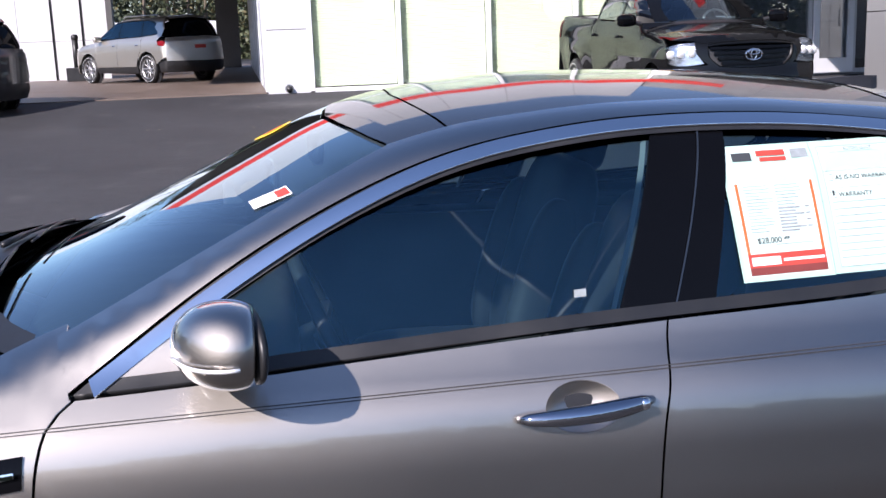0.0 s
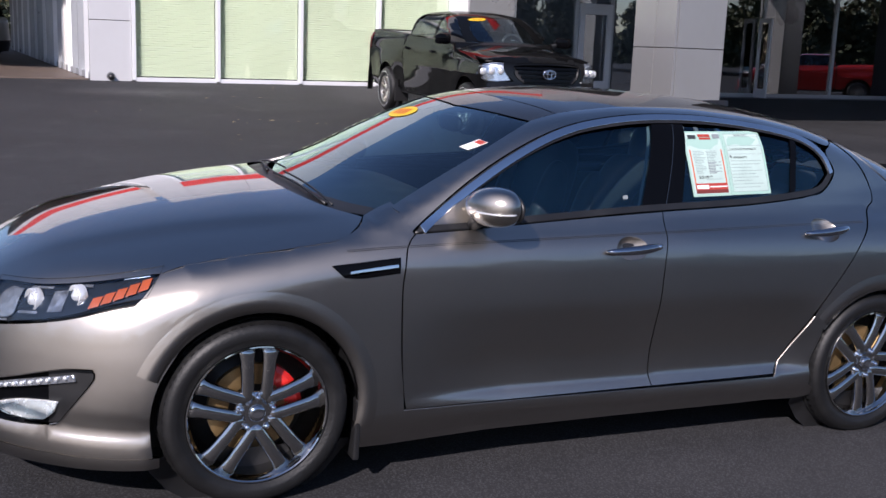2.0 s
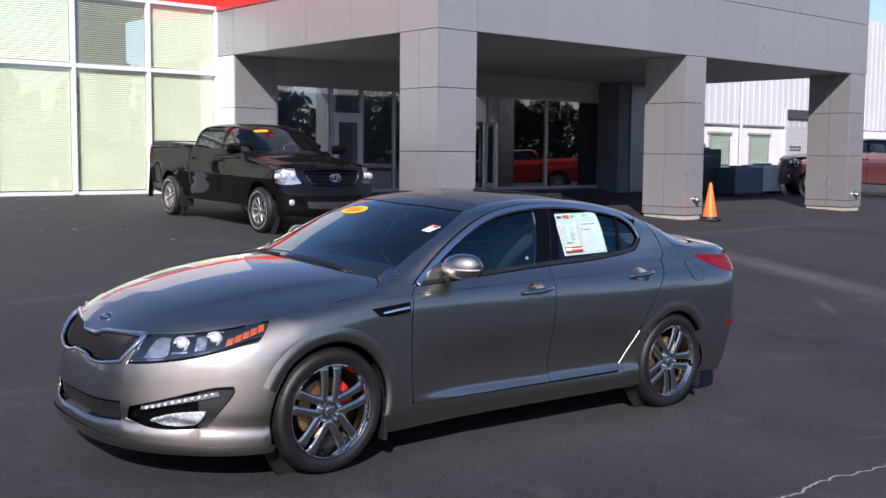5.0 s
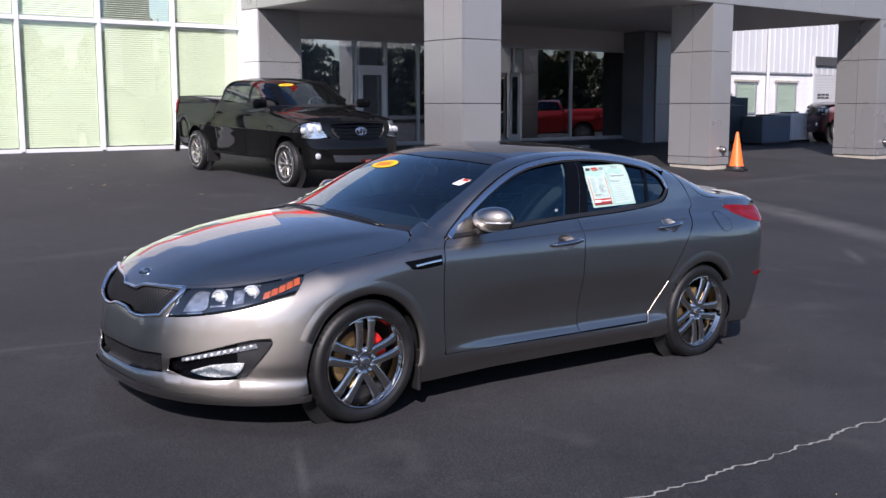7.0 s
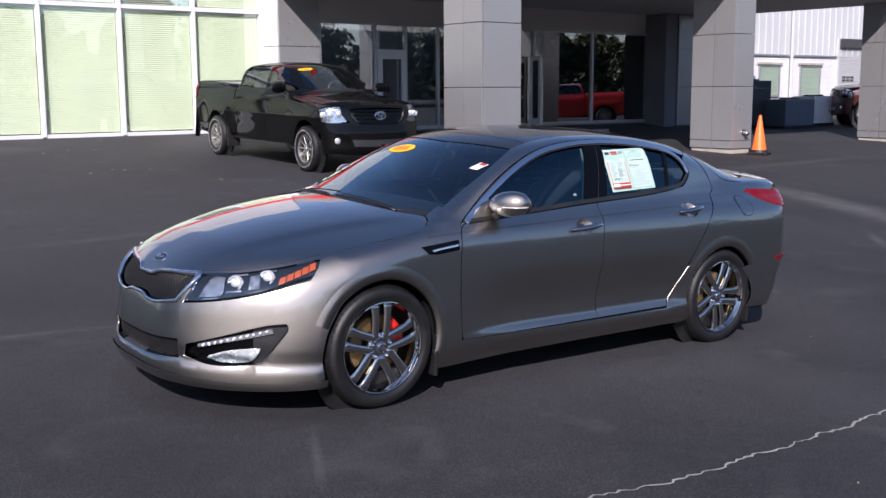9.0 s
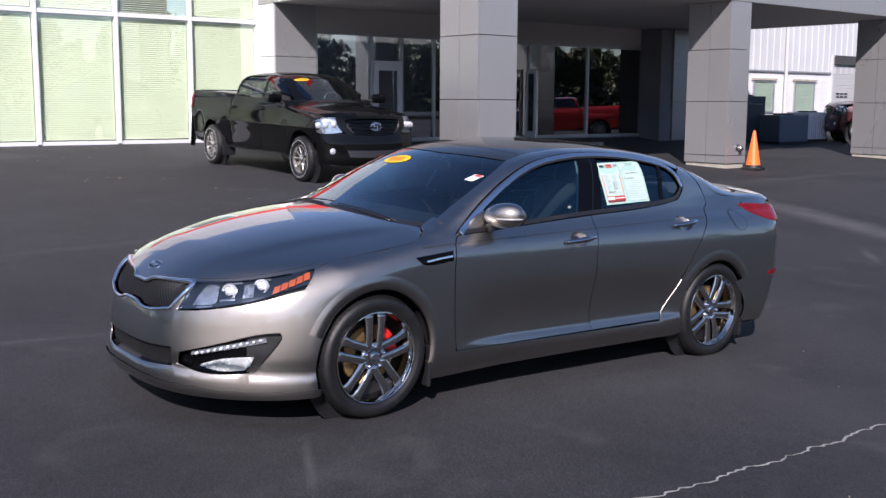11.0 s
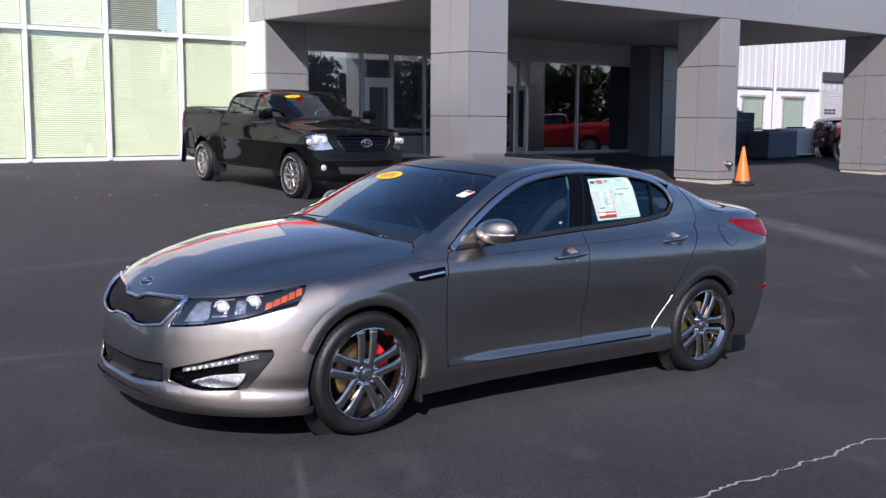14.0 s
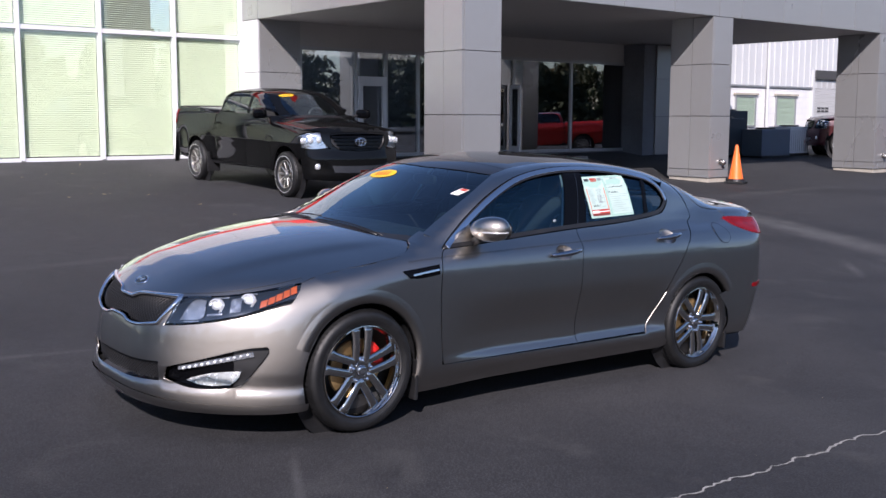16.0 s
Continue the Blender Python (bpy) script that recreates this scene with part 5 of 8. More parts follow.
def sedan_wheel():
    """One wheel about its hub, its face to -y."""
    w = new("wheel")
    w.parent = sedan
    bm = bmesh.new()
    prof = [(0.243, 0.016), (0.252, 0.006), (0.262, 0.004), (0.266, 0.0), (0.275, -0.002), (0.292, -0.005), (0.306, 0.0), (0.316, 0.010), (0.322, 0.022), (0.3265, 0.036)]
    for y in (0.062, 0.098, 0.130, 0.166):
        prof += [(0.3285, y - 0.006), (0.321, y - 0.005), (0.321, y + 0.005), (0.3285, y + 0.006)]
    prof += [(0.3265, 0.19), (0.320, 0.205), (0.306, 0.222), (0.27, 0.226), (0.243, 0.214)]
    add_lathe(bm, prof, 72)
    part("tyre", bm, RUBBER, w, smooth=True)
    # small shoulder blocks round the tread edge
    bm = bmesh.new()
    for k in range(64):
        a = 2 * math.pi * k / 64
        m = Matrix.Rotation(a, 4, "Y")
        vs = []
        for dx, y, r in ((-0.010, 0.012, 0.3185), (0.010, 0.012, 0.3185), (0.010, 0.05, 0.3295), (-0.010, 0.05, 0.3295)):
            vs.append(bm.verts.new(m @ Vector((dx, y, r + 0.0012))))
        bm.faces.new(vs)
    part("tread", bm, RUBBER, w)
    bm = bmesh.new()
    add_lathe(bm, [(0.247, 0.016), (0.2475, 0.008), (0.245, 0.003), (0.241, 0.002), (0.237, 0.006), (0.2345, 0.013), (0.231, 0.020), (0.226, 0.030), (0.220, 0.06), (0.212, 0.10), (0.212, 0.215), (0.244, 0.222)], 72)
    for k in range(5):
        for s in (-1, 1):
            a = math.radians(90 + 72 * k)
            rad, tan = Vector((math.cos(a), 0, math.sin(a))), Vector((-math.sin(a), 0, math.cos(a)))
            rows = []
            for i in range(9):
                t = i / 8
                r = 0.036 + t * (0.234 - 0.036)
                o = 0.031 + 0.009 * t + 0.003 * t ** 4
                y = 0.026 - 0.012 * math.sin(math.pi * t) * 0.3 - 0.006 * t + 0.004 * t ** 3
                hw = 0.0225 + 0.0035 * t + (0.010 * max(0, t - 0.8) / 0.2)
                rows.append((rad * r + tan * s * o + Vector((0, y, 0)), tan, Vector((0, -1, 0)), hw, 0.034))
            sweep_spoke(bm, rows)
    add_lathe(bm, [(0.001, 0.027), (0.05, 0.027), (0.062, 0.030), (0.066, 0.06)], 40)
    rim = part("rim", bm, RIMCHROME, w, "chrome twin five-spoke alloy rim", smooth=False)
    bm = bmesh.new()
    add_lathe(bm, [(0.001, 0.012), (0.018, 0.0125), (0.028, 0.016), (0.031, 0.024), (0.031, 0.03)], 32)
    part("hub_cap", bm, DARKCHROME, rim, smooth=True)
    bm = bmesh.new()
    bmesh.ops.create_circle(bm, cap_ends=True, radius=0.019, segments=24, matrix=Matrix.Translation((0, 0.0105, 0)) @ Matrix.Rotation(math.pi / 2, 4, "X") @ Matrix.Diagonal((1, 0.6, 1, 1)))
    part("hub_badge", bm, CHROME, rim)
    for k in range(5):
        a = math.radians(90 + 72 * k)
        bm = bmesh.new()
        add_lathe(bm, [(0.0005, 0.006), (0.006, 0.008), (0.0105, 0.014), (0.0115, 0.03), (0.016, 0.031), (0.017, 0.04)], 12, centre=(0.058 * math.cos(a), 0.004, 0.058 * math.sin(a)))
        part("lug_nut", bm, CHROME, rim, smooth=True)
    bm = bmesh.new()
    add_lathe(bm, [(0.085, 0.085), (0.157, 0.085), (0.157, 0.105), (0.085, 0.105)], 48, close=True)
    part("brake_disc", bm, DISC, w)
    bm = bmesh.new()
    add_lathe(bm, [(0.001, 0.10), (0.09, 0.10), (0.212, 0.17)], 40)
    part("backplate", bm, BLACK, w)
    bm = bmesh.new()
    rows = []
    for t in range(7):
        a = math.radians(10 + 9 * t)
        q = []
        for r, y in ((0.108, 0.062), (0.150, 0.056), (0.168, 0.066), (0.168, 0.115), (0.108, 0.115)):
            q.append(bm.verts.new((r * math.cos(a), y, r * math.sin(a))))
        rows.append(q)
    for q, s in zip(rows, rows[1:]):
        for k in range(5):
            bm.faces.new((q[k], q[(k + 1) % 5], s[(k + 1) % 5], s[k]))
    bm.faces.new(rows[0][::-1])
    bm.faces.new(rows[-1])
    part("brake_caliper", bm, CALIPER, w, "bright red brake caliper")
    return w


wheel = sedan_wheel()
wheel.matrix_basis = pose(FX, -0.903, 0.329)
for m in (pose(RX, -0.903, 0.329, 0, 24, 0), pose(FX, 0.903, 0.329, 0, 0, 180), pose(RX, 0.903, 0.329, 0, 0, 180)):
    w2 = copy_thing(wheel, m)
    if m.translation.x > 0:
        for q in [c for c in w2.children if c.name.startswith("brake_caliper")]:
            bpy.data.objects.remove(q)


def door_mirror(side):
    s = side
    d = sedan_doors[0] if s < 0 else sedan_doors[1]
    mir = blob("door_mirror", (-0.572, 0.905 * s, 1.048), (0.090, 0.126, 0.073), PAINT, d, 0.95, 1.0, 40, 24, rot=(0, 0, -14 * s), label="body-coloured door mirror with a lamp strip")
    me = mir.data
    for v in me.vertices:                       # flat dark back, fuller outer end, slimmer root
        k = (v.co.y * s - 0.905) / 0.126
        zc = v.co.z - 1.048
        v.co.z = 1.048 + zc * (1.0 + 0.08 * k) + 0.010 * k
        if v.co.x > -0.530:
            v.co.x = -0.530 + (v.co.x + 0.530) * 0.25
    blob("mirror_back", (-0.532, 0.907 * s, 1.048), (0.017, 0.113, 0.062), BLACK, mir, 0.9, 0.9, 32, 16, rot=(0, 0, -10 * s))
    bm = bmesh.new()
    add_tube(bm, [(-0.60, 0.80 * s, 0.962), (-0.60, 0.84 * s, 0.985), (-0.588, 0.87 * s, 1.0)], [0.026, 0.024, 0.030], 10)
    part("mirror_stalk", bm, BLACK, mir, smooth=True)
    return mir


def mirror_lamp(mir, s):
    """The lamp strip wraps the outer cap."""
    bm = bmesh.new()
    r = math.radians(-14 * s)
    pts = []
    for i in range(16):
        a = math.radians(178 - i * 7)
        c, q = math.cos(a), math.sin(a)
        lx, ly = 0.0900 * math.copysign(abs(c) ** 0.85, c), 0.1275 * abs(q) ** 0.9 * s
        pts.append((-0.572 + lx * math.cos(r) - ly * math.sin(r), 0.905 * s + lx * math.sin(r) + ly * math.cos(r), 1.036 + 0.0005 * i))
    pts = [p for p in pts if p[0] < -0.535]
    add_tube(bm, pts, 0.0038, 6)
    part("lamp_strip", bm, CLEARWHITE, mir, smooth=True)


CLEARWHITE = mat("clear_lamp", (0.8, 0.8, 0.8), 0.15, 0.5, 0.1, 40)
for s in (-1, 1):
    mir = door_mirror(s)
    mirror_lamp(mir, s)
    if s > 0:                                   # folded in a little
        mir.location = (0.085, -0.045, -0.01)


def door_handle(x, z, door, s):
    """A bright grip over a round recess."""
    p, g = place(A_, side_chart, np.array([(x, z)]))
    y0 = p[0][1] * -s if s > 0 else p[0][1]
    cup = grip_cup(x, z)
    cup_ob = skin("handle_recess", A_, side_chart, [cup], PAINT, door, off=-0.004, thick=0, mirror=s > 0, step=0.014)
    for v in cup_ob.data.vertices:
        r = math.hypot((v.co.x - x) / 0.072, (v.co.z - z + 0.004) / 0.044)
        v.co.y -= (0.034 * max(0.0, 1 - r ** 2)) * (1 if s > 0 else -1)
    cup_ob.data.normals_split_custom_set_from_vertices([(0, 0, 0)] * len(cup_ob.data.vertices))
    bm = bmesh.new()
    pts, rs = [], []
    for i in range(13):
        t = i / 12
        xx = x - 0.128 + 0.256 * t
        zz = z - 0.012 + 0.020 * t
        q, _ = place(A_, side_chart, np.array([(xx, zz)]))
        lift = 0.012 + 0.024 * math.sin(math.pi * t) ** 0.7
        pts.append((xx, (q[0][1] - lift) * (-1 if s > 0 else 1), zz))
        rs.append(0.007 + 0.0085 * math.sin(math.pi * t) ** 0.5 + 0.005 * t * (1 - t ** 8))
    add_tube(bm, pts, rs, 12)
    part("door_handle", bm, GRIPCHROME, door, "bright chrome door handle", smooth=True)


for x, z, k in ((0.055, 0.885, 0), (1.055, 0.942, 2)):
    door_handle(x, z, sedan_doors[k], -1)
    door_handle(x, z, sedan_doors[k + 1], 1)
bm = bmesh.new()
q, _ = place(A_, side_chart, np.array([(0.168, 0.893)]))
add_lathe(bm, [(0.001, -0.006), (0.009, -0.005), (0.011, 0.0), (0.011, 0.02)], 16, centre=(0.160, q[0][1] - 0.034, 0.892))
part("key_lock", bm, CHROME, sedan_doors[0], smooth=True)


# papers on the rear side window
def paper_uv(a, b):
    """Across and down the pair of sheets, 0 to 1."""
    tl, tr, br, bl = np.array((0.397, 1.319)), np.array((0.814, 1.332)), np.array((0.828, 1.080)), np.array((0.420, 1.064))
    p = (tl * (1 - a) + tr * a) * (1 - b) + (bl * (1 - a) + br * a) * b
    return p


def paper_patch(name, a0, a1, b0, b1, material, parent, off=-0.0045, label="", nb=3):
    na = max(2, int((a1 - a0) * 12))
    edge = [(a0 + (a1 - a0) * i / na, b0) for i in range(na)] + [(a1, b0 + (b1 - b0) * i / nb) for i in range(nb)] + [(a1 - (a1 - a0) * i / na, b1) for i in range(na)] + [(a0, b1 - (b1 - b0) * i / nb) for i in range(nb)]
    uv = on_side(C_, [paper_uv(*e) for e in edge])
    return skin(name, C_, cab_chart, [np.array(uv)], material, parent, label, step=0.05, off=off, thick=0)


def paper_text(text, a, b, size, material, parent):
    p, g = place(C_, cab_chart, np.array(on_side(C_, [paper_uv(a, b)])), -0.0035)
    cu = bpy.data.curves.new("lettering", "FONT")
    cu.body, cu.size, cu.extrude = text, size, 0.0002
    cu.materials.append(material)
    q, _ = place(C_, cab_chart, np.array(on_side(C_, [paper_uv(a + 0.15, b)])), -0.0035)
    xa = Vector(q[0] - p[0]).normalized()
    za = Vector(g[0])
    ya = za.cross(xa).normalized()
    ob = new("lettering", cu)
    ob.parent = parent
    ob.matrix_basis = Matrix(((xa.x, ya.x, za.x, p[0][0]), (xa.y, ya.y, za.y, p[0][1]), (xa.z, ya.z, za.z, p[0][2]), (0, 0, 0, 1)))
    return ob


def window_papers():
    left = paper_patch("price_sheet", 0.0, 0.485, 0.0, 1.0, PAPER, sedan, -0.0055, "pale green dealer price sheet with a red border", 8)
    right = paper_patch("buyers_guide", 0.487, 1.0, 0.0, 0.995, PAPER, sedan, -0.0058, "pale green printed warranty notice sheet", 8)
    paper_patch("white_field", 0.020, 0.465, 0.025, 0.965, PAPERPALE, left, -0.0050, nb=8)
    paper_patch("white_field", 0.522, 0.968, 0.047, 0.947, PAPERPALE, right, -0.0052, nb=8)
    paper_patch("print_block", 0.195, 0.345, 0.045, 0.085, PAPERRED, left)
    paper_patch("print_block", 0.205, 0.345, 0.095, 0.125, PAPERRED, left)
    paper_patch("picture_block", 0.065, 0.165, 0.055, 0.115, INKDARK, left)
    paper_patch("picture_block", 0.375, 0.465, 0.045, 0.110, INK, left)
    paper_patch("border_bar", 0.045, 0.060, 0.28, 0.80, ORANGEINK, left)
    paper_patch("border_bar", 0.435, 0.450, 0.28, 0.80, ORANGEINK, left)
    paper_patch("border_band", 0.045, 0.450, 0.80, 0.90, PAPERRED, left)
    paper_patch("border_foot", 0.045, 0.450, 0.90, 0.955, INKDARKRED, left)
    paper_patch("print_block", 0.060, 0.210, 0.825, 0.885, PAPERW, left, -0.004)
    paper_patch("print_block", 0.225, 0.440, 0.845, 0.865, PAPERW, left, -0.004)
    random.seed(5)
    for i in range(15):
        b = 0.30 + i * 0.024
        paper_patch("print_line", 0.085, 0.085 + random.uniform(0.08, 0.15), b, b + 0.008, PINKINK, left, nb=1)
        dark = 7 <= i
        paper_patch("print_line", 0.245, 0.245 + random.uniform(0.08, 0.14), b, b + (0.014 if dark else 0.008), INK if dark else PINKINK, left, nb=1)
        if dark and i % 2:
            paper_patch("print_line", 0.385, 0.410, b, b + 0.012, INK, left, nb=1)
    paper_text("$28,000 **", 0.105, 0.725, 0.016, INKDARK, left)
    paper_patch("print_line", 0.20, 0.40, 0.735, 0.742, PINKINK, left, nb=1)
    # right sheet: a ruled frame and the boxes
    for a0, a1, b0, b1 in ((0.52, 0.97, 0.045, 0.049), (0.52, 0.97, 0.945, 0.949), (0.52, 0.5225, 0.045, 0.949), (0.9675, 0.97, 0.045, 0.949), (0.52, 0.97, 0.085, 0.087), (0.52, 0.97, 0.225, 0.228), (0.52, 0.97, 0.355, 0.358)):
        paper_patch("rule", a0, a1, b0, b1, INK, right, nb=6)
    paper_text("BUYERS GUIDE", 0.66, 0.078, 0.010, INK, right)
    for b in (0.255, 0.385):
        for a0, a1, b0, b1 in ((0.535, 0.563, b, b + 0.003), (0.535, 0.563, b + 0.045, b + 0.048), (0.535, 0.5365, b, b + 0.048), (0.5615, 0.563, b, b + 0.048)):
            paper_patch("rule", a0, a1, b0, b1, INKDARK, right, nb=1)
    paper_text("AS IS-NO WARRANTY", 0.575, 0.297, 0.0135, INKDARK, right)
    paper_text("WARRANTY", 0.575, 0.427, 0.0135, INKDARK, right)
    paper_patch("tick", 0.545, 0.556, 0.375, 0.415, INKDARK, right, -0.004)
    for i in range(9):
        b = 0.46 + i * 0.052
        paper_patch("print_line", 0.535, 0.535 + random.uniform(0.2, 0.4), b, b + 0.008, PINKINK, right, nb=1)


INKDARKRED = mat("maroon_print", (0.16, 0.03, 0.025), 0.6, 0, 0.1, 30)
PAPERPALE = mat("washed_paper", (0.47, 0.60, 0.55), 0.6, 0, 0.10, 9)
PAPERW = mat("white_print", (0.85, 0.85, 0.84), 0.6, 0, 0.05, 30)
window_papers()


# stickers on the glass, wipers, inner mirror
def ws_disc(name, u0, v0, ru, rv, material, parent, off, n=28, label=""):
    lp = np.array([(u0 + ru * math.cos(t), v0 + rv * math.sin(t)) for t in np.linspace(0, 2 * math.pi, n, endpoint=False)])
    return skin(name, C_, cab_chart, [lp], material, parent, label, off=off, thick=0, step=0.03)


(yu, yv), = cab_uv((-0.455, 0.30, 1.283))
oval = ws_disc("oval_sticker", yu, yv, 0.050, 0.125, YELLOW, sedan, -0.001, label="yellow oval sticker inside the windscreen")
for i in range(4):
    v = yv - 0.058 + i * 0.036
    lp = np.array([(yu - 0.024, v), (yu + 0.024, v), (yu + 0.024, v + 0.022), (yu - 0.024, v + 0.022)])
    skin("print_bar", C_, cab_chart, [lp], ORANGEINK, oval, off=0.0005, thick=0, step=1)
(su, sv), = cab_uv((-0.482, -0.535, 1.235))
lp = np.array([(su - 0.035, sv - 0.022), (su + 0.04, sv - 0.012), (su + 0.03, sv + 0.026), (su - 0.045, sv + 0.016)])
stk = skin("registration_sticker", C_, cab_chart, [lp], PAPERW, sedan, off=-0.001, thick=0, step=1, label="small white and red window sticker")
skin("print_bar", C_, cab_chart, [np.array([(su + 0.012, sv - 0.012), (su + 0.036, sv - 0.009), (su + 0.028, sv + 0.020), (su + 0.004, sv + 0.017)])], PAPERRED, stk, off=0.0005, thick=0, step=1)
(gu, gv), = on_side(C_, [(0.085, 1.062)])
skin("radio_sticker", C_, cab_chart, [np.array([(gu - 0.012, gv - 0.006), (gu + 0.012, gv - 0.005), (gu + 0.012, gv + 0.006), (gu - 0.012, gv + 0.005)])], INK, sedan, off=-0.006, thick=0, step=1, label="small white window sticker")


def wiper(y0, y1, x0, x1):
    bm = bmesh.new()
    pts = []
    for i in range(9):
        t = i / 8
        xx, yy = x0 + (x1 - x0) * t, y0 + (y1 - y0) * t
        p, g = place(A_, top_chart, np.array([(xx, yy)]), -0.001)
        pts.append(p[0])
    add_tube(bm, pts, [0.008] * 3 + [0.005] * 6, 6)
    w = part("wiper", bm, BLACK, sedan, smooth=True)
    bm = bmesh.new()
    pts = []
    for i in range(9):
        t = -0.04 + 1.04 * i / 8
        xx, yy = x0 + (x1 - x0) * 0.55 + 0.020, y0 + (y1 - y0) * t
        xx += 0.05 * abs(yy)
        p, g = place(A_, top_chart, np.array([(xx, yy)]), 0.0)
        pts.append(p[0])
    add_tube(bm, pts, 0.004, 6)
    part("wiper_blade", bm, BLACK, w, smooth=True)


wiper(-0.52, 0.02, -1.075, -1.125)
wiper(0.10, 0.58, -1.13, -1.04)
blob("inner_mirror", (-0.36, -0.02, 1.255), (0.018, 0.115, 0.035), BLACK, sedan, 0.6, 0.7)


def sedan_cabin():
    # headliner, floor, dash, seats
    skin("headliner", C_, cab_chart, [loop(cab_uv((-0.20, -0.50, 1.33), (0.4, -0.48, 1.38), (1.1, -0.48, 1.33)), mirror_uv(cab_uv((-0.20, -0.50, 1.33), (0.4, -0.48, 1.38), (1.1, -0.48, 1.33))), step=0.08)], HEADLINER, sedan, off=-0.035, thick=0, step=0.1)
    box("cabin_floor", -1.0, 1.7, -0.74, 0.74, 0.26, 0.30, BLACK, sedan)
    for y in (-0.79, 0.77):
        box("door_lining", -0.85, 1.25, y, y + 0.02, 0.30, 0.93, SEATFAB, sedan)
    blob("dashboard", (-0.72, 0, 0.86), (0.30, 0.72, 0.12), SEATFAB, sedan, 0.6, 0.5)
    box("parcel_shelf", 1.15, 1.75, -0.62, 0.62, 0.98, 1.0, SEATFAB, sedan)
    for y in (-0.37, 0.37):
        seat = blob("front_seat", (0.02, y, 0.52), (0.27, 0.25, 0.09), SEATFAB, sedan, 0.5, 0.5, label="black leather front seat with stitched bolsters")
        blob("backrest", (0.33, y, 0.86), (0.075, 0.235, 0.32), SEATFAB, seat, 0.5, 0.6, rot=(0, 15, 0))
        for b in (-0.20, 0.20):
            blob("bolster", (0.27, y + b, 0.82), (0.075, 0.05, 0.26), SEATFAB, seat, 0.7, 0.8, rot=(0, 15, 0))
        blob("headrest", (0.455, y, 1.215), (0.05, 0.125, 0.09), SEATFAB, seat, 0.6, 0.6, rot=(0, 10, 0))
    bench = blob("rear_bench", (0.95, 0, 0.50), (0.27, 0.64, 0.10), SEATFAB, sedan, 0.5, 0.4)
    blob("backrest", (1.22, 0, 0.80), (0.09, 0.62, 0.28), SEATFAB, bench, 0.5, 0.4, rot=(0, 20, 0))
    for y in (-0.36, 0.36):
        blob("headrest", (1.30, y, 1.08), (0.05, 0.13, 0.07), SEATFAB, bench, 0.6, 0.6)
    bm = bmesh.new()
    c, tilt = Vector((-0.36, -0.37, 0.90)), math.radians(25)
    ax, up = Vector((math.cos(tilt), 0, math.sin(tilt))), Vector((-math.sin(tilt), 0, math.cos(tilt)))
    add_tube(bm, [c + Vector((0, 1, 0)) * 0.185 * math.cos(a) + up * 0.185 * math.sin(a) for a in np.linspace(0, 2 * math.pi, 33)], 0.016, 8, cap=False)
    add_tube(bm, [c + Vector((0, -0.18, 0)), c - ax * 0.03, c + Vector((0, 0.18, 0))], 0.02, 6)
    add_tube(bm, [c - ax * 0.03, c - ax * 0.28], 0.035, 8)
    part("steering_wheel", bm, SEATFAB, sedan, smooth=True)


sedan_cabin()

# short fin on the roof's rear edge
bm = bmesh.new()
rows = []
p, _ = place(A_, top_chart, np.array([(1.05, 0.0)]))
for t in np.linspace(0, 1, 9):
    h, w = 0.062 * t ** 0.8 * (1 - 0.15 * t), 0.030 * (1 - 0.55 * t)
    cx, z0 = p[0][0] - 0.10 + 0.20 * t, p[0][2] - 0.035 * t
    rows.append([bm.verts.new((cx, y, z0 + k)) for y, k in ((-w, -0.01), (-w * 0.35, h), (w * 0.35, h), (w, -0.01))])
for a, b in zip(rows, rows[1:]):
    for i in range(3):
        bm.faces.new((a[i], b[i], b[i + 1], a[i + 1]))
bm.faces.new(rows[-1])
part("antenna_fin", bm, BLACK, sedan, "black shark-fin antenna", smooth=True)

# ---- pickups ----
def cab_chart_at(z0):
    def chart(u, v):
        a = v / CAB_K
        d = np.stack([np.zeros_like(a), np.cos(a), -np.sin(a)], -1)
        o = np.stack([u, np.zeros_like(a), np.full_like(a, z0)], -1) - d * 1.3
        return o, d, 1.29
    return chart


def truck_low(x, y, z):
    ya = np.abs(y)
    bulge = 0.04 * (np.exp(-(((x + 1.85) / 0.62) ** 4)) + np.exp(-(((x - 1.85) / 0.62) ** 4))) * np.clip((1.15 - z) / 0.2, 0, 1)
    side = ya - (0.965 - crv(z, (0.3, 0.42, 0.58, 0.75, 0.90, 0.97, 1.04, 1.2, 1.32, 1.45), (0.085, 0.066, 0.050, 0.030, 0.010, 0.002, 0.001, 0.013, 0.035, 0.115)) + bulge)
    top = z - (crv(x, (-2.85, -2.7, -2.5, -2.0, -1.4, -1.0, 1.0, 1.1, 2.9, 3.05), (1.12, 1.21, 1.265, 1.32, 1.37, 1.40, 1.41, 1.45, 1.47, 1.47)) - 0.07 * np.clip((1.2 - x) / 0.6, 0, 1) * (ya / 0.8) ** 3)
    nose = crv(z, (0.3, 0.45, 0.7, 0.85, 1.1, 1.2), (-2.72, -2.80, -2.80, -2.76, -2.72, -2.64)) + 0.055 * (ya / 0.5) ** 2.6 - x
    tail = x - (3.0 - 0.02 * (ya / 0.7) ** 4)
    f = smax(side, top, 0.08)
    f = smax(f, nose * 0.9, 0.07)
    return smax(f, tail, 0.04)


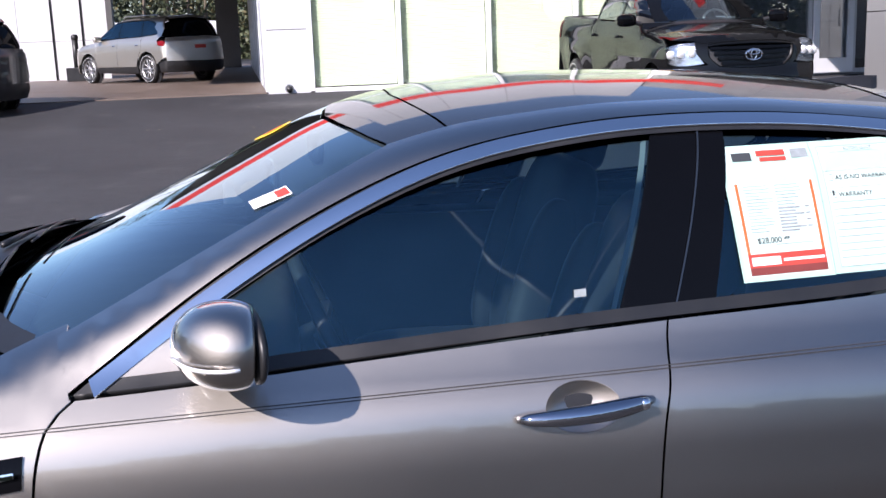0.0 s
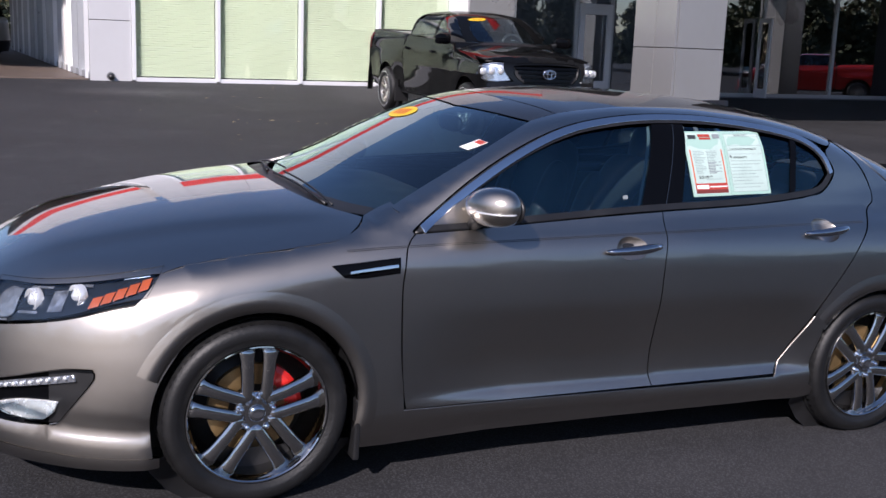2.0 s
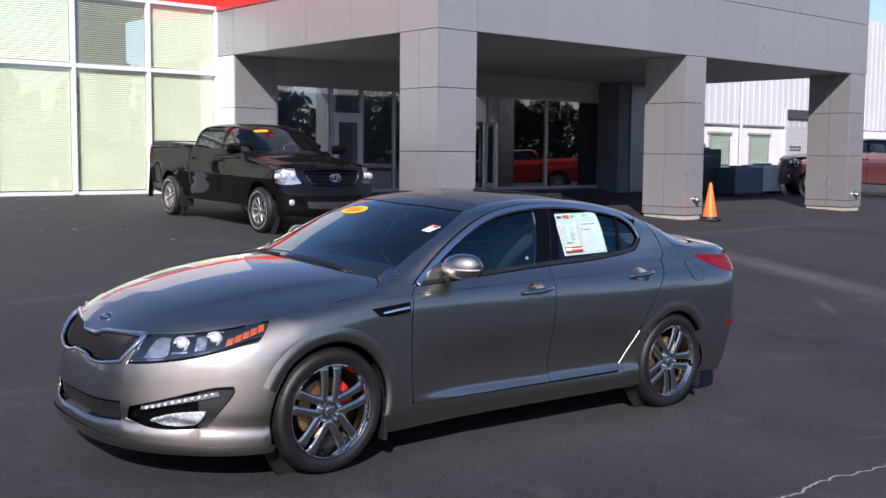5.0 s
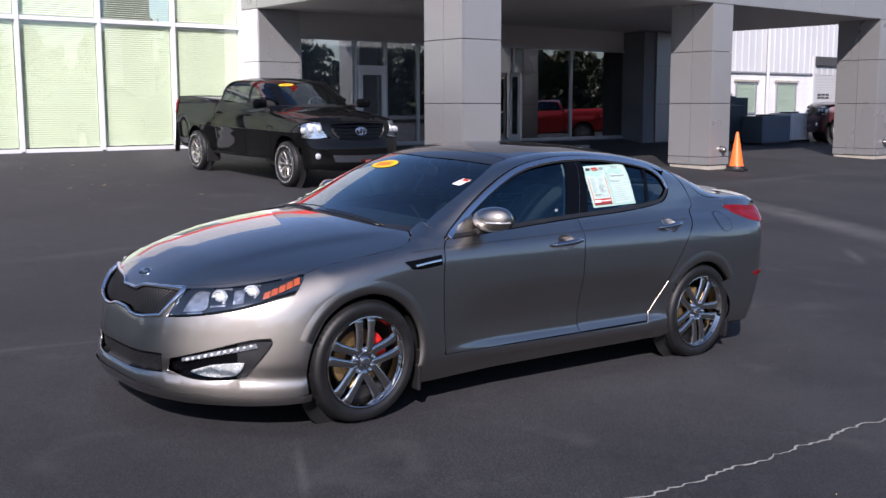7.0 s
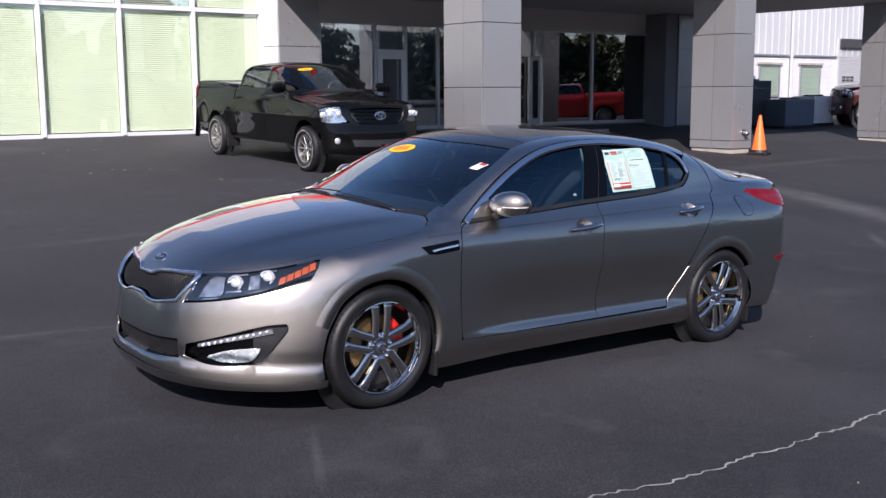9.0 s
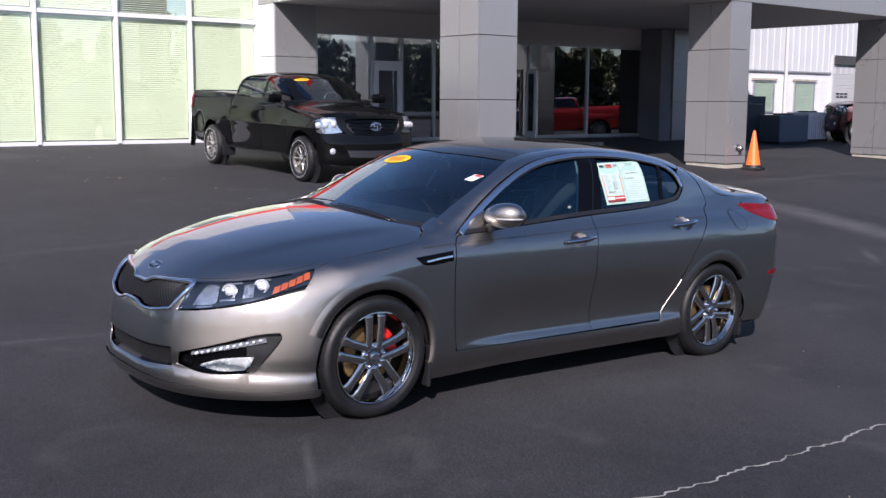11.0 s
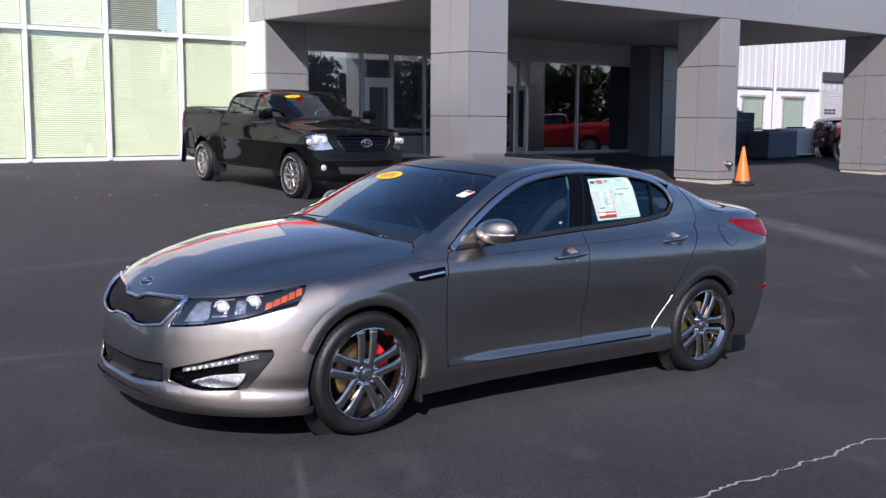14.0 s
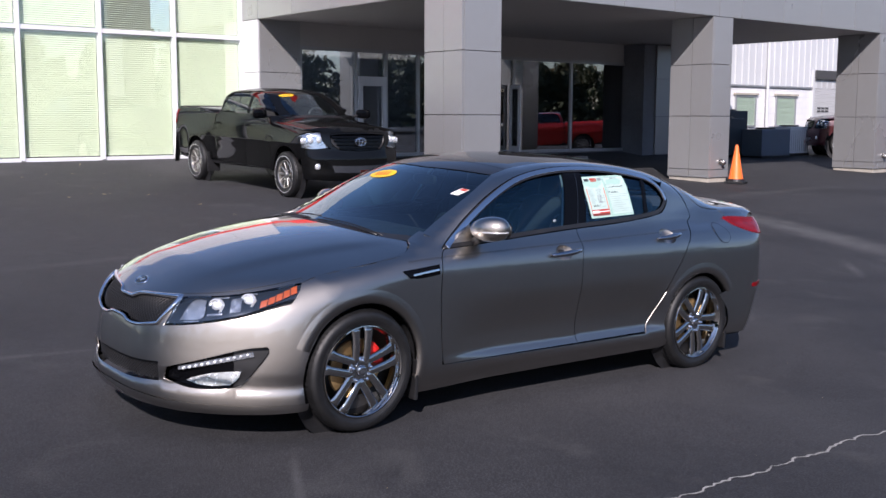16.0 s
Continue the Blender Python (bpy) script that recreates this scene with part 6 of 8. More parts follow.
def truck_cab(x, y, z):
    ya = np.abs(y)
    side = ya - crv(z, (1.2, 1.38, 1.55, 1.7, 1.84, 1.95), (0.94, 0.90, 0.845, 0.785, 0.715, 0.65))
    roof = z - (crv(x, (-0.8, -0.45, 0.0, 0.45, 0.85, 1.0), (1.77, 1.84, 1.875, 1.875, 1.845, 1.82)) - 0.03 * (ya / 0.5) ** 2.4)
    ws = (crv(z, (1.2, 1.4, 1.6, 1.8, 1.9), (-1.62, -1.30, -0.95, -0.56, -0.36)) + 0.10 * (ya / 0.6) ** 2 - x) * 0.5
    back = (x - crv(z, (1.3, 1.5, 1.85), (1.0, 0.97, 0.84))) * 0.95
    return smax(smax(smax(side * 0.94, roof, 0.09), ws, 0.05), back, 0.05)


def truck_all(x, y, z):
    return -smax(-truck_low(x, y, z), -truck_cab(x, y, z), 0.03)


def off_road_wheel(parent, r=0.40, rim=0.24, width=0.27, spokes=10, metal=None):
    w = new("wheel")
    w.parent = parent
    bm = bmesh.new()
    add_lathe(bm, [(rim, 0.02), (rim + 0.02, 0.004), (rim + 0.07, -0.008), (r - 0.04, 0.0), (r - 0.015, 0.018), (r, 0.045), (r, width - 0.05), (r - 0.015, width - 0.02), (r - 0.05, width), (rim, width - 0.02)], 56)
    for k in range(36):                                   # tread lugs
        a = 2 * math.pi * k / 36
        m = Matrix.Rotation(a, 4, "Y")
        for y0, y1, sh in ((0.02, 0.11, 0), (0.15, 0.25, 0.5)):
            vs = [bm.verts.new(m @ Vector((dx + sh * 0.03, y, r + 0.004 if 0.04 < y < width - 0.04 else r - 0.006))) for dx, y in ((-0.02, y0), (0.02, y0), (0.02, y1), (-0.02, y1))]
            bm.faces.new(vs)
    part("tyre", bm, RUBBER, w, smooth=False)
    bm = bmesh.new()
    add_lathe(bm, [(rim + 0.075, -0.0095), (rim + 0.082, -0.0095)], 56)
    part("tyre_lettering", bm, WHITEFR, w)
    bm = bmesh.new()
    add_lathe(bm, [(rim + 0.004, 0.02), (rim + 0.006, 0.008), (rim, 0.003), (rim - 0.012, 0.012), (rim - 0.02, 0.05), (rim - 0.03, width - 0.03)], 48)
    for k in range(spokes):
        a = 2 * math.pi * k / spokes
        rad, tan = Vector((math.cos(a), 0, math.sin(a))), Vector((-math.sin(a), 0, math.cos(a)))
        sweep_spoke(bm, [(rad * (0.05 + t * (rim - 0.06)) + Vector((0, 0.04 - 0.02 * t, 0)), tan, Vector((0, -1, 0)), 0.018 + 0.004 * t, 0.035) for t in (0, 0.25, 0.5, 0.75, 1)])
    add_lathe(bm, [(0.001, 0.012), (0.04, 0.014), (0.055, 0.03), (0.075, 0.04), (0.08, 0.07)], 32)
    part("rim", bm, metal or STEEL, w, smooth=False)
    bm = bmesh.new()
    add_lathe(bm, [(0.001, 0.12), (rim - 0.02, 0.16)], 32)
    part("backplate", bm, BLACK, w)
    return w


def make_pickup(name, paint, label, m, sticker=True):
    t = thing(name, label, "pickup truck", m)
    low, cab, al = truck_low, truck_cab, truck_all
    cc = cab_chart_at(1.15)
    fx, rx, wz, ar = -1.85, 1.85, 0.40, 0.50

    def on(pts):
        p, _ = place(al, side_chart, np.asarray(pts, float))
        return [(a, math.atan2(c - 1.15, -b) * CAB_K) for a, b, c in p]

    def cu(*pts):
        return [(x, math.atan2(z - 1.15, -y) * CAB_K) for x, y, z in pts]

    st = 0.055
    wing = loop([(-1.27, 1.385), (-1.27, 0.42)], [(-1.27, 0.42), (fx + ar * math.cos(math.radians(4)), wz + ar * math.sin(math.radians(4)))], arc(fx, wz, ar, 4, 150, 16), [(fx + ar * math.cos(math.radians(150)), wz + ar * math.sin(math.radians(150))), (-2.36, 0.80)],
                [(-2.36, 0.80), (-2.38, 0.98), (-2.30, 1.12)], [(-2.30, 1.12), (-1.9, 1.235), (-1.27, 1.30)], [(-1.27, 1.30), (-1.27, 1.385)], step=0.06)
    skin("front_wing", al, side_chart, [wing], paint, t, step=st, both=True)
    fd = loop([(-1.26, 1.385), (-1.26, 0.45)], [(-1.26, 0.45), (-0.30, 0.45)], [(-0.30, 0.45), (-0.28, 1.40)], [(-0.28, 1.40), (-0.8, 1.395), (-1.26, 1.385)], step=0.06)
    rd = loop([(-0.27, 1.40), (-0.29, 0.45)], [(-0.29, 0.45), (0.85, 0.45)], [(0.85, 0.45), (1.0, 0.62), (1.02, 1.0), (0.985, 1.41)], [(0.985, 1.41), (-0.27, 1.40)], step=0.06)
    for lp, x in ((fd, -0.37), (rd, 0.83)):
        for d, s in zip(skin("front_door" if x < 0 else "rear_door", al, side_chart, [lp], paint, t, step=st, both=True), (-1, 1)):
            blob("door_handle", (x, s * 0.985, 1.20), (0.085, 0.028, 0.022), paint, d, 0.7, 0.7, 12, 8)
    bed = loop([(1.04, 1.425), (1.04, 0.62), (0.98, 0.50)], [(0.98, 0.50), (rx + ar * math.cos(math.radians(172)), wz + ar * math.sin(math.radians(172)))], arc(rx, wz, ar, 172, 5, 18), [(rx + ar * math.cos(math.radians(5)), wz + ar * math.sin(math.radians(5))), (2.95, 0.58)],
               [(2.95, 0.58), (2.97, 1.45)], [(2.97, 1.45), (1.04, 1.425)], step=0.06)
    skin("bed_side", low, side_chart, [bed], paint, t, step=st, both=True)
    skin("bed_rail", low, top_chart, [loop([(1.04, -0.96), (1.04, 0.96)], [(1.04, 0.96), (2.97, 0.96)], [(2.97, 0.96), (2.97, -0.96)], [(2.97, -0.96), (1.04, -0.96)], step=0.1), np.array([(1.12, -0.80), (1.12, 0.80), (2.90, 0.80), (2.90, -0.80)])], BLACK, t, step=0.12)
    box("bed_cover", 1.12, 2.90, -0.80, 0.80, 1.43, 1.447, BEDCOVER, t, "pale bed cover")
    box("tailgate", 2.955, 3.01, -0.84, 0.84, 0.70, 1.455, paint, t, bevel=0.02)
    box("rear_bumper", 2.96, 3.07, -0.90, 0.90, 0.56, 0.70, BLACK, t, bevel=0.03)
    skin("inner_shell", low, side_chart, [loop([(-2.6, 1.0), (-1.3, 1.25), (2.9, 1.30)], [(2.9, 1.30), (2.9, 0.45), (-2.6, 0.45)], [(-2.6, 0.45), (-2.6, 1.0)], step=0.2), np.array(arc(fx, wz, 0.53, 0, 360, 24)[:-1]), np.array(arc(rx, wz, 0.53, 0, 360, 24)[:-1])], BLACK, t, off=-0.05, thick=0, step=0.2, both=True)
    box("underbody", -2.5, 2.9, -0.6, 0.6, 0.42, 0.55, BLACK, t)
    for s in (-1, 1):
        for cx in (fx, rx):
            bm = bmesh.new()
            rows = [[bm.verts.new((cx + 0.52 * math.cos(math.radians(q)), y * s, wz + 0.52 * math.sin(math.radians(q)))) for q in range(0, 181, 15)] for y in (0.90, 0.5)]
            for i in range(12):
                bm.faces.new((rows[0][i], rows[0][i + 1], rows[1][i + 1], rows[1][i]))
            bm.faces.new(rows[1])
            part("arch_liner", bm, BLACK, t)
        box("mud_flap", 1.30, 1.33, min(s * 0.72, s * 0.98), max(s * 0.72, s * 0.98), 0.22, 0.60, BLACK, t)
        tl = loop([(2.80, 1.40), (2.80, 1.12)], [(2.80, 1.12), (2.965, 1.12)], [(2.965, 1.12), (2.965, 1.40)], [(2.965, 1.40), (2.80, 1.40)], step=0.05)
        skin("tail_lamp", low, side_chart, [tl], REDLENS, t, off=0.012, thick=0.03, step=0.1, mirror=s > 0)
    # front end
    D = math.radians
    n_ = lambda pts: [(D(a) * NOSE_K, z) for a, z in pts]
    half = [n_([(0, 1.185), (20, 1.18), (33, 1.165)]), n_([(33, 1.165), (31.5, 1.02), (25, 0.885)]), n_([(25, 0.885), (36, 0.865), (43.5, 0.87), (49, 0.90)]), n_([(49, 0.90), (49.5, 0.80)]), n_([(49.5, 0.80), (47.5, 0.60), (46, 0.36)]), n_([(46, 0.36), (20, 0.33), (0, 0.33)])]
    other = [[(-u, v) for u, v in r[::-1]] for r in half[::-1]]
    gr = loop(n_([(0, 1.14), (18, 1.13), (26, 1.11)]), n_([(26, 1.11), (25, 0.98), (19, 0.86)]), n_([(19, 0.86), (0, 0.84), (-19, 0.86)]), n_([(-19, 0.86), (-25, 0.98), (-26, 1.11)]), n_([(-26, 1.11), (-18, 1.13), (0, 1.14)]), step=0.04)
    intake = loop(n_([(24, 0.60), (0, 0.59), (-24, 0.60)]), n_([(-24, 0.60), (-22, 0.48)]), n_([(-22, 0.48), (0, 0.47), (22, 0.48)]), n_([(22, 0.48), (24, 0.60)]), step=0.05)
    fb = skin("front_bumper", low, nose_chart, [loop(*half, *other, step=0.05), gr, intake], paint, t, step=0.08)
    g_ob = skin("grille", low, nose_chart, [gr], BLACK, t, "black barred grille with a chrome emblem", off=-0.05, thick=-0.05, step=0.1)
    skin("intake_mesh", low, nose_chart, [intake], DARKCHROME, fb, off=-0.02, thick=0, step=0.1)
    for i in range(4):
        z = 0.90 + i * 0.062
        w = 18 + i * 2.2
        lp = np.array(n_([(w - 2 * w * k / 12, z + 0.016) for k in range(13)]) + n_([(-w + 2 * w * k / 12, z - 0.016) for k in range(13)]))
        skin("grille_bar", low, nose_chart, [lp], TRIM, g_ob, off=-0.012, thick=0.03, step=1)
    # plain oval emblem
    bm = bmesh.new()
    p, g = place(low, nose_chart, np.array([(0.0, 1.0)]), 0.01)
    for rw, rh, dz in ((0.105, 0.068, 0), (0.036, 0.060, 0), (0.072, 0.026, 0.028)):
        add_tube(bm, [(p[0][0], rw * math.cos(a), p[0][2] + dz + rh * math.sin(a)) for a in np.linspace(0, 2 * math.pi, 29)], 0.009, 6, cap=False)
    part("emblem", bm, CHROME, g_ob, smooth=True)
    for s in (1, -1):
        hl = loop(*[[(u * s, v) for u, v in n_(r)] for r in ([(27.5, 0.90), (31.5, 1.02), (33.5, 1.155)], [(33.5, 1.155), (42, 1.14), (50.5, 1.09)], [(50.5, 1.09), (52, 0.99), (49.5, 0.91)], [(49.5, 0.91), (43.5, 0.88), (36, 0.876), (27.5, 0.90)])], step=0.03)
        h = skin("headlight", low, nose_chart, [hl], WHITELAMP2, t, "large clear headlight", off=-0.03, thick=-0.03, step=0.05)
        for a, z in ((34, 1.03), (40, 1.02), (46, 1.01)):
            p, _ = place(low, nose_chart, np.array(n_([(a * s, z)])), -0.01)
            blob("reflector", p[0], (0.03, 0.05, 0.055), WHITELAMP, h, 0.9, 0.9, 12, 8)
        skin("lens", low, nose_chart, [hl], CLEAR, h, off=0.0, thick=0.01, step=0.1).visible_shadow = False
        p, _ = place(low, nose_chart, np.array(n_([(34.5 * s, 0.58)])), 0.0)
        blob("fog_lamp", p[0], (0.03, 0.055, 0.055), WHITELAMP, fb, 0.9, 0.9, 14, 10)
    box("number_board", -2.86, -2.85, -0.30, -0.04, 0.40, 0.51, REDBOARD, fb, bevel=0.004)
    hood = loop([(-2.68, 0), (-2.66, -0.35), (-2.60, -0.60)], [(-2.60, -0.60), (-2.42, -0.84), (-2.30, -0.90)], [(-2.30, -0.90), (-1.9, -0.895), (-1.27, -0.875)], [(-1.27, -0.875), (-1.32, -0.5), (-1.36, 0)], [(-1.36, 0), (-1.32, 0.5), (-1.27, 0.875)], [(-1.27, 0.875), (-1.9, 0.895), (-2.30, 0.90)], [(-2.30, 0.90), (-2.42, 0.84), (-2.60, 0.60)], [(-2.60, 0.60), (-2.66, 0.35), (-2.68, 0)], step=0.06)
    skin("bonnet", low, top_chart, [hood], paint, t, step=0.09)
    skin("cowl", al, top_chart, [loop([(-1.34, 0), (-1.30, -0.5), (-1.25, -0.85)], [(-1.25, -0.85), (-1.12, -0.82), (-1.20, -0.5), (-1.24, 0)], [(-1.24, 0), (-1.20, 0.5), (-1.12, 0.82)], [(-1.12, 0.82), (-1.25, 0.85), (-1.30, 0.5), (-1.34, 0)])], BLACK, t, off=-0.01, thick=0, step=0.1)
    # glasshouse
    mir = lambda pts: [(u, math.pi * CAB_K - v) for u, v in pts][::-1]
    w1 = cu((-0.60, 0, 1.80), (-0.57, -0.4, 1.79), (-0.52, -0.62, 1.77))
    w2 = cu((-0.52, -0.62, 1.77), (-0.85, -0.71, 1.60), (-1.17, -0.79, 1.42))
    w3 = cu((-1.17, -0.79, 1.42), (-1.25, -0.4, 1.405), (-1.28, 0, 1.40))
    rr = [w1, w2, w3]
    skin("windscreen", cab, cc, [loop(*rr, *[mir(r) for r in rr[::-1]], step=0.05)], WSGLASS, t, off=-0.004, thick=0.004, step=0.08).visible_shadow = False
    rail = [on([(-1.24, 1.395), (-0.92, 1.575), (-0.62, 1.745), (-0.50, 1.80), (0.1, 1.825), (0.70, 1.805)]), on([(0.70, 1.805), (0.82, 1.62), (0.90, 1.41)]), on([(0.90, 1.41), (0.985, 1.415)]), on([(0.985, 1.415), (0.95, 1.6), (0.84, 1.80)]), cu((0.84, -0.62, 1.82), (0.40, -0.62, 1.86), (-0.2, -0.62, 1.85), (-0.50, -0.62, 1.79)), cu((-0.50, -0.61, 1.79), (-0.84, -0.70, 1.61), (-1.16, -0.785, 1.43)), on([(-1.235, 1.41), (-1.24, 1.395)])]
    skin("roof_rail", al, cc, [loop(*rail, step=0.05)], paint, t, step=0.08, both=True)
    r1 = cu((-0.59, 0, 1.81), (-0.56, -0.4, 1.80), (-0.50, -0.615, 1.78))
    r2 = cu((-0.50, -0.615, 1.78), (-0.2, -0.615, 1.85), (0.40, -0.615, 1.86), (0.84, -0.615, 1.82))
    r3 = cu((0.84, -0.615, 1.82), (0.86, 0, 1.84))
    rr = [r1, r2, r3]
    skin("roof", al, cc, [loop(*rr, *[mir(r) for r in rr[::-1]], step=0.06)], paint, t, step=0.1)
    skin("cab_back", cab, lambda u, v: (np.stack([np.full_like(u, 1.6), u, v], -1), np.stack([np.full_like(u, -1.0), np.zeros_like(u), np.zeros_like(u)], -1), 1.2), [np.array([(-0.80, 1.40), (0.80, 1.40), (0.60, 1.80), (-0.60, 1.80)])], paint, t, step=0.1, thick=0)
    f1 = loop(on([(-1.14, 1.425), (-0.88, 1.575), (-0.60, 1.735), (-0.50, 1.785), (-0.27, 1.80)]), on([(-0.27, 1.80), (-0.30, 1.425)]), on([(-0.30, 1.425), (-1.14, 1.425)]), step=0.05)
    f2 = loop(on([(-0.18, 1.80), (0.1, 1.808), (0.68, 1.788)]), on([(0.68, 1.788), (0.79, 1.61), (0.86, 1.43)]), on([(0.86, 1.43), (-0.21, 1.425)]), on([(-0.21, 1.425), (-0.18, 1.80)]), step=0.05)
    for lp in (f1, f2):
        for g in skin("side_window", cab, cc, [lp], TRUCKGLASS, t, off=-0.008, thick=0.004, step=0.1, both=True):
            g.visible_shadow = False
    bp = loop(on([(-0.27, 1.805), (-0.18, 1.805)]), on([(-0.18, 1.805), (-0.21, 1.41)]), on([(-0.21, 1.41), (-0.30, 1.41)]), on([(-0.30, 1.41), (-0.27, 1.805)]), step=0.05)
    skin("door_pillar", cab, cc, [bp], TRIM, t, off=-0.002, thick=0.01, step=0.1, both=True)
    fr = loop(on([(-1.24, 1.395), (-0.92, 1.575), (-0.62, 1.745), (-0.50, 1.80), (0.1, 1.825), (0.70, 1.805)]), on([(0.70, 1.805), (0.82, 1.62), (0.90, 1.41)]), on([(0.90, 1.41), (-1.24, 1.395)]), step=0.05)
    fi = loop(on([(-1.14, 1.425), (-0.88, 1.575), (-0.60, 1.735), (-0.50, 1.785), (0.1, 1.808), (0.68, 1.788)]), on([(0.68, 1.788), (0.79, 1.61), (0.86, 1.43)]), on([(0.86, 1.43), (-1.14, 1.425)]), step=0.05)
    skin("window_trim", al, cc, [fr, fi], TRIM, t, off=-0.001, thick=0.015, step=0.2, both=True)
    for s in (-1, 1):
        mi = blob("door_mirror", (-1.12, s * 1.09, 1.43), (0.075, 0.140, 0.085), TRIM, t, 0.6, 0.7, 20, 14, rot=(0, 0, 12 * s))
        bm = bmesh.new()
        add_tube(bm, [(-1.10, s * 0.88, 1.38), (-1.11, s * 1.02, 1.41)], 0.03, 8)
        part("mirror_arm", bm, BLACK, mi)
    if sticker:
        (u, v), = cu((-0.62, 0.28, 1.76))
        lp = np.array([(u - 0.01 + 0.045 * math.cos(q), v + 0.13 * math.sin(q)) for q in np.linspace(0, 2 * math.pi, 24, endpoint=False)])
        ov = skin("oval_sticker", cab, cc, [lp], YELLOW, t, "yellow oval sticker inside the windscreen", off=0.001, thick=0, step=0.05)
        for i in range(4):
            q = v - 0.065 + i * 0.038
            skin("print_bar", cab, cc, [np.array([(u - 0.03, q), (u + 0.01, q), (u + 0.01, q + 0.022), (u - 0.03, q + 0.022)])], ORANGEINK, ov, off=0.003, thick=0, step=1)
    for y in (-0.40, 0.40):
        for x in (-0.05, 0.72):
            s = blob("seat", (x, y, 1.22), (0.09, 0.26, 0.34), SEATFAB, t, 0.5, 0.6, 12, 8, rot=(0, 12, 0))
            blob("headrest", (x + 0.08, y, 1.60), (0.05, 0.13, 0.08), SEATFAB, s, 0.6, 0.6, 12, 8)
    blob("dashboard", (-1.0, 0, 1.26), (0.25, 0.80, 0.12), SEATFAB, t, 0.5, 0.5, 14, 8)
    bm = bmesh.new()
    add_tube(bm, [(-0.62 + 0.07 * math.sin(a), -0.40 + 0.19 * math.cos(a), 1.36 + 0.17 * math.sin(a)) for a in np.linspace(0, 2 * math.pi, 25)], 0.018, 6, cap=False)
    part("steering_wheel", bm, STEEL if sticker else SEATFAB, t)
    wh = off_road_wheel(t)
    wh.matrix_basis = pose(fx, -0.995, wz)
    for q in (pose(rx, -0.995, wz), pose(fx, 0.995, wz, 0, 0, 180), pose(rx, 0.995, wz, 0, 15, 180)):
        copy_thing(wh, q)
    return t


REDBOARD = mat("faded_red_board", (0.42, 0.09, 0.075), 0.6, 0, 0.15, 20)
TRUCKGLASS = glass("smoked_glass", (0.16, 0.20, 0.21), gain=1.3, base=0.01)
BEDCOVER = mat("bed_cover", (0.30, 0.32, 0.30), 0.6, 0, 0.1, 4)
WHITELAMP2 = mat("lamp_facets", (0.55, 0.57, 0.60), 0.18, 0.9, 0.25, 30)
BLACKPAINT = metallic_paint("black_paint", (0.004, 0.0042, 0.0045), 0.0, 0.4, 0.55, 0.0, spec=0.0)
REDPAINT = metallic_paint("red_paint", (0.42, 0.014, 0.011), 0.1, 0.35, 1.0, 0.1)


def on_lot(x, y, yaw, scale=1.0, wheel=1.85):
    """A pose on the lot for a vehicle heading along yaw (its nose to local -x), tipped to the ground under its axles."""
    c, s = math.cos(math.radians(yaw)), math.sin(math.radians(yaw))
    zf, zr = gz(x - c * wheel, y - s * wheel), gz(x + c * wheel, y + s * wheel)
    pitch = math.degrees(math.atan2(zr - zf, 2 * wheel))
    return Matrix.Translation((x, y, (zf + zr) / 2)) @ Euler((0, 0, math.radians(yaw))).to_matrix().to_4x4() @ Euler((0, math.radians(-pitch), 0)).to_matrix().to_4x4() @ Matrix.Scale(scale, 4)


make_pickup("pickup_truck", BLACKPAINT, "glossy black crew-cab pickup truck parked before the windows", on_lot(5.40, 11.42, 88.0, 0.94))
# a red pickup; the portico's shade over it is put into this dark paint
SHADEDRED = metallic_paint("shaded_red_paint", (0.06, 0.008, 0.010), 0.1, 0.35, 1.0, 0.1)
make_pickup("pickup_truck", SHADEDRED, "red crew-cab pickup truck parked beyond the portico, painted dark for its shade", on_lot(28.05, 11.75, -45.0, 1.0), sticker=False)

# ---- crossovers under and before the drive-through ----
def suv_low(x, y, z):
    ya = np.abs(y)
    side = ya - (0.955 - crv(z, (0.2, 0.32, 0.5, 0.8, 1.0, 1.12, 1.25), (0.08, 0.02, 0.0, 0.0, 0.02, 0.05, 0.13)))
    top = z - (crv(x, (-2.45, -2.3, -2.0, -1.4, -1.0, 2.3, 2.4), (0.85, 0.98, 1.06, 1.13, 1.17, 1.17, 1.15)) - 0.06 * np.clip((0.2 - x), 0, 1) * (ya / 0.8) ** 3)
    nose = crv(z, (0.2, 0.4, 0.7, 0.9), (-2.30, -2.40, -2.40, -2.34)) + 0.07 * (ya / 0.5) ** 2.7 - x
    tail = x - (crv(z, (0.25, 0.5, 0.75, 0.95, 1.2), (2.36, 2.44, 2.42, 2.38, 2.33)) - 0.05 * (ya / 0.5) ** 2.8)
    return smax(smax(smax(side, top, 0.09), nose * 0.9, 0.1), tail, 0.08)


def suv_cab(x, y, z):
    ya = np.abs(y)
    side = ya - crv(z, (1.0, 1.15, 1.35, 1.55, 1.75), (0.90, 0.87, 0.80, 0.715, 0.61))
    roof = z - (crv(x, (-0.8, -0.3, 0.3, 1.2, 2.0, 2.4), (1.60, 1.68, 1.715, 1.705, 1.655, 1.60)) - 0.03 * (ya / 0.5) ** 2.4)
    ws = (crv(z, (1.0, 1.2, 1.45, 1.7), (-1.5, -1.12, -0.68, -0.25)) + 0.1 * (ya / 0.6) ** 2 - x) * 0.5
    back = (x - (crv(z, (1.0, 1.2, 1.5, 1.7), (2.40, 2.30, 2.12, 1.98)) - 0.05 * (ya / 0.5) ** 2.6)) * 0.85
    return smax(smax(smax(side * 0.93, roof, 0.09), ws, 0.06), back, 0.07)


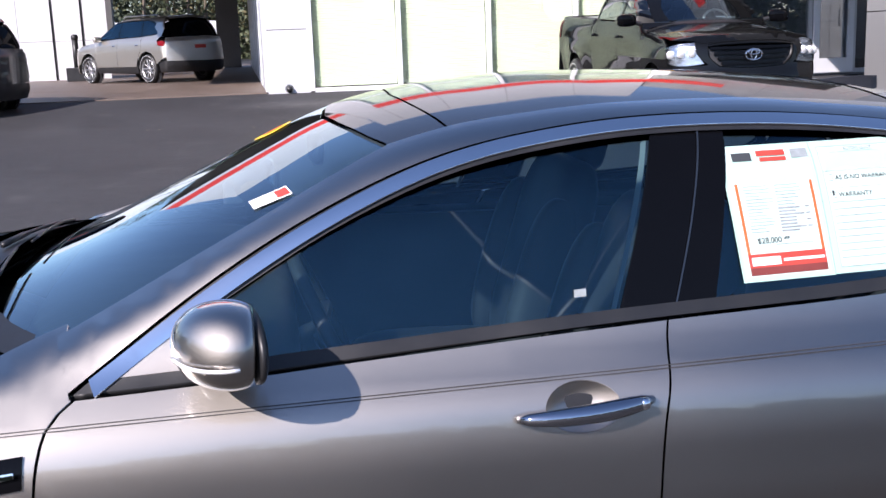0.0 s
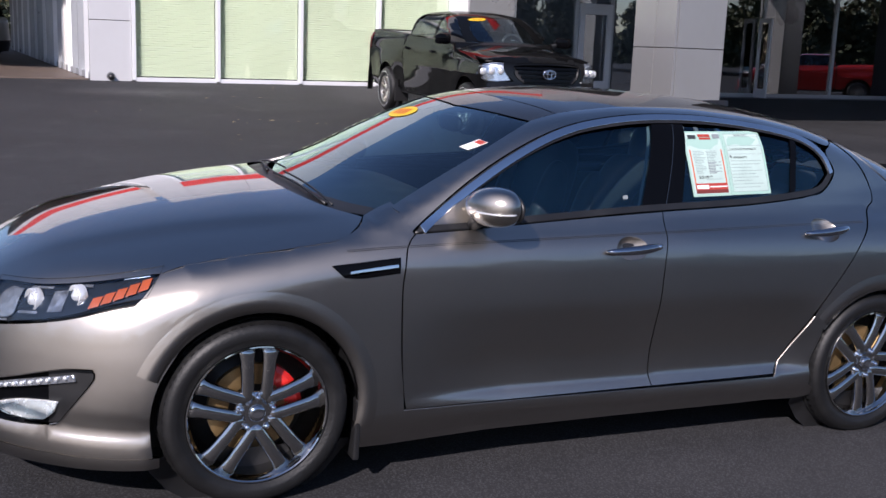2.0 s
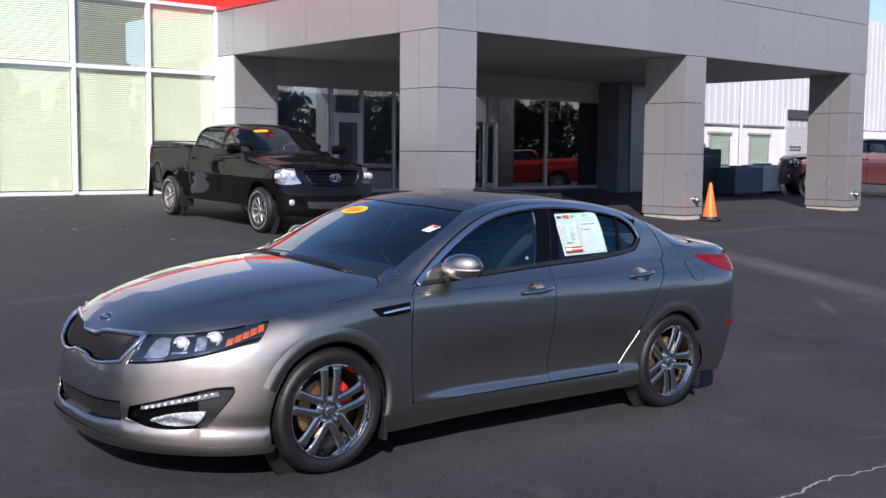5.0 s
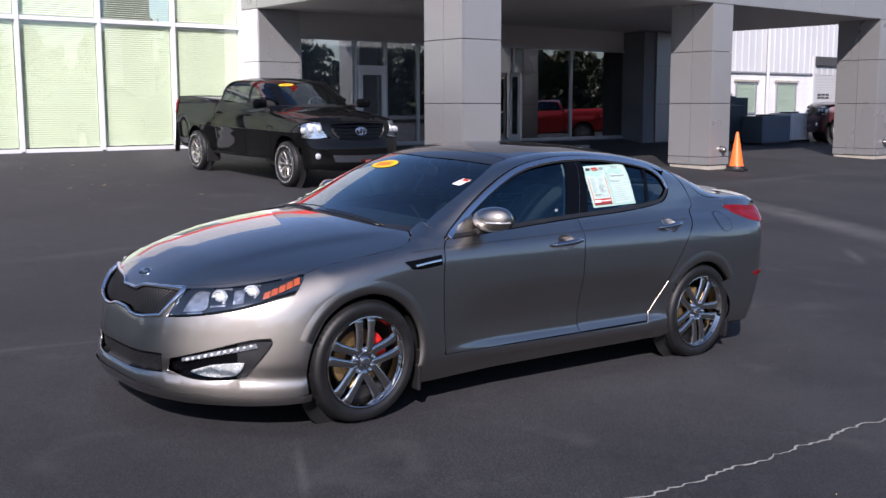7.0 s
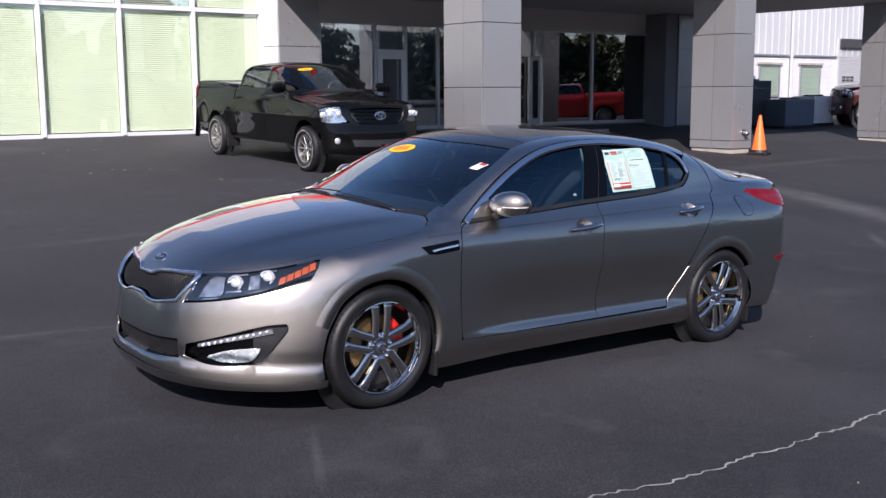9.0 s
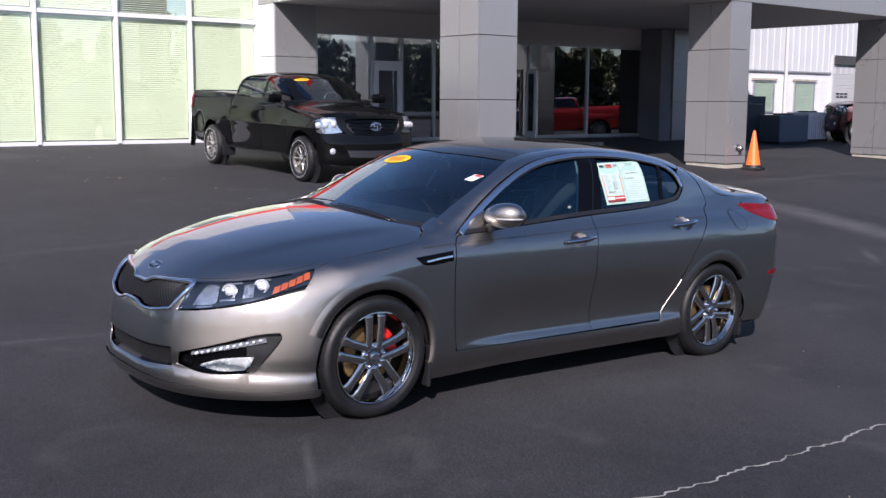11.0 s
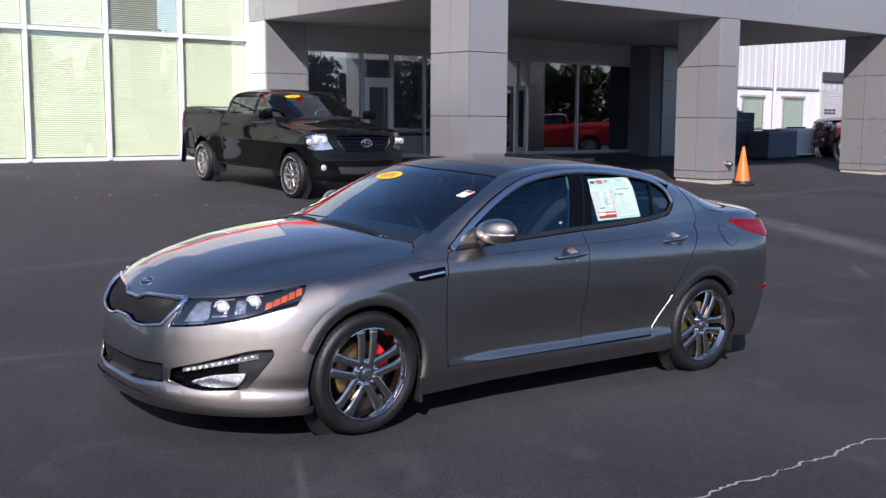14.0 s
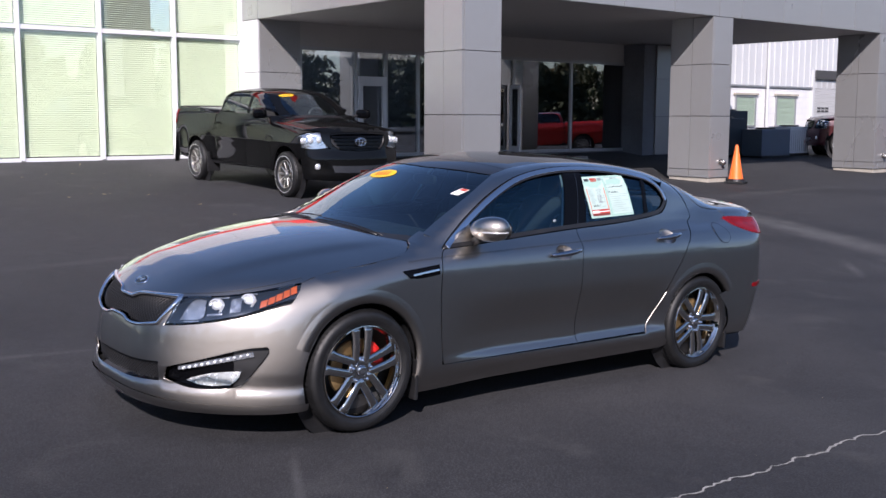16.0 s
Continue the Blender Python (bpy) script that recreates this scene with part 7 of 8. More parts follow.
def suv_all(x, y, z):
    return -smax(-suv_low(x, y, z), -suv_cab(x, y, z), 0.04)


def back_chart(u, v):
    z = np.zeros_like(u)
    return np.stack([z + 2.7, u, v], -1), np.stack([z - 1, z, z], -1), 2.4


def make_crossover(paint, label, m, cladding):
    t = thing("crossover", label, "suv", m)
    low, cab, al = suv_low, suv_cab, suv_all
    cc = cab_chart_at(0.9)
    fx, rx, wz, ar = -1.395, 1.395, 0.37, 0.44

    def on(pts):
        p, _ = place(al, side_chart, np.asarray(pts, float))
        return [(a, math.atan2(c - 0.9, -b) * CAB_K) for a, b, c in p]

    st = 0.09
    wing = loop([(-0.98, 1.10), (-0.98, 0.42)], [(-0.98, 0.42), (fx + ar, wz + 0.02)], arc(fx, wz, ar, 3, 160, 14), [(fx + ar * math.cos(math.radians(160)), wz + ar * math.sin(math.radians(160))), (-2.05, 0.55)], [(-2.05, 0.55), (-2.10, 0.80), (-1.95, 0.93)], [(-1.95, 0.93), (-1.5, 1.03), (-0.98, 1.10)], step=0.07)
    skin("front_wing", al, side_chart, [wing], paint, t, step=st, both=True)
    d1 = loop([(-0.97, 1.11), (-0.97, 0.43)], [(-0.97, 0.43), (0.02, 0.43)], [(0.02, 0.43), (0.05, 1.16)], [(0.05, 1.16), (-0.97, 1.11)], step=0.07)
    d2 = loop([(0.06, 1.16), (0.03, 0.43)], [(0.03, 0.43), (0.90, 0.43)], [(0.90, 0.43), (0.98, 0.62), (1.12, 0.84), (1.15, 1.18)], [(1.15, 1.18), (0.06, 1.16)], step=0.07)
    for nm, lp, x in (("front_door", d1, -0.09), ("rear_door", d2, 0.98)):
        for d, s in zip(skin(nm, al, side_chart, [lp], paint, t, step=st, both=True), (-1, 1)):
            blob("door_handle", (x, s * 0.955, 0.98), (0.09, 0.022, 0.018), CHROME, d, 0.7, 0.7, 10, 6)
    q = loop([(1.16, 1.18), (1.13, 0.84), (1.02, 0.66)], [(1.02, 0.66), (rx + ar * math.cos(math.radians(150)), wz + ar * math.sin(math.radians(150)))], arc(rx, wz, ar, 150, 15, 14), [(rx + ar * math.cos(math.radians(15)), wz + ar * math.sin(math.radians(15))), (2.05, 0.60), (2.2, 0.66)], [(2.2, 0.66), (2.2, 0.92)], [(2.2, 0.92), (1.9, 0.96), (1.85, 1.08), (2.0, 1.18)], [(2.0, 1.18), (2.02, 1.40), (1.86, 1.62)], [(1.86, 1.62), (1.72, 1.60), (1.62, 1.42), (1.80, 1.24), (1.16, 1.18)], step=0.07)
    skin("rear_quarter", al, side_chart, [q], paint, t, step=st, both=True)
    skin("sill", al, side_chart, [loop([(-0.96, 0.42), (0.95, 0.42)], [(0.95, 0.42), (0.96, 0.27)], [(0.96, 0.27), (-0.96, 0.27)], [(-0.96, 0.27), (-0.96, 0.42)], step=0.1)], cladding, t, step=0.12, both=True)
    sh = loop([(-2.0, 0.80), (-1.0, 1.05), (2.1, 1.12)], [(2.1, 1.12), (2.1, 0.3), (-2.0, 0.3)], [(-2.0, 0.3), (-2.0, 0.80)], step=0.2)
    skin("inner_shell", low, side_chart, [sh, np.array(arc(fx, wz, 0.47, 0, 360, 24)[:-1]), np.array(arc(rx, wz, 0.47, 0, 360, 24)[:-1])], BLACK, t, off=-0.05, thick=0, step=0.2, both=True)
    box("underbody", -2.1, 2.2, -0.6, 0.6, 0.26, 0.36, BLACK, t)
    D = math.radians
    fr = loop([(D(a) * NOSE_K, z) for a, z in ((-62, 0.93), (-30, 0.96), (0, 0.97), (30, 0.96), (62, 0.93))], [(D(a) * NOSE_K, z) for a, z in ((62, 0.93), (66, 0.6), (64, 0.28))], [(D(a) * NOSE_K, z) for a, z in ((64, 0.28), (0, 0.25), (-64, 0.28))], [(D(a) * NOSE_K, z) for a, z in ((-64, 0.28), (-66, 0.6), (-62, 0.93))], step=0.07)
    skin("front_bumper", low, nose_chart, [fr], paint, t, step=0.1)
    skin("bonnet", al, top_chart, [loop([(-2.25, -0.45), (-2.28, 0), (-2.25, 0.45)], [(-2.25, 0.45), (-1.95, 0.80), (-1.0, 0.84)], [(-1.0, 0.84), (-1.15, 0), (-1.0, -0.84)], [(-1.0, -0.84), (-1.95, -0.80), (-2.25, -0.45)], step=0.07)], paint, t, step=0.1)
    # back: hatch, glass, bumper, lamps
    hatch = loop([(-0.84, 1.14), (-0.905, 0.90), (-0.89, 0.56)], [(-0.89, 0.56), (0, 0.55), (0.89, 0.56)], [(0.89, 0.56), (0.905, 0.90), (0.84, 1.14)], [(0.84, 1.14), (0, 1.165), (-0.84, 1.14)], step=0.07)
    hb = skin("tailgate", al, back_chart, [hatch], paint, t, step=0.1)
    glass_l = loop([(-0.72, 1.16), (0, 1.19), (0.72, 1.16)], [(0.72, 1.16), (0.66, 1.40), (0.57, 1.58)], [(0.57, 1.58), (0, 1.62), (-0.57, 1.58)], [(-0.57, 1.58), (-0.66, 1.40), (-0.72, 1.16)], step=0.07)
    skin("back_window", al, back_chart, [glass_l], TRIM, t, step=0.1, off=0.002)
    sp = loop([(-0.62, 1.60), (0, 1.64), (0.62, 1.60)], [(0.62, 1.60), (0.60, 1.66), (0, 1.70), (-0.60, 1.66), (-0.62, 1.60)], step=0.07)
    skin("roof_spoiler", al, back_chart, [sp], paint, t, off=0.05, thick=0.05, step=0.1)
    rb = loop([(-0.88, 0.55), (0, 0.54), (0.88, 0.55)], [(0.88, 0.55), (0.90, 0.45), (0.85, 0.28)], [(0.85, 0.28), (0, 0.26), (-0.85, 0.28)], [(-0.85, 0.28), (-0.90, 0.45), (-0.88, 0.55)], step=0.07)
    skin("rear_bumper", low, back_chart, [rb], cladding, t, step=0.12)
    box("number_board", 2.415, 2.425, -0.17, 0.17, 0.86, 0.95, PAPERRED, hb)
    for s in (-1, 1):
        a0 = [(D(a) * NOSE_K * s, z) for a, z in ((72, 1.05), (52, 1.08), (40, 1.07))]
        a1 = [(D(a) * NOSE_K * s, z) for a, z in ((40, 1.07), (42, 0.96), (55, 0.92), (72, 0.97), (72, 1.05))]
        skin("tail_lamp", low, tail_chart, [loop(a0, a1, step=0.05)], REDLENS, t, off=0.015, thick=0.03, step=0.1)
        h0 = [(D(a) * NOSE_K * s, z) for a, z in ((40, 0.90), (55, 0.93), (68, 0.95))]
        h1 = [(D(a) * NOSE_K * s, z) for a, z in ((68, 0.95), (64, 0.86), (42, 0.80), (40, 0.90))]
        skin("headlight", low, nose_chart, [loop(h0, h1, step=0.05)], WHITELAMP2, t, off=0.012, thick=0.03, step=0.1)
        for cx in (fx, rx):
            bm = bmesh.new()
            rows = [[bm.verts.new((cx + 0.455 * math.cos(math.radians(k)), y * s, wz + 0.455 * math.sin(math.radians(k)))) for k in range(0, 181, 15)] for y in (0.88, 0.5)]
            for i in range(12):
                bm.faces.new((rows[0][i], rows[0][i + 1], rows[1][i + 1], rows[1][i]))
            bm.faces.new(rows[1])
            part("arch_liner", bm, BLACK, t)
        mi = blob("door_mirror", (-0.78, s * 1.0, 1.17), (0.07, 0.12, 0.075), paint, t, 0.6, 0.7, 14, 10)
    # glasshouse
    mir = lambda pts: [(u, math.pi * CAB_K - v) for u, v in pts][::-1]
    cu = lambda *pts: [(x, math.atan2(z - 0.9, -y) * CAB_K) for x, y, z in pts]
    rr = [cu((-0.42, 0, 1.64), (-0.36, -0.5, 1.61)), cu((-0.36, -0.5, 1.61), (-0.95, -0.74, 1.18)), cu((-0.95, -0.74, 1.18), (-1.12, 0, 1.16))]
    skin("windscreen", cab, cc, [loop(*rr, *[mir(r) for r in rr[::-1]], step=0.07)], WSGLASS, t, off=-0.003, thick=0.003, step=0.12)
    rr = [cu((-0.40, 0, 1.65), (-0.34, -0.52, 1.62)), cu((-0.34, -0.52, 1.62), (0.8, -0.56, 1.68), (1.90, -0.54, 1.63)), cu((1.90, -0.54, 1.63), (2.0, 0, 1.66))]
    roof = skin("roof", al, cc, [loop(*rr, *[mir(r) for r in rr[::-1]], step=0.07)], paint, t, step=0.12)
    rail_l = loop(on([(-0.99, 1.13), (-0.60, 1.40), (-0.30, 1.56), (0.4, 1.625), (1.2, 1.60), (1.80, 1.50)]), on([(1.80, 1.50), (1.86, 1.63)]), cu((1.86, -0.56, 1.64), (0.8, -0.57, 1.68), (-0.34, -0.53, 1.62), (-0.93, -0.75, 1.19)), on([(-0.99, 1.16), (-0.99, 1.13)]), step=0.07)
    skin("roof_rail", al, cc, [rail_l], paint, t, step=0.12, both=True)
    for pts in (((-0.88, 1.17), (-0.55, 1.40), (-0.27, 1.55), (0.03, 1.58), (0.0, 1.18), (-0.88, 1.17)), ((0.08, 1.58), (0.4, 1.60), (0.98, 1.59), (1.08, 1.20), (0.06, 1.18), (0.08, 1.58)), ((1.04, 1.585), (1.30, 1.57), (1.60, 1.50), (1.78, 1.25), (1.14, 1.205), (1.04, 1.585))):
        skin("side_window", cab, cc, [np.array(on(list(pts[:-1])))], CARGLASS, t, off=-0.004, thick=0.003, step=0.12, both=True)
    skin("window_trim", al, cc, [loop(on([(-0.99, 1.14), (-0.60, 1.40), (-0.30, 1.56), (0.4, 1.622), (1.2, 1.60), (1.66, 1.50), (1.82, 1.24)]), on([(1.82, 1.24), (1.1, 1.185), (-0.99, 1.14)]), step=0.07)], TRIM, t, off=-0.014, thick=0, step=0.2, both=True)
    for y in (-0.55, 0.55):
        bm = bmesh.new()
        add_tube(bm, [(-0.1, y, 1.70), (0.0, y, 1.735), (1.4, y, 1.735), (1.55, y, 1.69)], 0.018, 6)
        part("roof_bar", bm, STEEL, roof, smooth=True)
    wh = off_road_wheel(t, 0.37, 0.25, 0.24, 10, ALLOY)
    wh.matrix_basis = pose(fx, -0.945, wz)
    for mm in (pose(rx, -0.945, wz), pose(fx, 0.945, wz, 0, 0, 180), pose(rx, 0.945, wz, 0, 0, 180)):
        copy_thing(wh, mm)
    return t


ALLOY = mat("alloy_wheel", (0.34, 0.34, 0.35), 0.4, 0.9, 0.05, 10)
SILVERPAINT = metallic_paint("champagne_paint", (0.50, 0.47, 0.42), 0.4, 0.35, 1.0, 0.85)
DARKPAINT = metallic_paint("charcoal_paint", (0.02, 0.02, 0.022), 0.2, 0.3, 1.0, 0.3)
make_crossover(SILVERPAINT, "champagne silver crossover parked under the drive-through canopy", on_lot(-3.05, 27.4, -51.5, 1.0, 1.4), BLACK)
make_crossover(DARKPAINT, "dark charcoal crossover parked before the drive-through", on_lot(-5.75, 16.4, -51.5, 0.9, 1.4), BLACK)


# ---- drive-through lane ----
def make_lane():
    z = gz(0, 20)
    tagged(box("pavement", -9.0, -0.12, 16.2, 60.0, z - 0.2, z + 0.006, LANE), "reddish brown stained concrete drive-through floor", "pavement", kind="structure")
    side = thing("wall_lane", "glazed side wall with close aluminium mullions along the drive-through", "glass wall", kind="structure")
    box("plinth", -0.08, 0.1, 16.5, 48.0, z, z + 0.12, ALU, side)
    y = 16.55
    k = 0
    while y < 47.5:
        step = 1.15
        box("mullion", -0.13, 0.05, y, y + 0.07, z, 4.5, WHITEFR if k % 3 == 0 else ALU, side)
        p = box("pane", -0.02, -0.01, y + 0.072, y + step - 0.002, z + 0.12, 4.4, STOREGLASS, side)
        p.visible_shadow = False
        y += step
        k += 1
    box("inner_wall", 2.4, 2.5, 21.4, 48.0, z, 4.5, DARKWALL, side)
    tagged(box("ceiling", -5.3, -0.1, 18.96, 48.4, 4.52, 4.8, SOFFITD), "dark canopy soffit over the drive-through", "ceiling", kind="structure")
    front = thing("canopy_fascia", "white panelled drive-through fascia with a red band", "fascia", kind="structure")
    box("core", -5.25, -0.14, 18.65, 18.95, 4.56, WTOP - 0.05, REVEAL, front)
    cuts = (-5.3, -3.6, -1.9, -0.12)
    panels_y(front, cuts, (4.53, 4.86), 18.6, PANELW)
    panels_y(front, cuts, (4.86, 5.5), 18.57, REDBAND, gap=0.006)
    panels_y(front, cuts, (5.5, 6.8, WTOP), 18.6, PANELW)
    end = thing("wall_canopy_end", "dark canopy piers framing the woods beyond", "pier", kind="structure")
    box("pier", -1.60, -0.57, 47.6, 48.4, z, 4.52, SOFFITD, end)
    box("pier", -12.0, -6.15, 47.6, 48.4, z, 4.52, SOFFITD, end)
    wall = thing("wall_lane_far", "white panelled wall with dark vertical joints in sunlight", "wall", kind="structure")
    box("core", -16.0, -4.95, 34.06, 34.4, z, 4.52, REVEAL, wall)
    panels_y(wall, (-16.0, -13.5, -11.0, -9.0, -7.6, -6.55), (z, 2.02, 3.40, 4.52), 34.0, PANELW)
    panels_y(wall, (-6.47, -5.62), (z, 2.02, 3.40, 4.52), 34.0, PANELW)
    panels_y(wall, (-5.54, -4.80), (z, 2.02, 3.40, 4.52), 34.0, PANELW)
    b = thing("air_pump", "dark slim service post beside the lane wall", "post", pose(-5.5, 31.5, z))
    box("foot", -0.3, 0.3, -0.25, 0.25, 0.0, 0.42, BLACK, b, bevel=0.02)
    bm = bmesh.new()
    add_tube(bm, [(0, 0, 0.4), (0, 0, 1.3)], 0.09, 10)
    part("post", bm, BLACK, b, smooth=True)
    blob("cap", (0, 0, 1.32), (0.11, 0.11, 0.10), BLACK, b, 0.8, 1.0, 12, 8)


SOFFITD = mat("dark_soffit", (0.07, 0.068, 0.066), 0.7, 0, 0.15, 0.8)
make_lane()


# ---- warehouse openings and equipment ----
def make_warehouse_details():
    y = 16.5
    for k, (x0, x1) in enumerate(((26.15, 27.35), (28.55, 29.8))):
        w = thing("window_%d" % (k + 5), "small warehouse window with pale green blinds", "window", kind="structure")
        for a in ((x0, x0 + 0.07, 1.35, 2.45), (x1 - 0.07, x1, 1.35, 2.45), (x0 + 0.07, x1 - 0.07, 2.38, 2.45), (x0 + 0.07, x1 - 0.07, 1.35, 1.42)):
            box("window_frame", a[0], a[1], y - 0.06, y - 0.002, a[2], a[3], ALU, w)
        bm = bmesh.new()
        zz = 1.42
        while zz < 2.37:
            add_box(bm, x0 + 0.07, x1 - 0.07, y - 0.03, y - 0.012, zz, zz + 0.032)
            zz += 0.045
        part("blind", bm, GREENBLIND, w)
        box("lintel", x0 - 0.08, x1 + 0.08, y - 0.10, y - 0.002, 2.45, 2.52, CONCRETE, w)
    d = thing("door_1", "ribbed grey roll-up warehouse door with vents", "roll-up door", kind="structure")
    bm = bmesh.new()
    zz = 0.55
    while zz < 3.1:
        add_box(bm, 30.95, 34.2, y - 0.05, y - 0.004, zz, zz + 0.085)
        zz += 0.10
    part("slats", bm, GREYDOOR, d)
    box("roll_hood", 30.9, 34.3, y - 0.16, y - 0.004, 3.1, 3.42, REVEAL, d)
    box("jamb", 30.82, 30.93, y - 0.09, y - 0.004, 0.5, 3.42, SIDING, d)
    for i in range(3):
        for j in range(2):
            box("vent", 31.2 + i * 0.27, 31.42 + i * 0.27, y - 0.06, y - 0.051, 1.88 + j * 0.11, 1.96 + j * 0.11, REVEAL, d)
    pipe = bmesh.new()
    add_tube(pipe, [(27.9, y - 0.12, 0.6), (27.9, y - 0.12, 7.0)], 0.06, 8)
    tagged(part("downpipe", pipe, SIDING), "white rain downpipe on the warehouse wall", "downpipe", kind="structure")
    bm = bmesh.new()
    add_box(bm, 21.7, 30.8, y - 0.07, y - 0.002, 2.74, 2.80)
    part("drip_edge", bm, ALU, bpy.data.objects["wall_warehouse"])
    # joints of the painted blocks nearest the lot
    bm = bmesh.new()
    for r in range(11):
        add_box(bm, 25.4, 30.8, y - 0.003, y + 0.01, 0.62 + r * 0.2, 0.63 + r * 0.2)
        for c in range(14):
            xx = 25.5 + c * 0.4 + (0.2 if r % 2 else 0)
            add_box(bm, xx, xx + 0.01, y - 0.003, y + 0.01, 0.63 + r * 0.2, 0.82 + r * 0.2)
    part("block_joint", bm, PANELW, bpy.data.objects["wall_warehouse"])


def make_unit(x, y, w, h, material, fins, yaw=0.0):
    u = thing("cooling_unit", "boxy outdoor cooling unit on the asphalt by the warehouse", "air conditioner", pose(x, y, gz(x, y), 0, 0, yaw), group="outdoor cooling units")
    box("casing", -w / 2, w / 2, -0.4, 0.4, 0.06, h, material, u, bevel=0.02)
    box("base", -w / 2 - 0.03, w / 2 + 0.03, -0.43, 0.43, 0.0, 0.06, BLACK, u)
    if fins:
        for i in range(9):
            xx = -w / 2 + 0.06 + i * (w - 0.12) / 8
            box("fin", xx - 0.012, xx + 0.012, -0.425, -0.402, 0.12, h - 0.1, PANELW, u)
    bm = bmesh.new()
    add_lathe(bm, [(0.30, h), (0.30, h + 0.04), (0.27, h + 0.05), (0.05, h + 0.05), (0.001, h + 0.05)], 20, "z")
    part("fan_grille", bm, BLACK, u)
    return u


GREENBLIND = mat("green_blind", (0.36, 0.46, 0.36), 0.5, 0, 0.08, 2)
GREYDOOR = mat("grey_door", (0.50, 0.50, 0.50), 0.5, 0.1, 0.05, 1)
UNITBLUE = mat("blue_grey_casing", (0.10, 0.13, 0.17), 0.5, 0.2, 0.1, 2)
UNITDARK = mat("dark_casing", (0.03, 0.04, 0.05), 0.5, 0.1, 0.1, 2)
make_warehouse_details()
make_unit(22.5, 14.3, 1.15, 1.12, UNITDARK, False)
make_unit(23.7, 13.6, 1.5, 0.86, UNITBLUE, False)
make_unit(25.6, 14.0, 1.05, 0.90, BLOCK, True)
make_unit(23.9, 15.2, 1.2, 1.25, UNITDARK, False)


def make_cone(x, y):
    c = thing("traffic_cone", "bright orange traffic cone on a black rubber base", "traffic cone", pose(x, y, gz(x, y), 0, 0, 20))
    bm = bmesh.new()
    add_lathe(bm, [(0.155, 0.10), (0.150, 0.12), (0.03, 0.80), (0.022, 0.82), (0.012, 0.81), (0.012, 0.7)], 32, "z")
    part("cone_body", bm, ORANGE, c, smooth=True)
    bm = bmesh.new()
    add_box(bm, -0.20, 0.20, -0.20, 0.20, 0.0, 0.05, 0.012)
    add_lathe(bm, [(0.19, 0.05), (0.175, 0.10), (0.13, 0.105)], 24, "z")
    part("cone_base", bm, RUBBER, c)


ORANGE = mat("orange_plastic", (0.85, 0.16, 0.02), 0.45, 0, 0.06, 6)
make_cone(14.43, 8.05)


def make_outlet(x, y, z, label):
    o = thing("wall_spout", label, "spout", pose(x, y, z))
    bm = bmesh.new()
    add_tube(bm, [(0, 0.02, 0), (0, -0.06, 0), (0, -0.11, -0.03)], [0.05, 0.05, 0.048], 14)
    part("elbow", bm, STEEL if x > 10 else BLACK, o, smooth=True)
    bm = bmesh.new()
    add_lathe(bm, [(0.05, -0.004), (0.075, -0.004), (0.075, 0.004)], 20)
    part("flange", bm, STEEL, o)


make_outlet(14.37, PY, 0.72, "small bright metal spout low on the column")
make_outlet(21.15, PY, 0.72, "small bright metal spout low on the column")
make_outlet(0.27, FY, 0.82, "black overflow spout low on the white panel")


# ---- entrance door in the portico ----
def make_entrance():
    y = 15.37
    d = thing("door_2", "aluminium framed glass entrance door in the shaded portico", "door", kind="structure")
    for x0, x1, z0, z1 in ((9.78, 9.90, 0.72, 2.50), (10.46, 10.58, 0.72, 2.50), (9.90, 10.46, 2.38, 2.50), (9.90, 10.46, 0.72, 0.98)):
        box("stile", x0, x1, y - 0.05, y, z0, z1, ALULIGHT, d, bevel=0.004)
    box("transom", 9.78, 10.58, y - 0.06, y, 2.50, 2.60, ALULIGHT, d)
    bm = bmesh.new()
    add_tube(bm, [(10.42, y - 0.10, 1.55), (10.42, y - 0.10, 1.85)], 0.014, 8)
    add_tube(bm, [(10.42, y - 0.05, 1.58), (10.42, y - 0.10, 1.58)], 0.01, 6)
    add_tube(bm, [(10.42, y - 0.05, 1.82), (10.42, y - 0.10, 1.82)], 0.01, 6)
    part("door_handle", bm, STEEL, d)
    e = thing("door_3", "open aluminium framed glass door seen edge-on", "door", kind="structure")
    for y0, y1, z0, z1 in ((14.95, 15.03, 0.70, 2.50), (15.27, 15.35, 0.70, 2.50), (15.03, 15.27, 2.40, 2.50), (15.03, 15.27, 0.70, 0.90)):
        box("stile", 14.62, 14.67, y0, y1, z0, z1, ALULIGHT, e)
    box("pane", 14.64, 14.648, 15.032, 15.268, 0.902, 2.398, STOREGLASS, e)
    p = thing("pier", "silver panelled pier at the back of the portico", "pier", kind="structure")
    panels_y(p, (19.7, 20.9, 21.5), (0.6, 1.69, 2.775, 3.74), 14.6, PANEL)
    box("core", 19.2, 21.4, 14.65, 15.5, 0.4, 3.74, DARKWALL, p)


ALULIGHT = mat("pale_aluminium", (0.60, 0.61, 0.63), 0.4, 0.3, 0.04, 2)
make_entrance()

# ---- second red pickup, seen in the shop glass ----
make_pickup("pickup_truck", REDPAINT, "red crew-cab pickup truck parked across the open lot", on_lot(29.2, 1.9, 45.0), sticker=False)


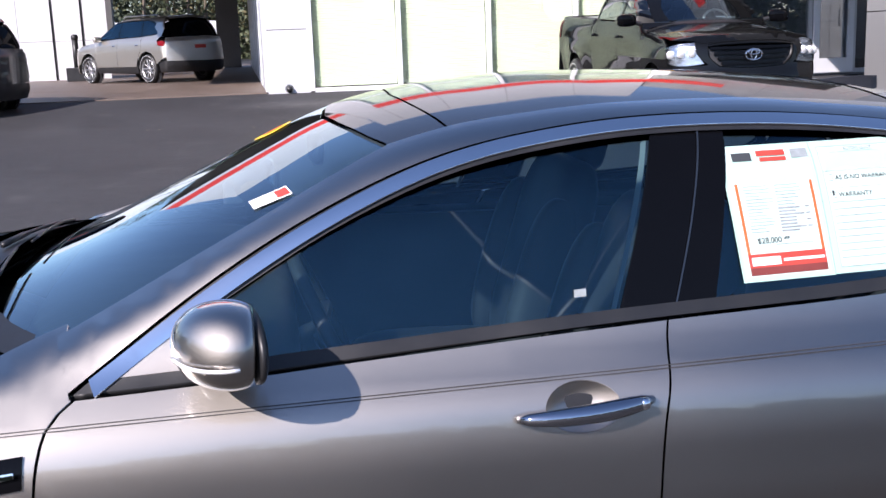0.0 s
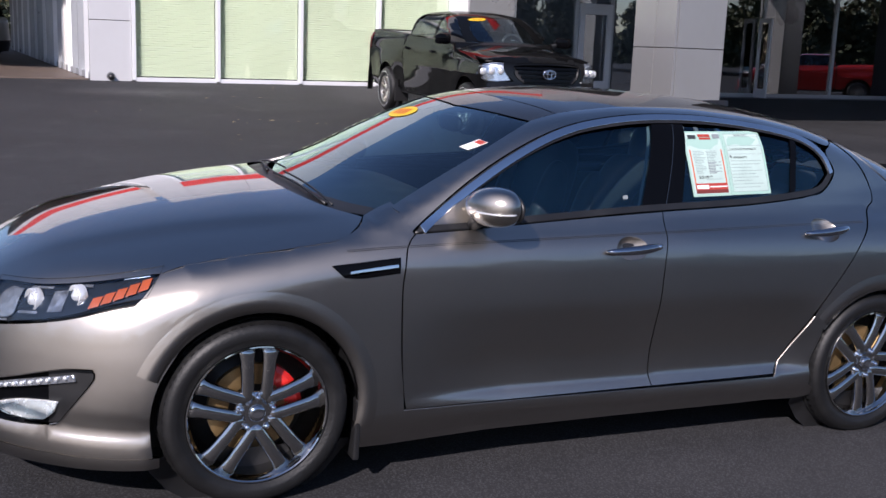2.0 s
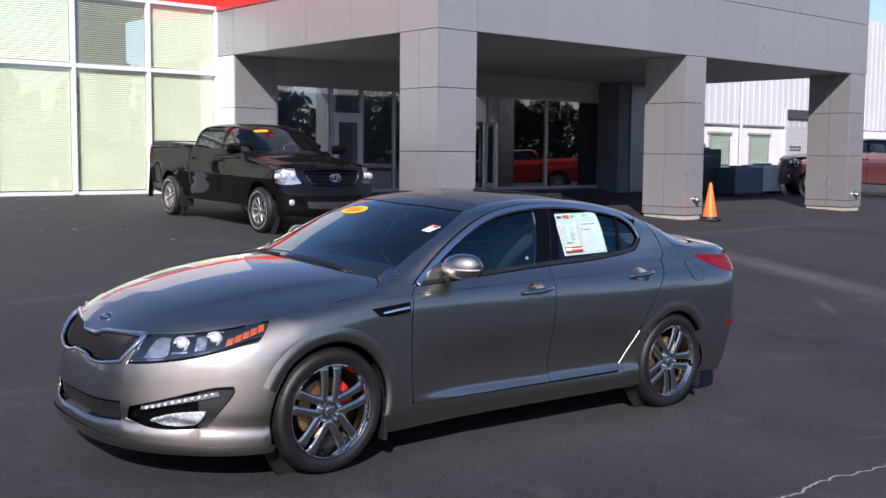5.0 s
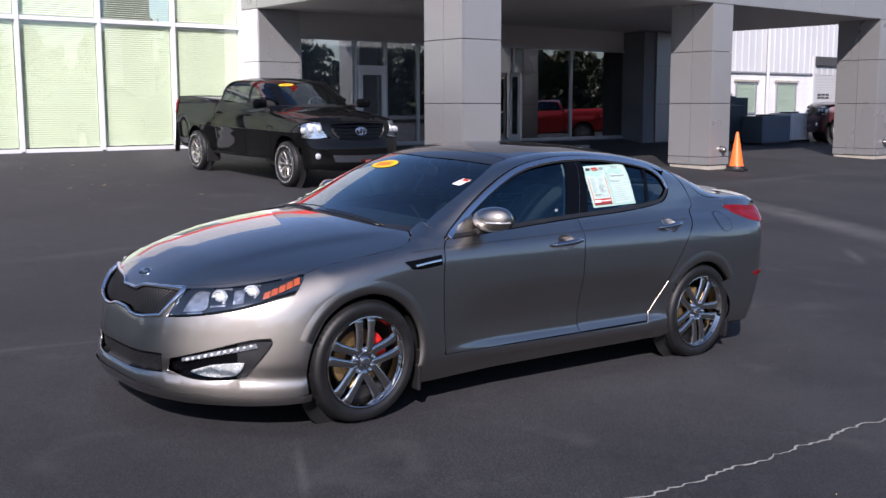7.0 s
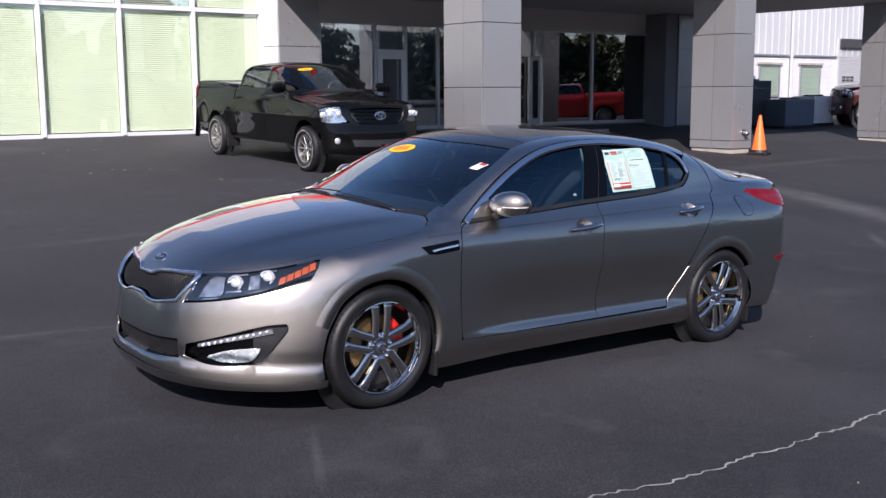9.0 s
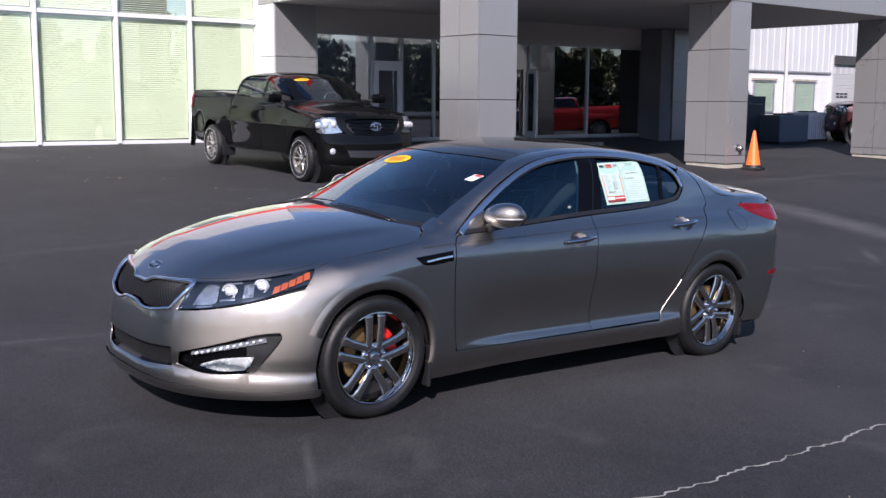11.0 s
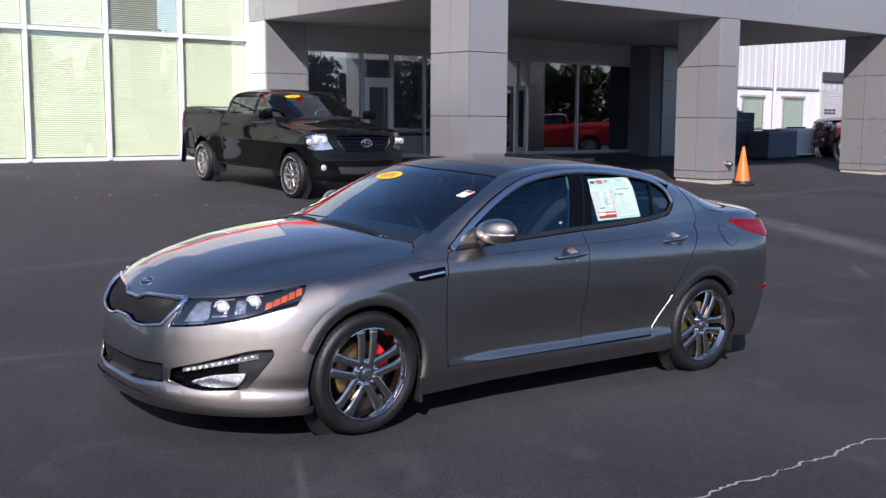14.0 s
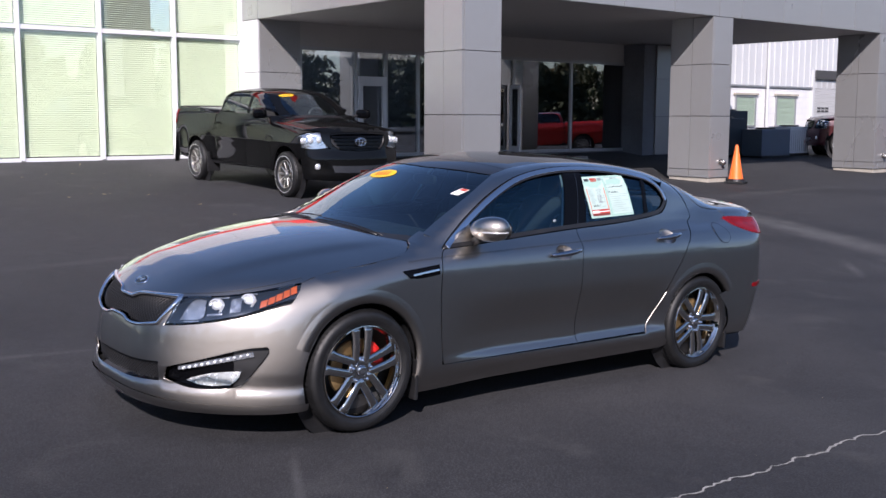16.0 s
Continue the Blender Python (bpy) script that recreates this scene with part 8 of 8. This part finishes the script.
# ---- marks on the ground ----
def make_crack():
    random.seed(11)
    bm = bmesh.new()
    n, rows = 230, []
    off = 0.0
    for i in range(n):
        x = -2.2 + 7.5 * i / (n - 1)
        off = off * 0.84 + random.uniform(-0.018, 0.018)
        y = -2.355 - 0.045 * (x + 1.0) + off + 0.03 * math.sin(x * 1.7)
        w = 0.003 + random.uniform(0, 0.0065)
        rows.append([bm.verts.new((x, y - w, gz(x, y) + 0.004)), bm.verts.new((x, y + w, gz(x, y) + 0.004))])
    for a, b in zip(rows, rows[1:]):
        bm.faces.new((a[0], b[0], b[1], a[1]))
    tagged(part("pavement_crack", bm, PALE), "thin pale filled crack across the asphalt", "crack", kind="structure")


def make_litter():
    random.seed(3)
    bm = bmesh.new()
    for cx, cy, n, sp in ((2.0, 11.2, 12, 0.35), (3.0, 14.2, 8, 0.9), (0.8, 9.3, 5, 0.8), (4.6, 7.5, 4, 1.0), (-0.5, 12.5, 6, 1.4), (1.5, 14.9, 8, 1.2), (2.6, -1.9, 5, 1.2), (-3.2, -2.0, 5, 0.9), (0.3, -2.8, 6, 0.9)):
        for _ in range(n):
            x, y = cx + random.gauss(0, sp), cy + random.gauss(0, sp * 0.4)
            s, a = random.uniform(0.008, 0.03) * (1.6 if cy > 5 else 0.35), random.uniform(0, 6.3)
            z = gz(x, y) + 0.005
            vs = [bm.verts.new((x + s * math.cos(a + t) * r, y + s * math.sin(a + t) * r, z + random.uniform(0, 0.006))) for t, r in ((0, 1), (1.5, 0.5), (3.1, 1), (4.6, 0.45))]
            bm.faces.new(vs)
    tagged(part("leaf_litter", bm, LEAFDRY), "scattered dry leaf scraps on the asphalt", "leaves", kind="stuff")


LEAFDRY = mat("dry_leaf", (0.42, 0.32, 0.16), 0.8, 0, 0.4, 30)
make_crack()
make_litter()


# ---- woods round the lot ----
def make_woods():
    rng = np.random.default_rng(7)
    V, F, M = [], [], []
    count = 0

    def quads(p, u, v, m):
        nonlocal count
        k = len(p)
        V.append(np.stack([p - u - v, p + u - v, p + u + v, p - u + v], 1).reshape(-1, 3))
        F.append(np.arange(count, count + 4 * k).reshape(-1, 4))
        M.append(np.asarray(m))
        count += 4 * k

    def unit(k):
        a = rng.normal(0, 1, (k, 3))
        return a / np.linalg.norm(a, axis=1, keepdims=True)

    spots = []                                            # x, y, leaves, leaf size, height
    for i in range(150):
        a, r = rng.uniform(0, 2 * math.pi), rng.uniform(95, 135)
        spots.append((10 + r * math.cos(a), 5 + r * math.sin(a), 160, 0.42, rng.uniform(9, 17)))
    for i in range(130):                                  # thick belt south and east of the lot
        spots.append((rng.uniform(-70, 130), rng.uniform(-92, -66), 1100, 0.24, rng.uniform(6.0, 10.5)))
    for i in range(60):
        spots.append((rng.uniform(96, 118), rng.uniform(-70, 70), 1100, 0.24, rng.uniform(6.5, 10.5)))
    for i in range(46):                                   # western belt, unseen: added to darken what the sedan's front mirrors
        spots.append((rng.uniform(-82, -60), rng.uniform(-64, 60), 380, 0.42, rng.uniform(12, 19)))
    for i in range(70):                                   # beyond the drive-through
        spots.append((rng.uniform(-26, 8), rng.uniform(92, 118), 1000, 0.13, rng.uniform(8, 17)))
    for x, y, n, size, h in spots:
        pine = rng.random() < 0.5
        lean = rng.normal(0, 0.25, 2)
        for s in range(3):
            w = 0.2 * (1 - s / 3.4)
            c = np.array((x + lean[0] * (s + 0.5), y + lean[1] * (s + 0.5), 0.5 + h * 0.27 * (s + 0.5)))
            for d in ((1, 0, 0), (0, 1, 0)):
                quads(c[None], np.array([d]) * w, np.array([[lean[0] * 0.5, lean[1] * 0.5, h * 0.137]]), [0])
        # boughs carry clumps, clumps carry leaves
        nb = max(8, n // 20)
        t = rng.random(nb) ** 0.8
        zz = h * (0.14 + 0.86 * t)
        cr = h * rng.uniform(0.20, 0.30)
        rad = cr * (1.12 - t if pine else np.sin(np.pi * np.minimum(1, 0.25 + 0.75 * t)) * 1.1) * np.sqrt(rng.uniform(0.1, 1, nb))
        a = rng.uniform(0, 2 * math.pi, nb)
        hub = np.stack([x + rad * np.cos(a) + lean[0], y + rad * np.sin(a) + lean[1], 0.5 + zz], 1)
        p = hub[rng.integers(0, nb, n)] + rng.normal(0, 0.055 * h, (n, 3)) * np.array((1, 1, 0.6))
        sz = size * rng.uniform(0.5, 1.3, (n, 2))
        tone = np.full(n, 1) if pine else np.where(rng.random(n) < rng.uniform(0.4, 1.0), 2, 3)
        quads(p, unit(n) * sz[:, :1], unit(n) * sz[:, 1:], tone)
        # undergrowth at the foot
        q = np.stack([x + rng.normal(0, 2.2, n // 5), y + rng.normal(0, 2.2, n // 5), 0.6 + rng.random(n // 5) ** 1.5 * 3.2], 1)
        quads(q, unit(n // 5) * size, unit(n // 5) * size, np.full(n // 5, 2))
    me = bpy.data.meshes.new("woods")
    me.from_pydata(np.vstack(V).tolist(), [], np.vstack(F).tolist())
    for m in (BARK, LEAFPINE, LEAFGREEN, LEAFGOLD):
        me.materials.append(m)
    me.polygons.foreach_set("material_index", np.concatenate(M).astype(np.int32))
    tagged(new("woods", me), "mixed autumn woods along the edge of the lot", "woods", kind="stuff")


def leaf_mat(name, col):
    return mat(name, col, 0.7, 0, 0.35, 0.4)


BARK = mat("bark", (0.16, 0.13, 0.10), 0.9, 0, 0.3, 1)
LEAFPINE, LEAFGREEN, LEAFGOLD = leaf_mat("pine_needles", (0.042, 0.055, 0.030)), leaf_mat("green_leaves", (0.065, 0.078, 0.036)), leaf_mat("yellowing_leaves", (0.085, 0.07, 0.026))
make_woods()


# ---- white trailers far behind the drive-through ----
for x0, x1, y0 in ((-13.0, -5.5, 76.0), (-4.2, -1.5, 78.0)):
    tr = thing("box_trailer", "white box trailer parked far beyond the canopy", "trailer", pose((x0 + x1) / 2, y0, gz(0, 76)), group="far trailers")
    box("box_body", -(x1 - x0) / 2, (x1 - x0) / 2, 0, 2.4, 0.9, 3.0, WHITEFR, tr, bevel=0.05)
    for x in (-(x1 - x0) / 4, (x1 - x0) / 4):
        bm = bmesh.new()
        add_lathe(bm, [(0.001, -0.02), (0.45, -0.02), (0.5, 0.05), (0.5, 2.3), (0.001, 2.32)], 20, centre=(x, 0.05, 0.5))
        part("wheel", bm, RUBBER, tr)
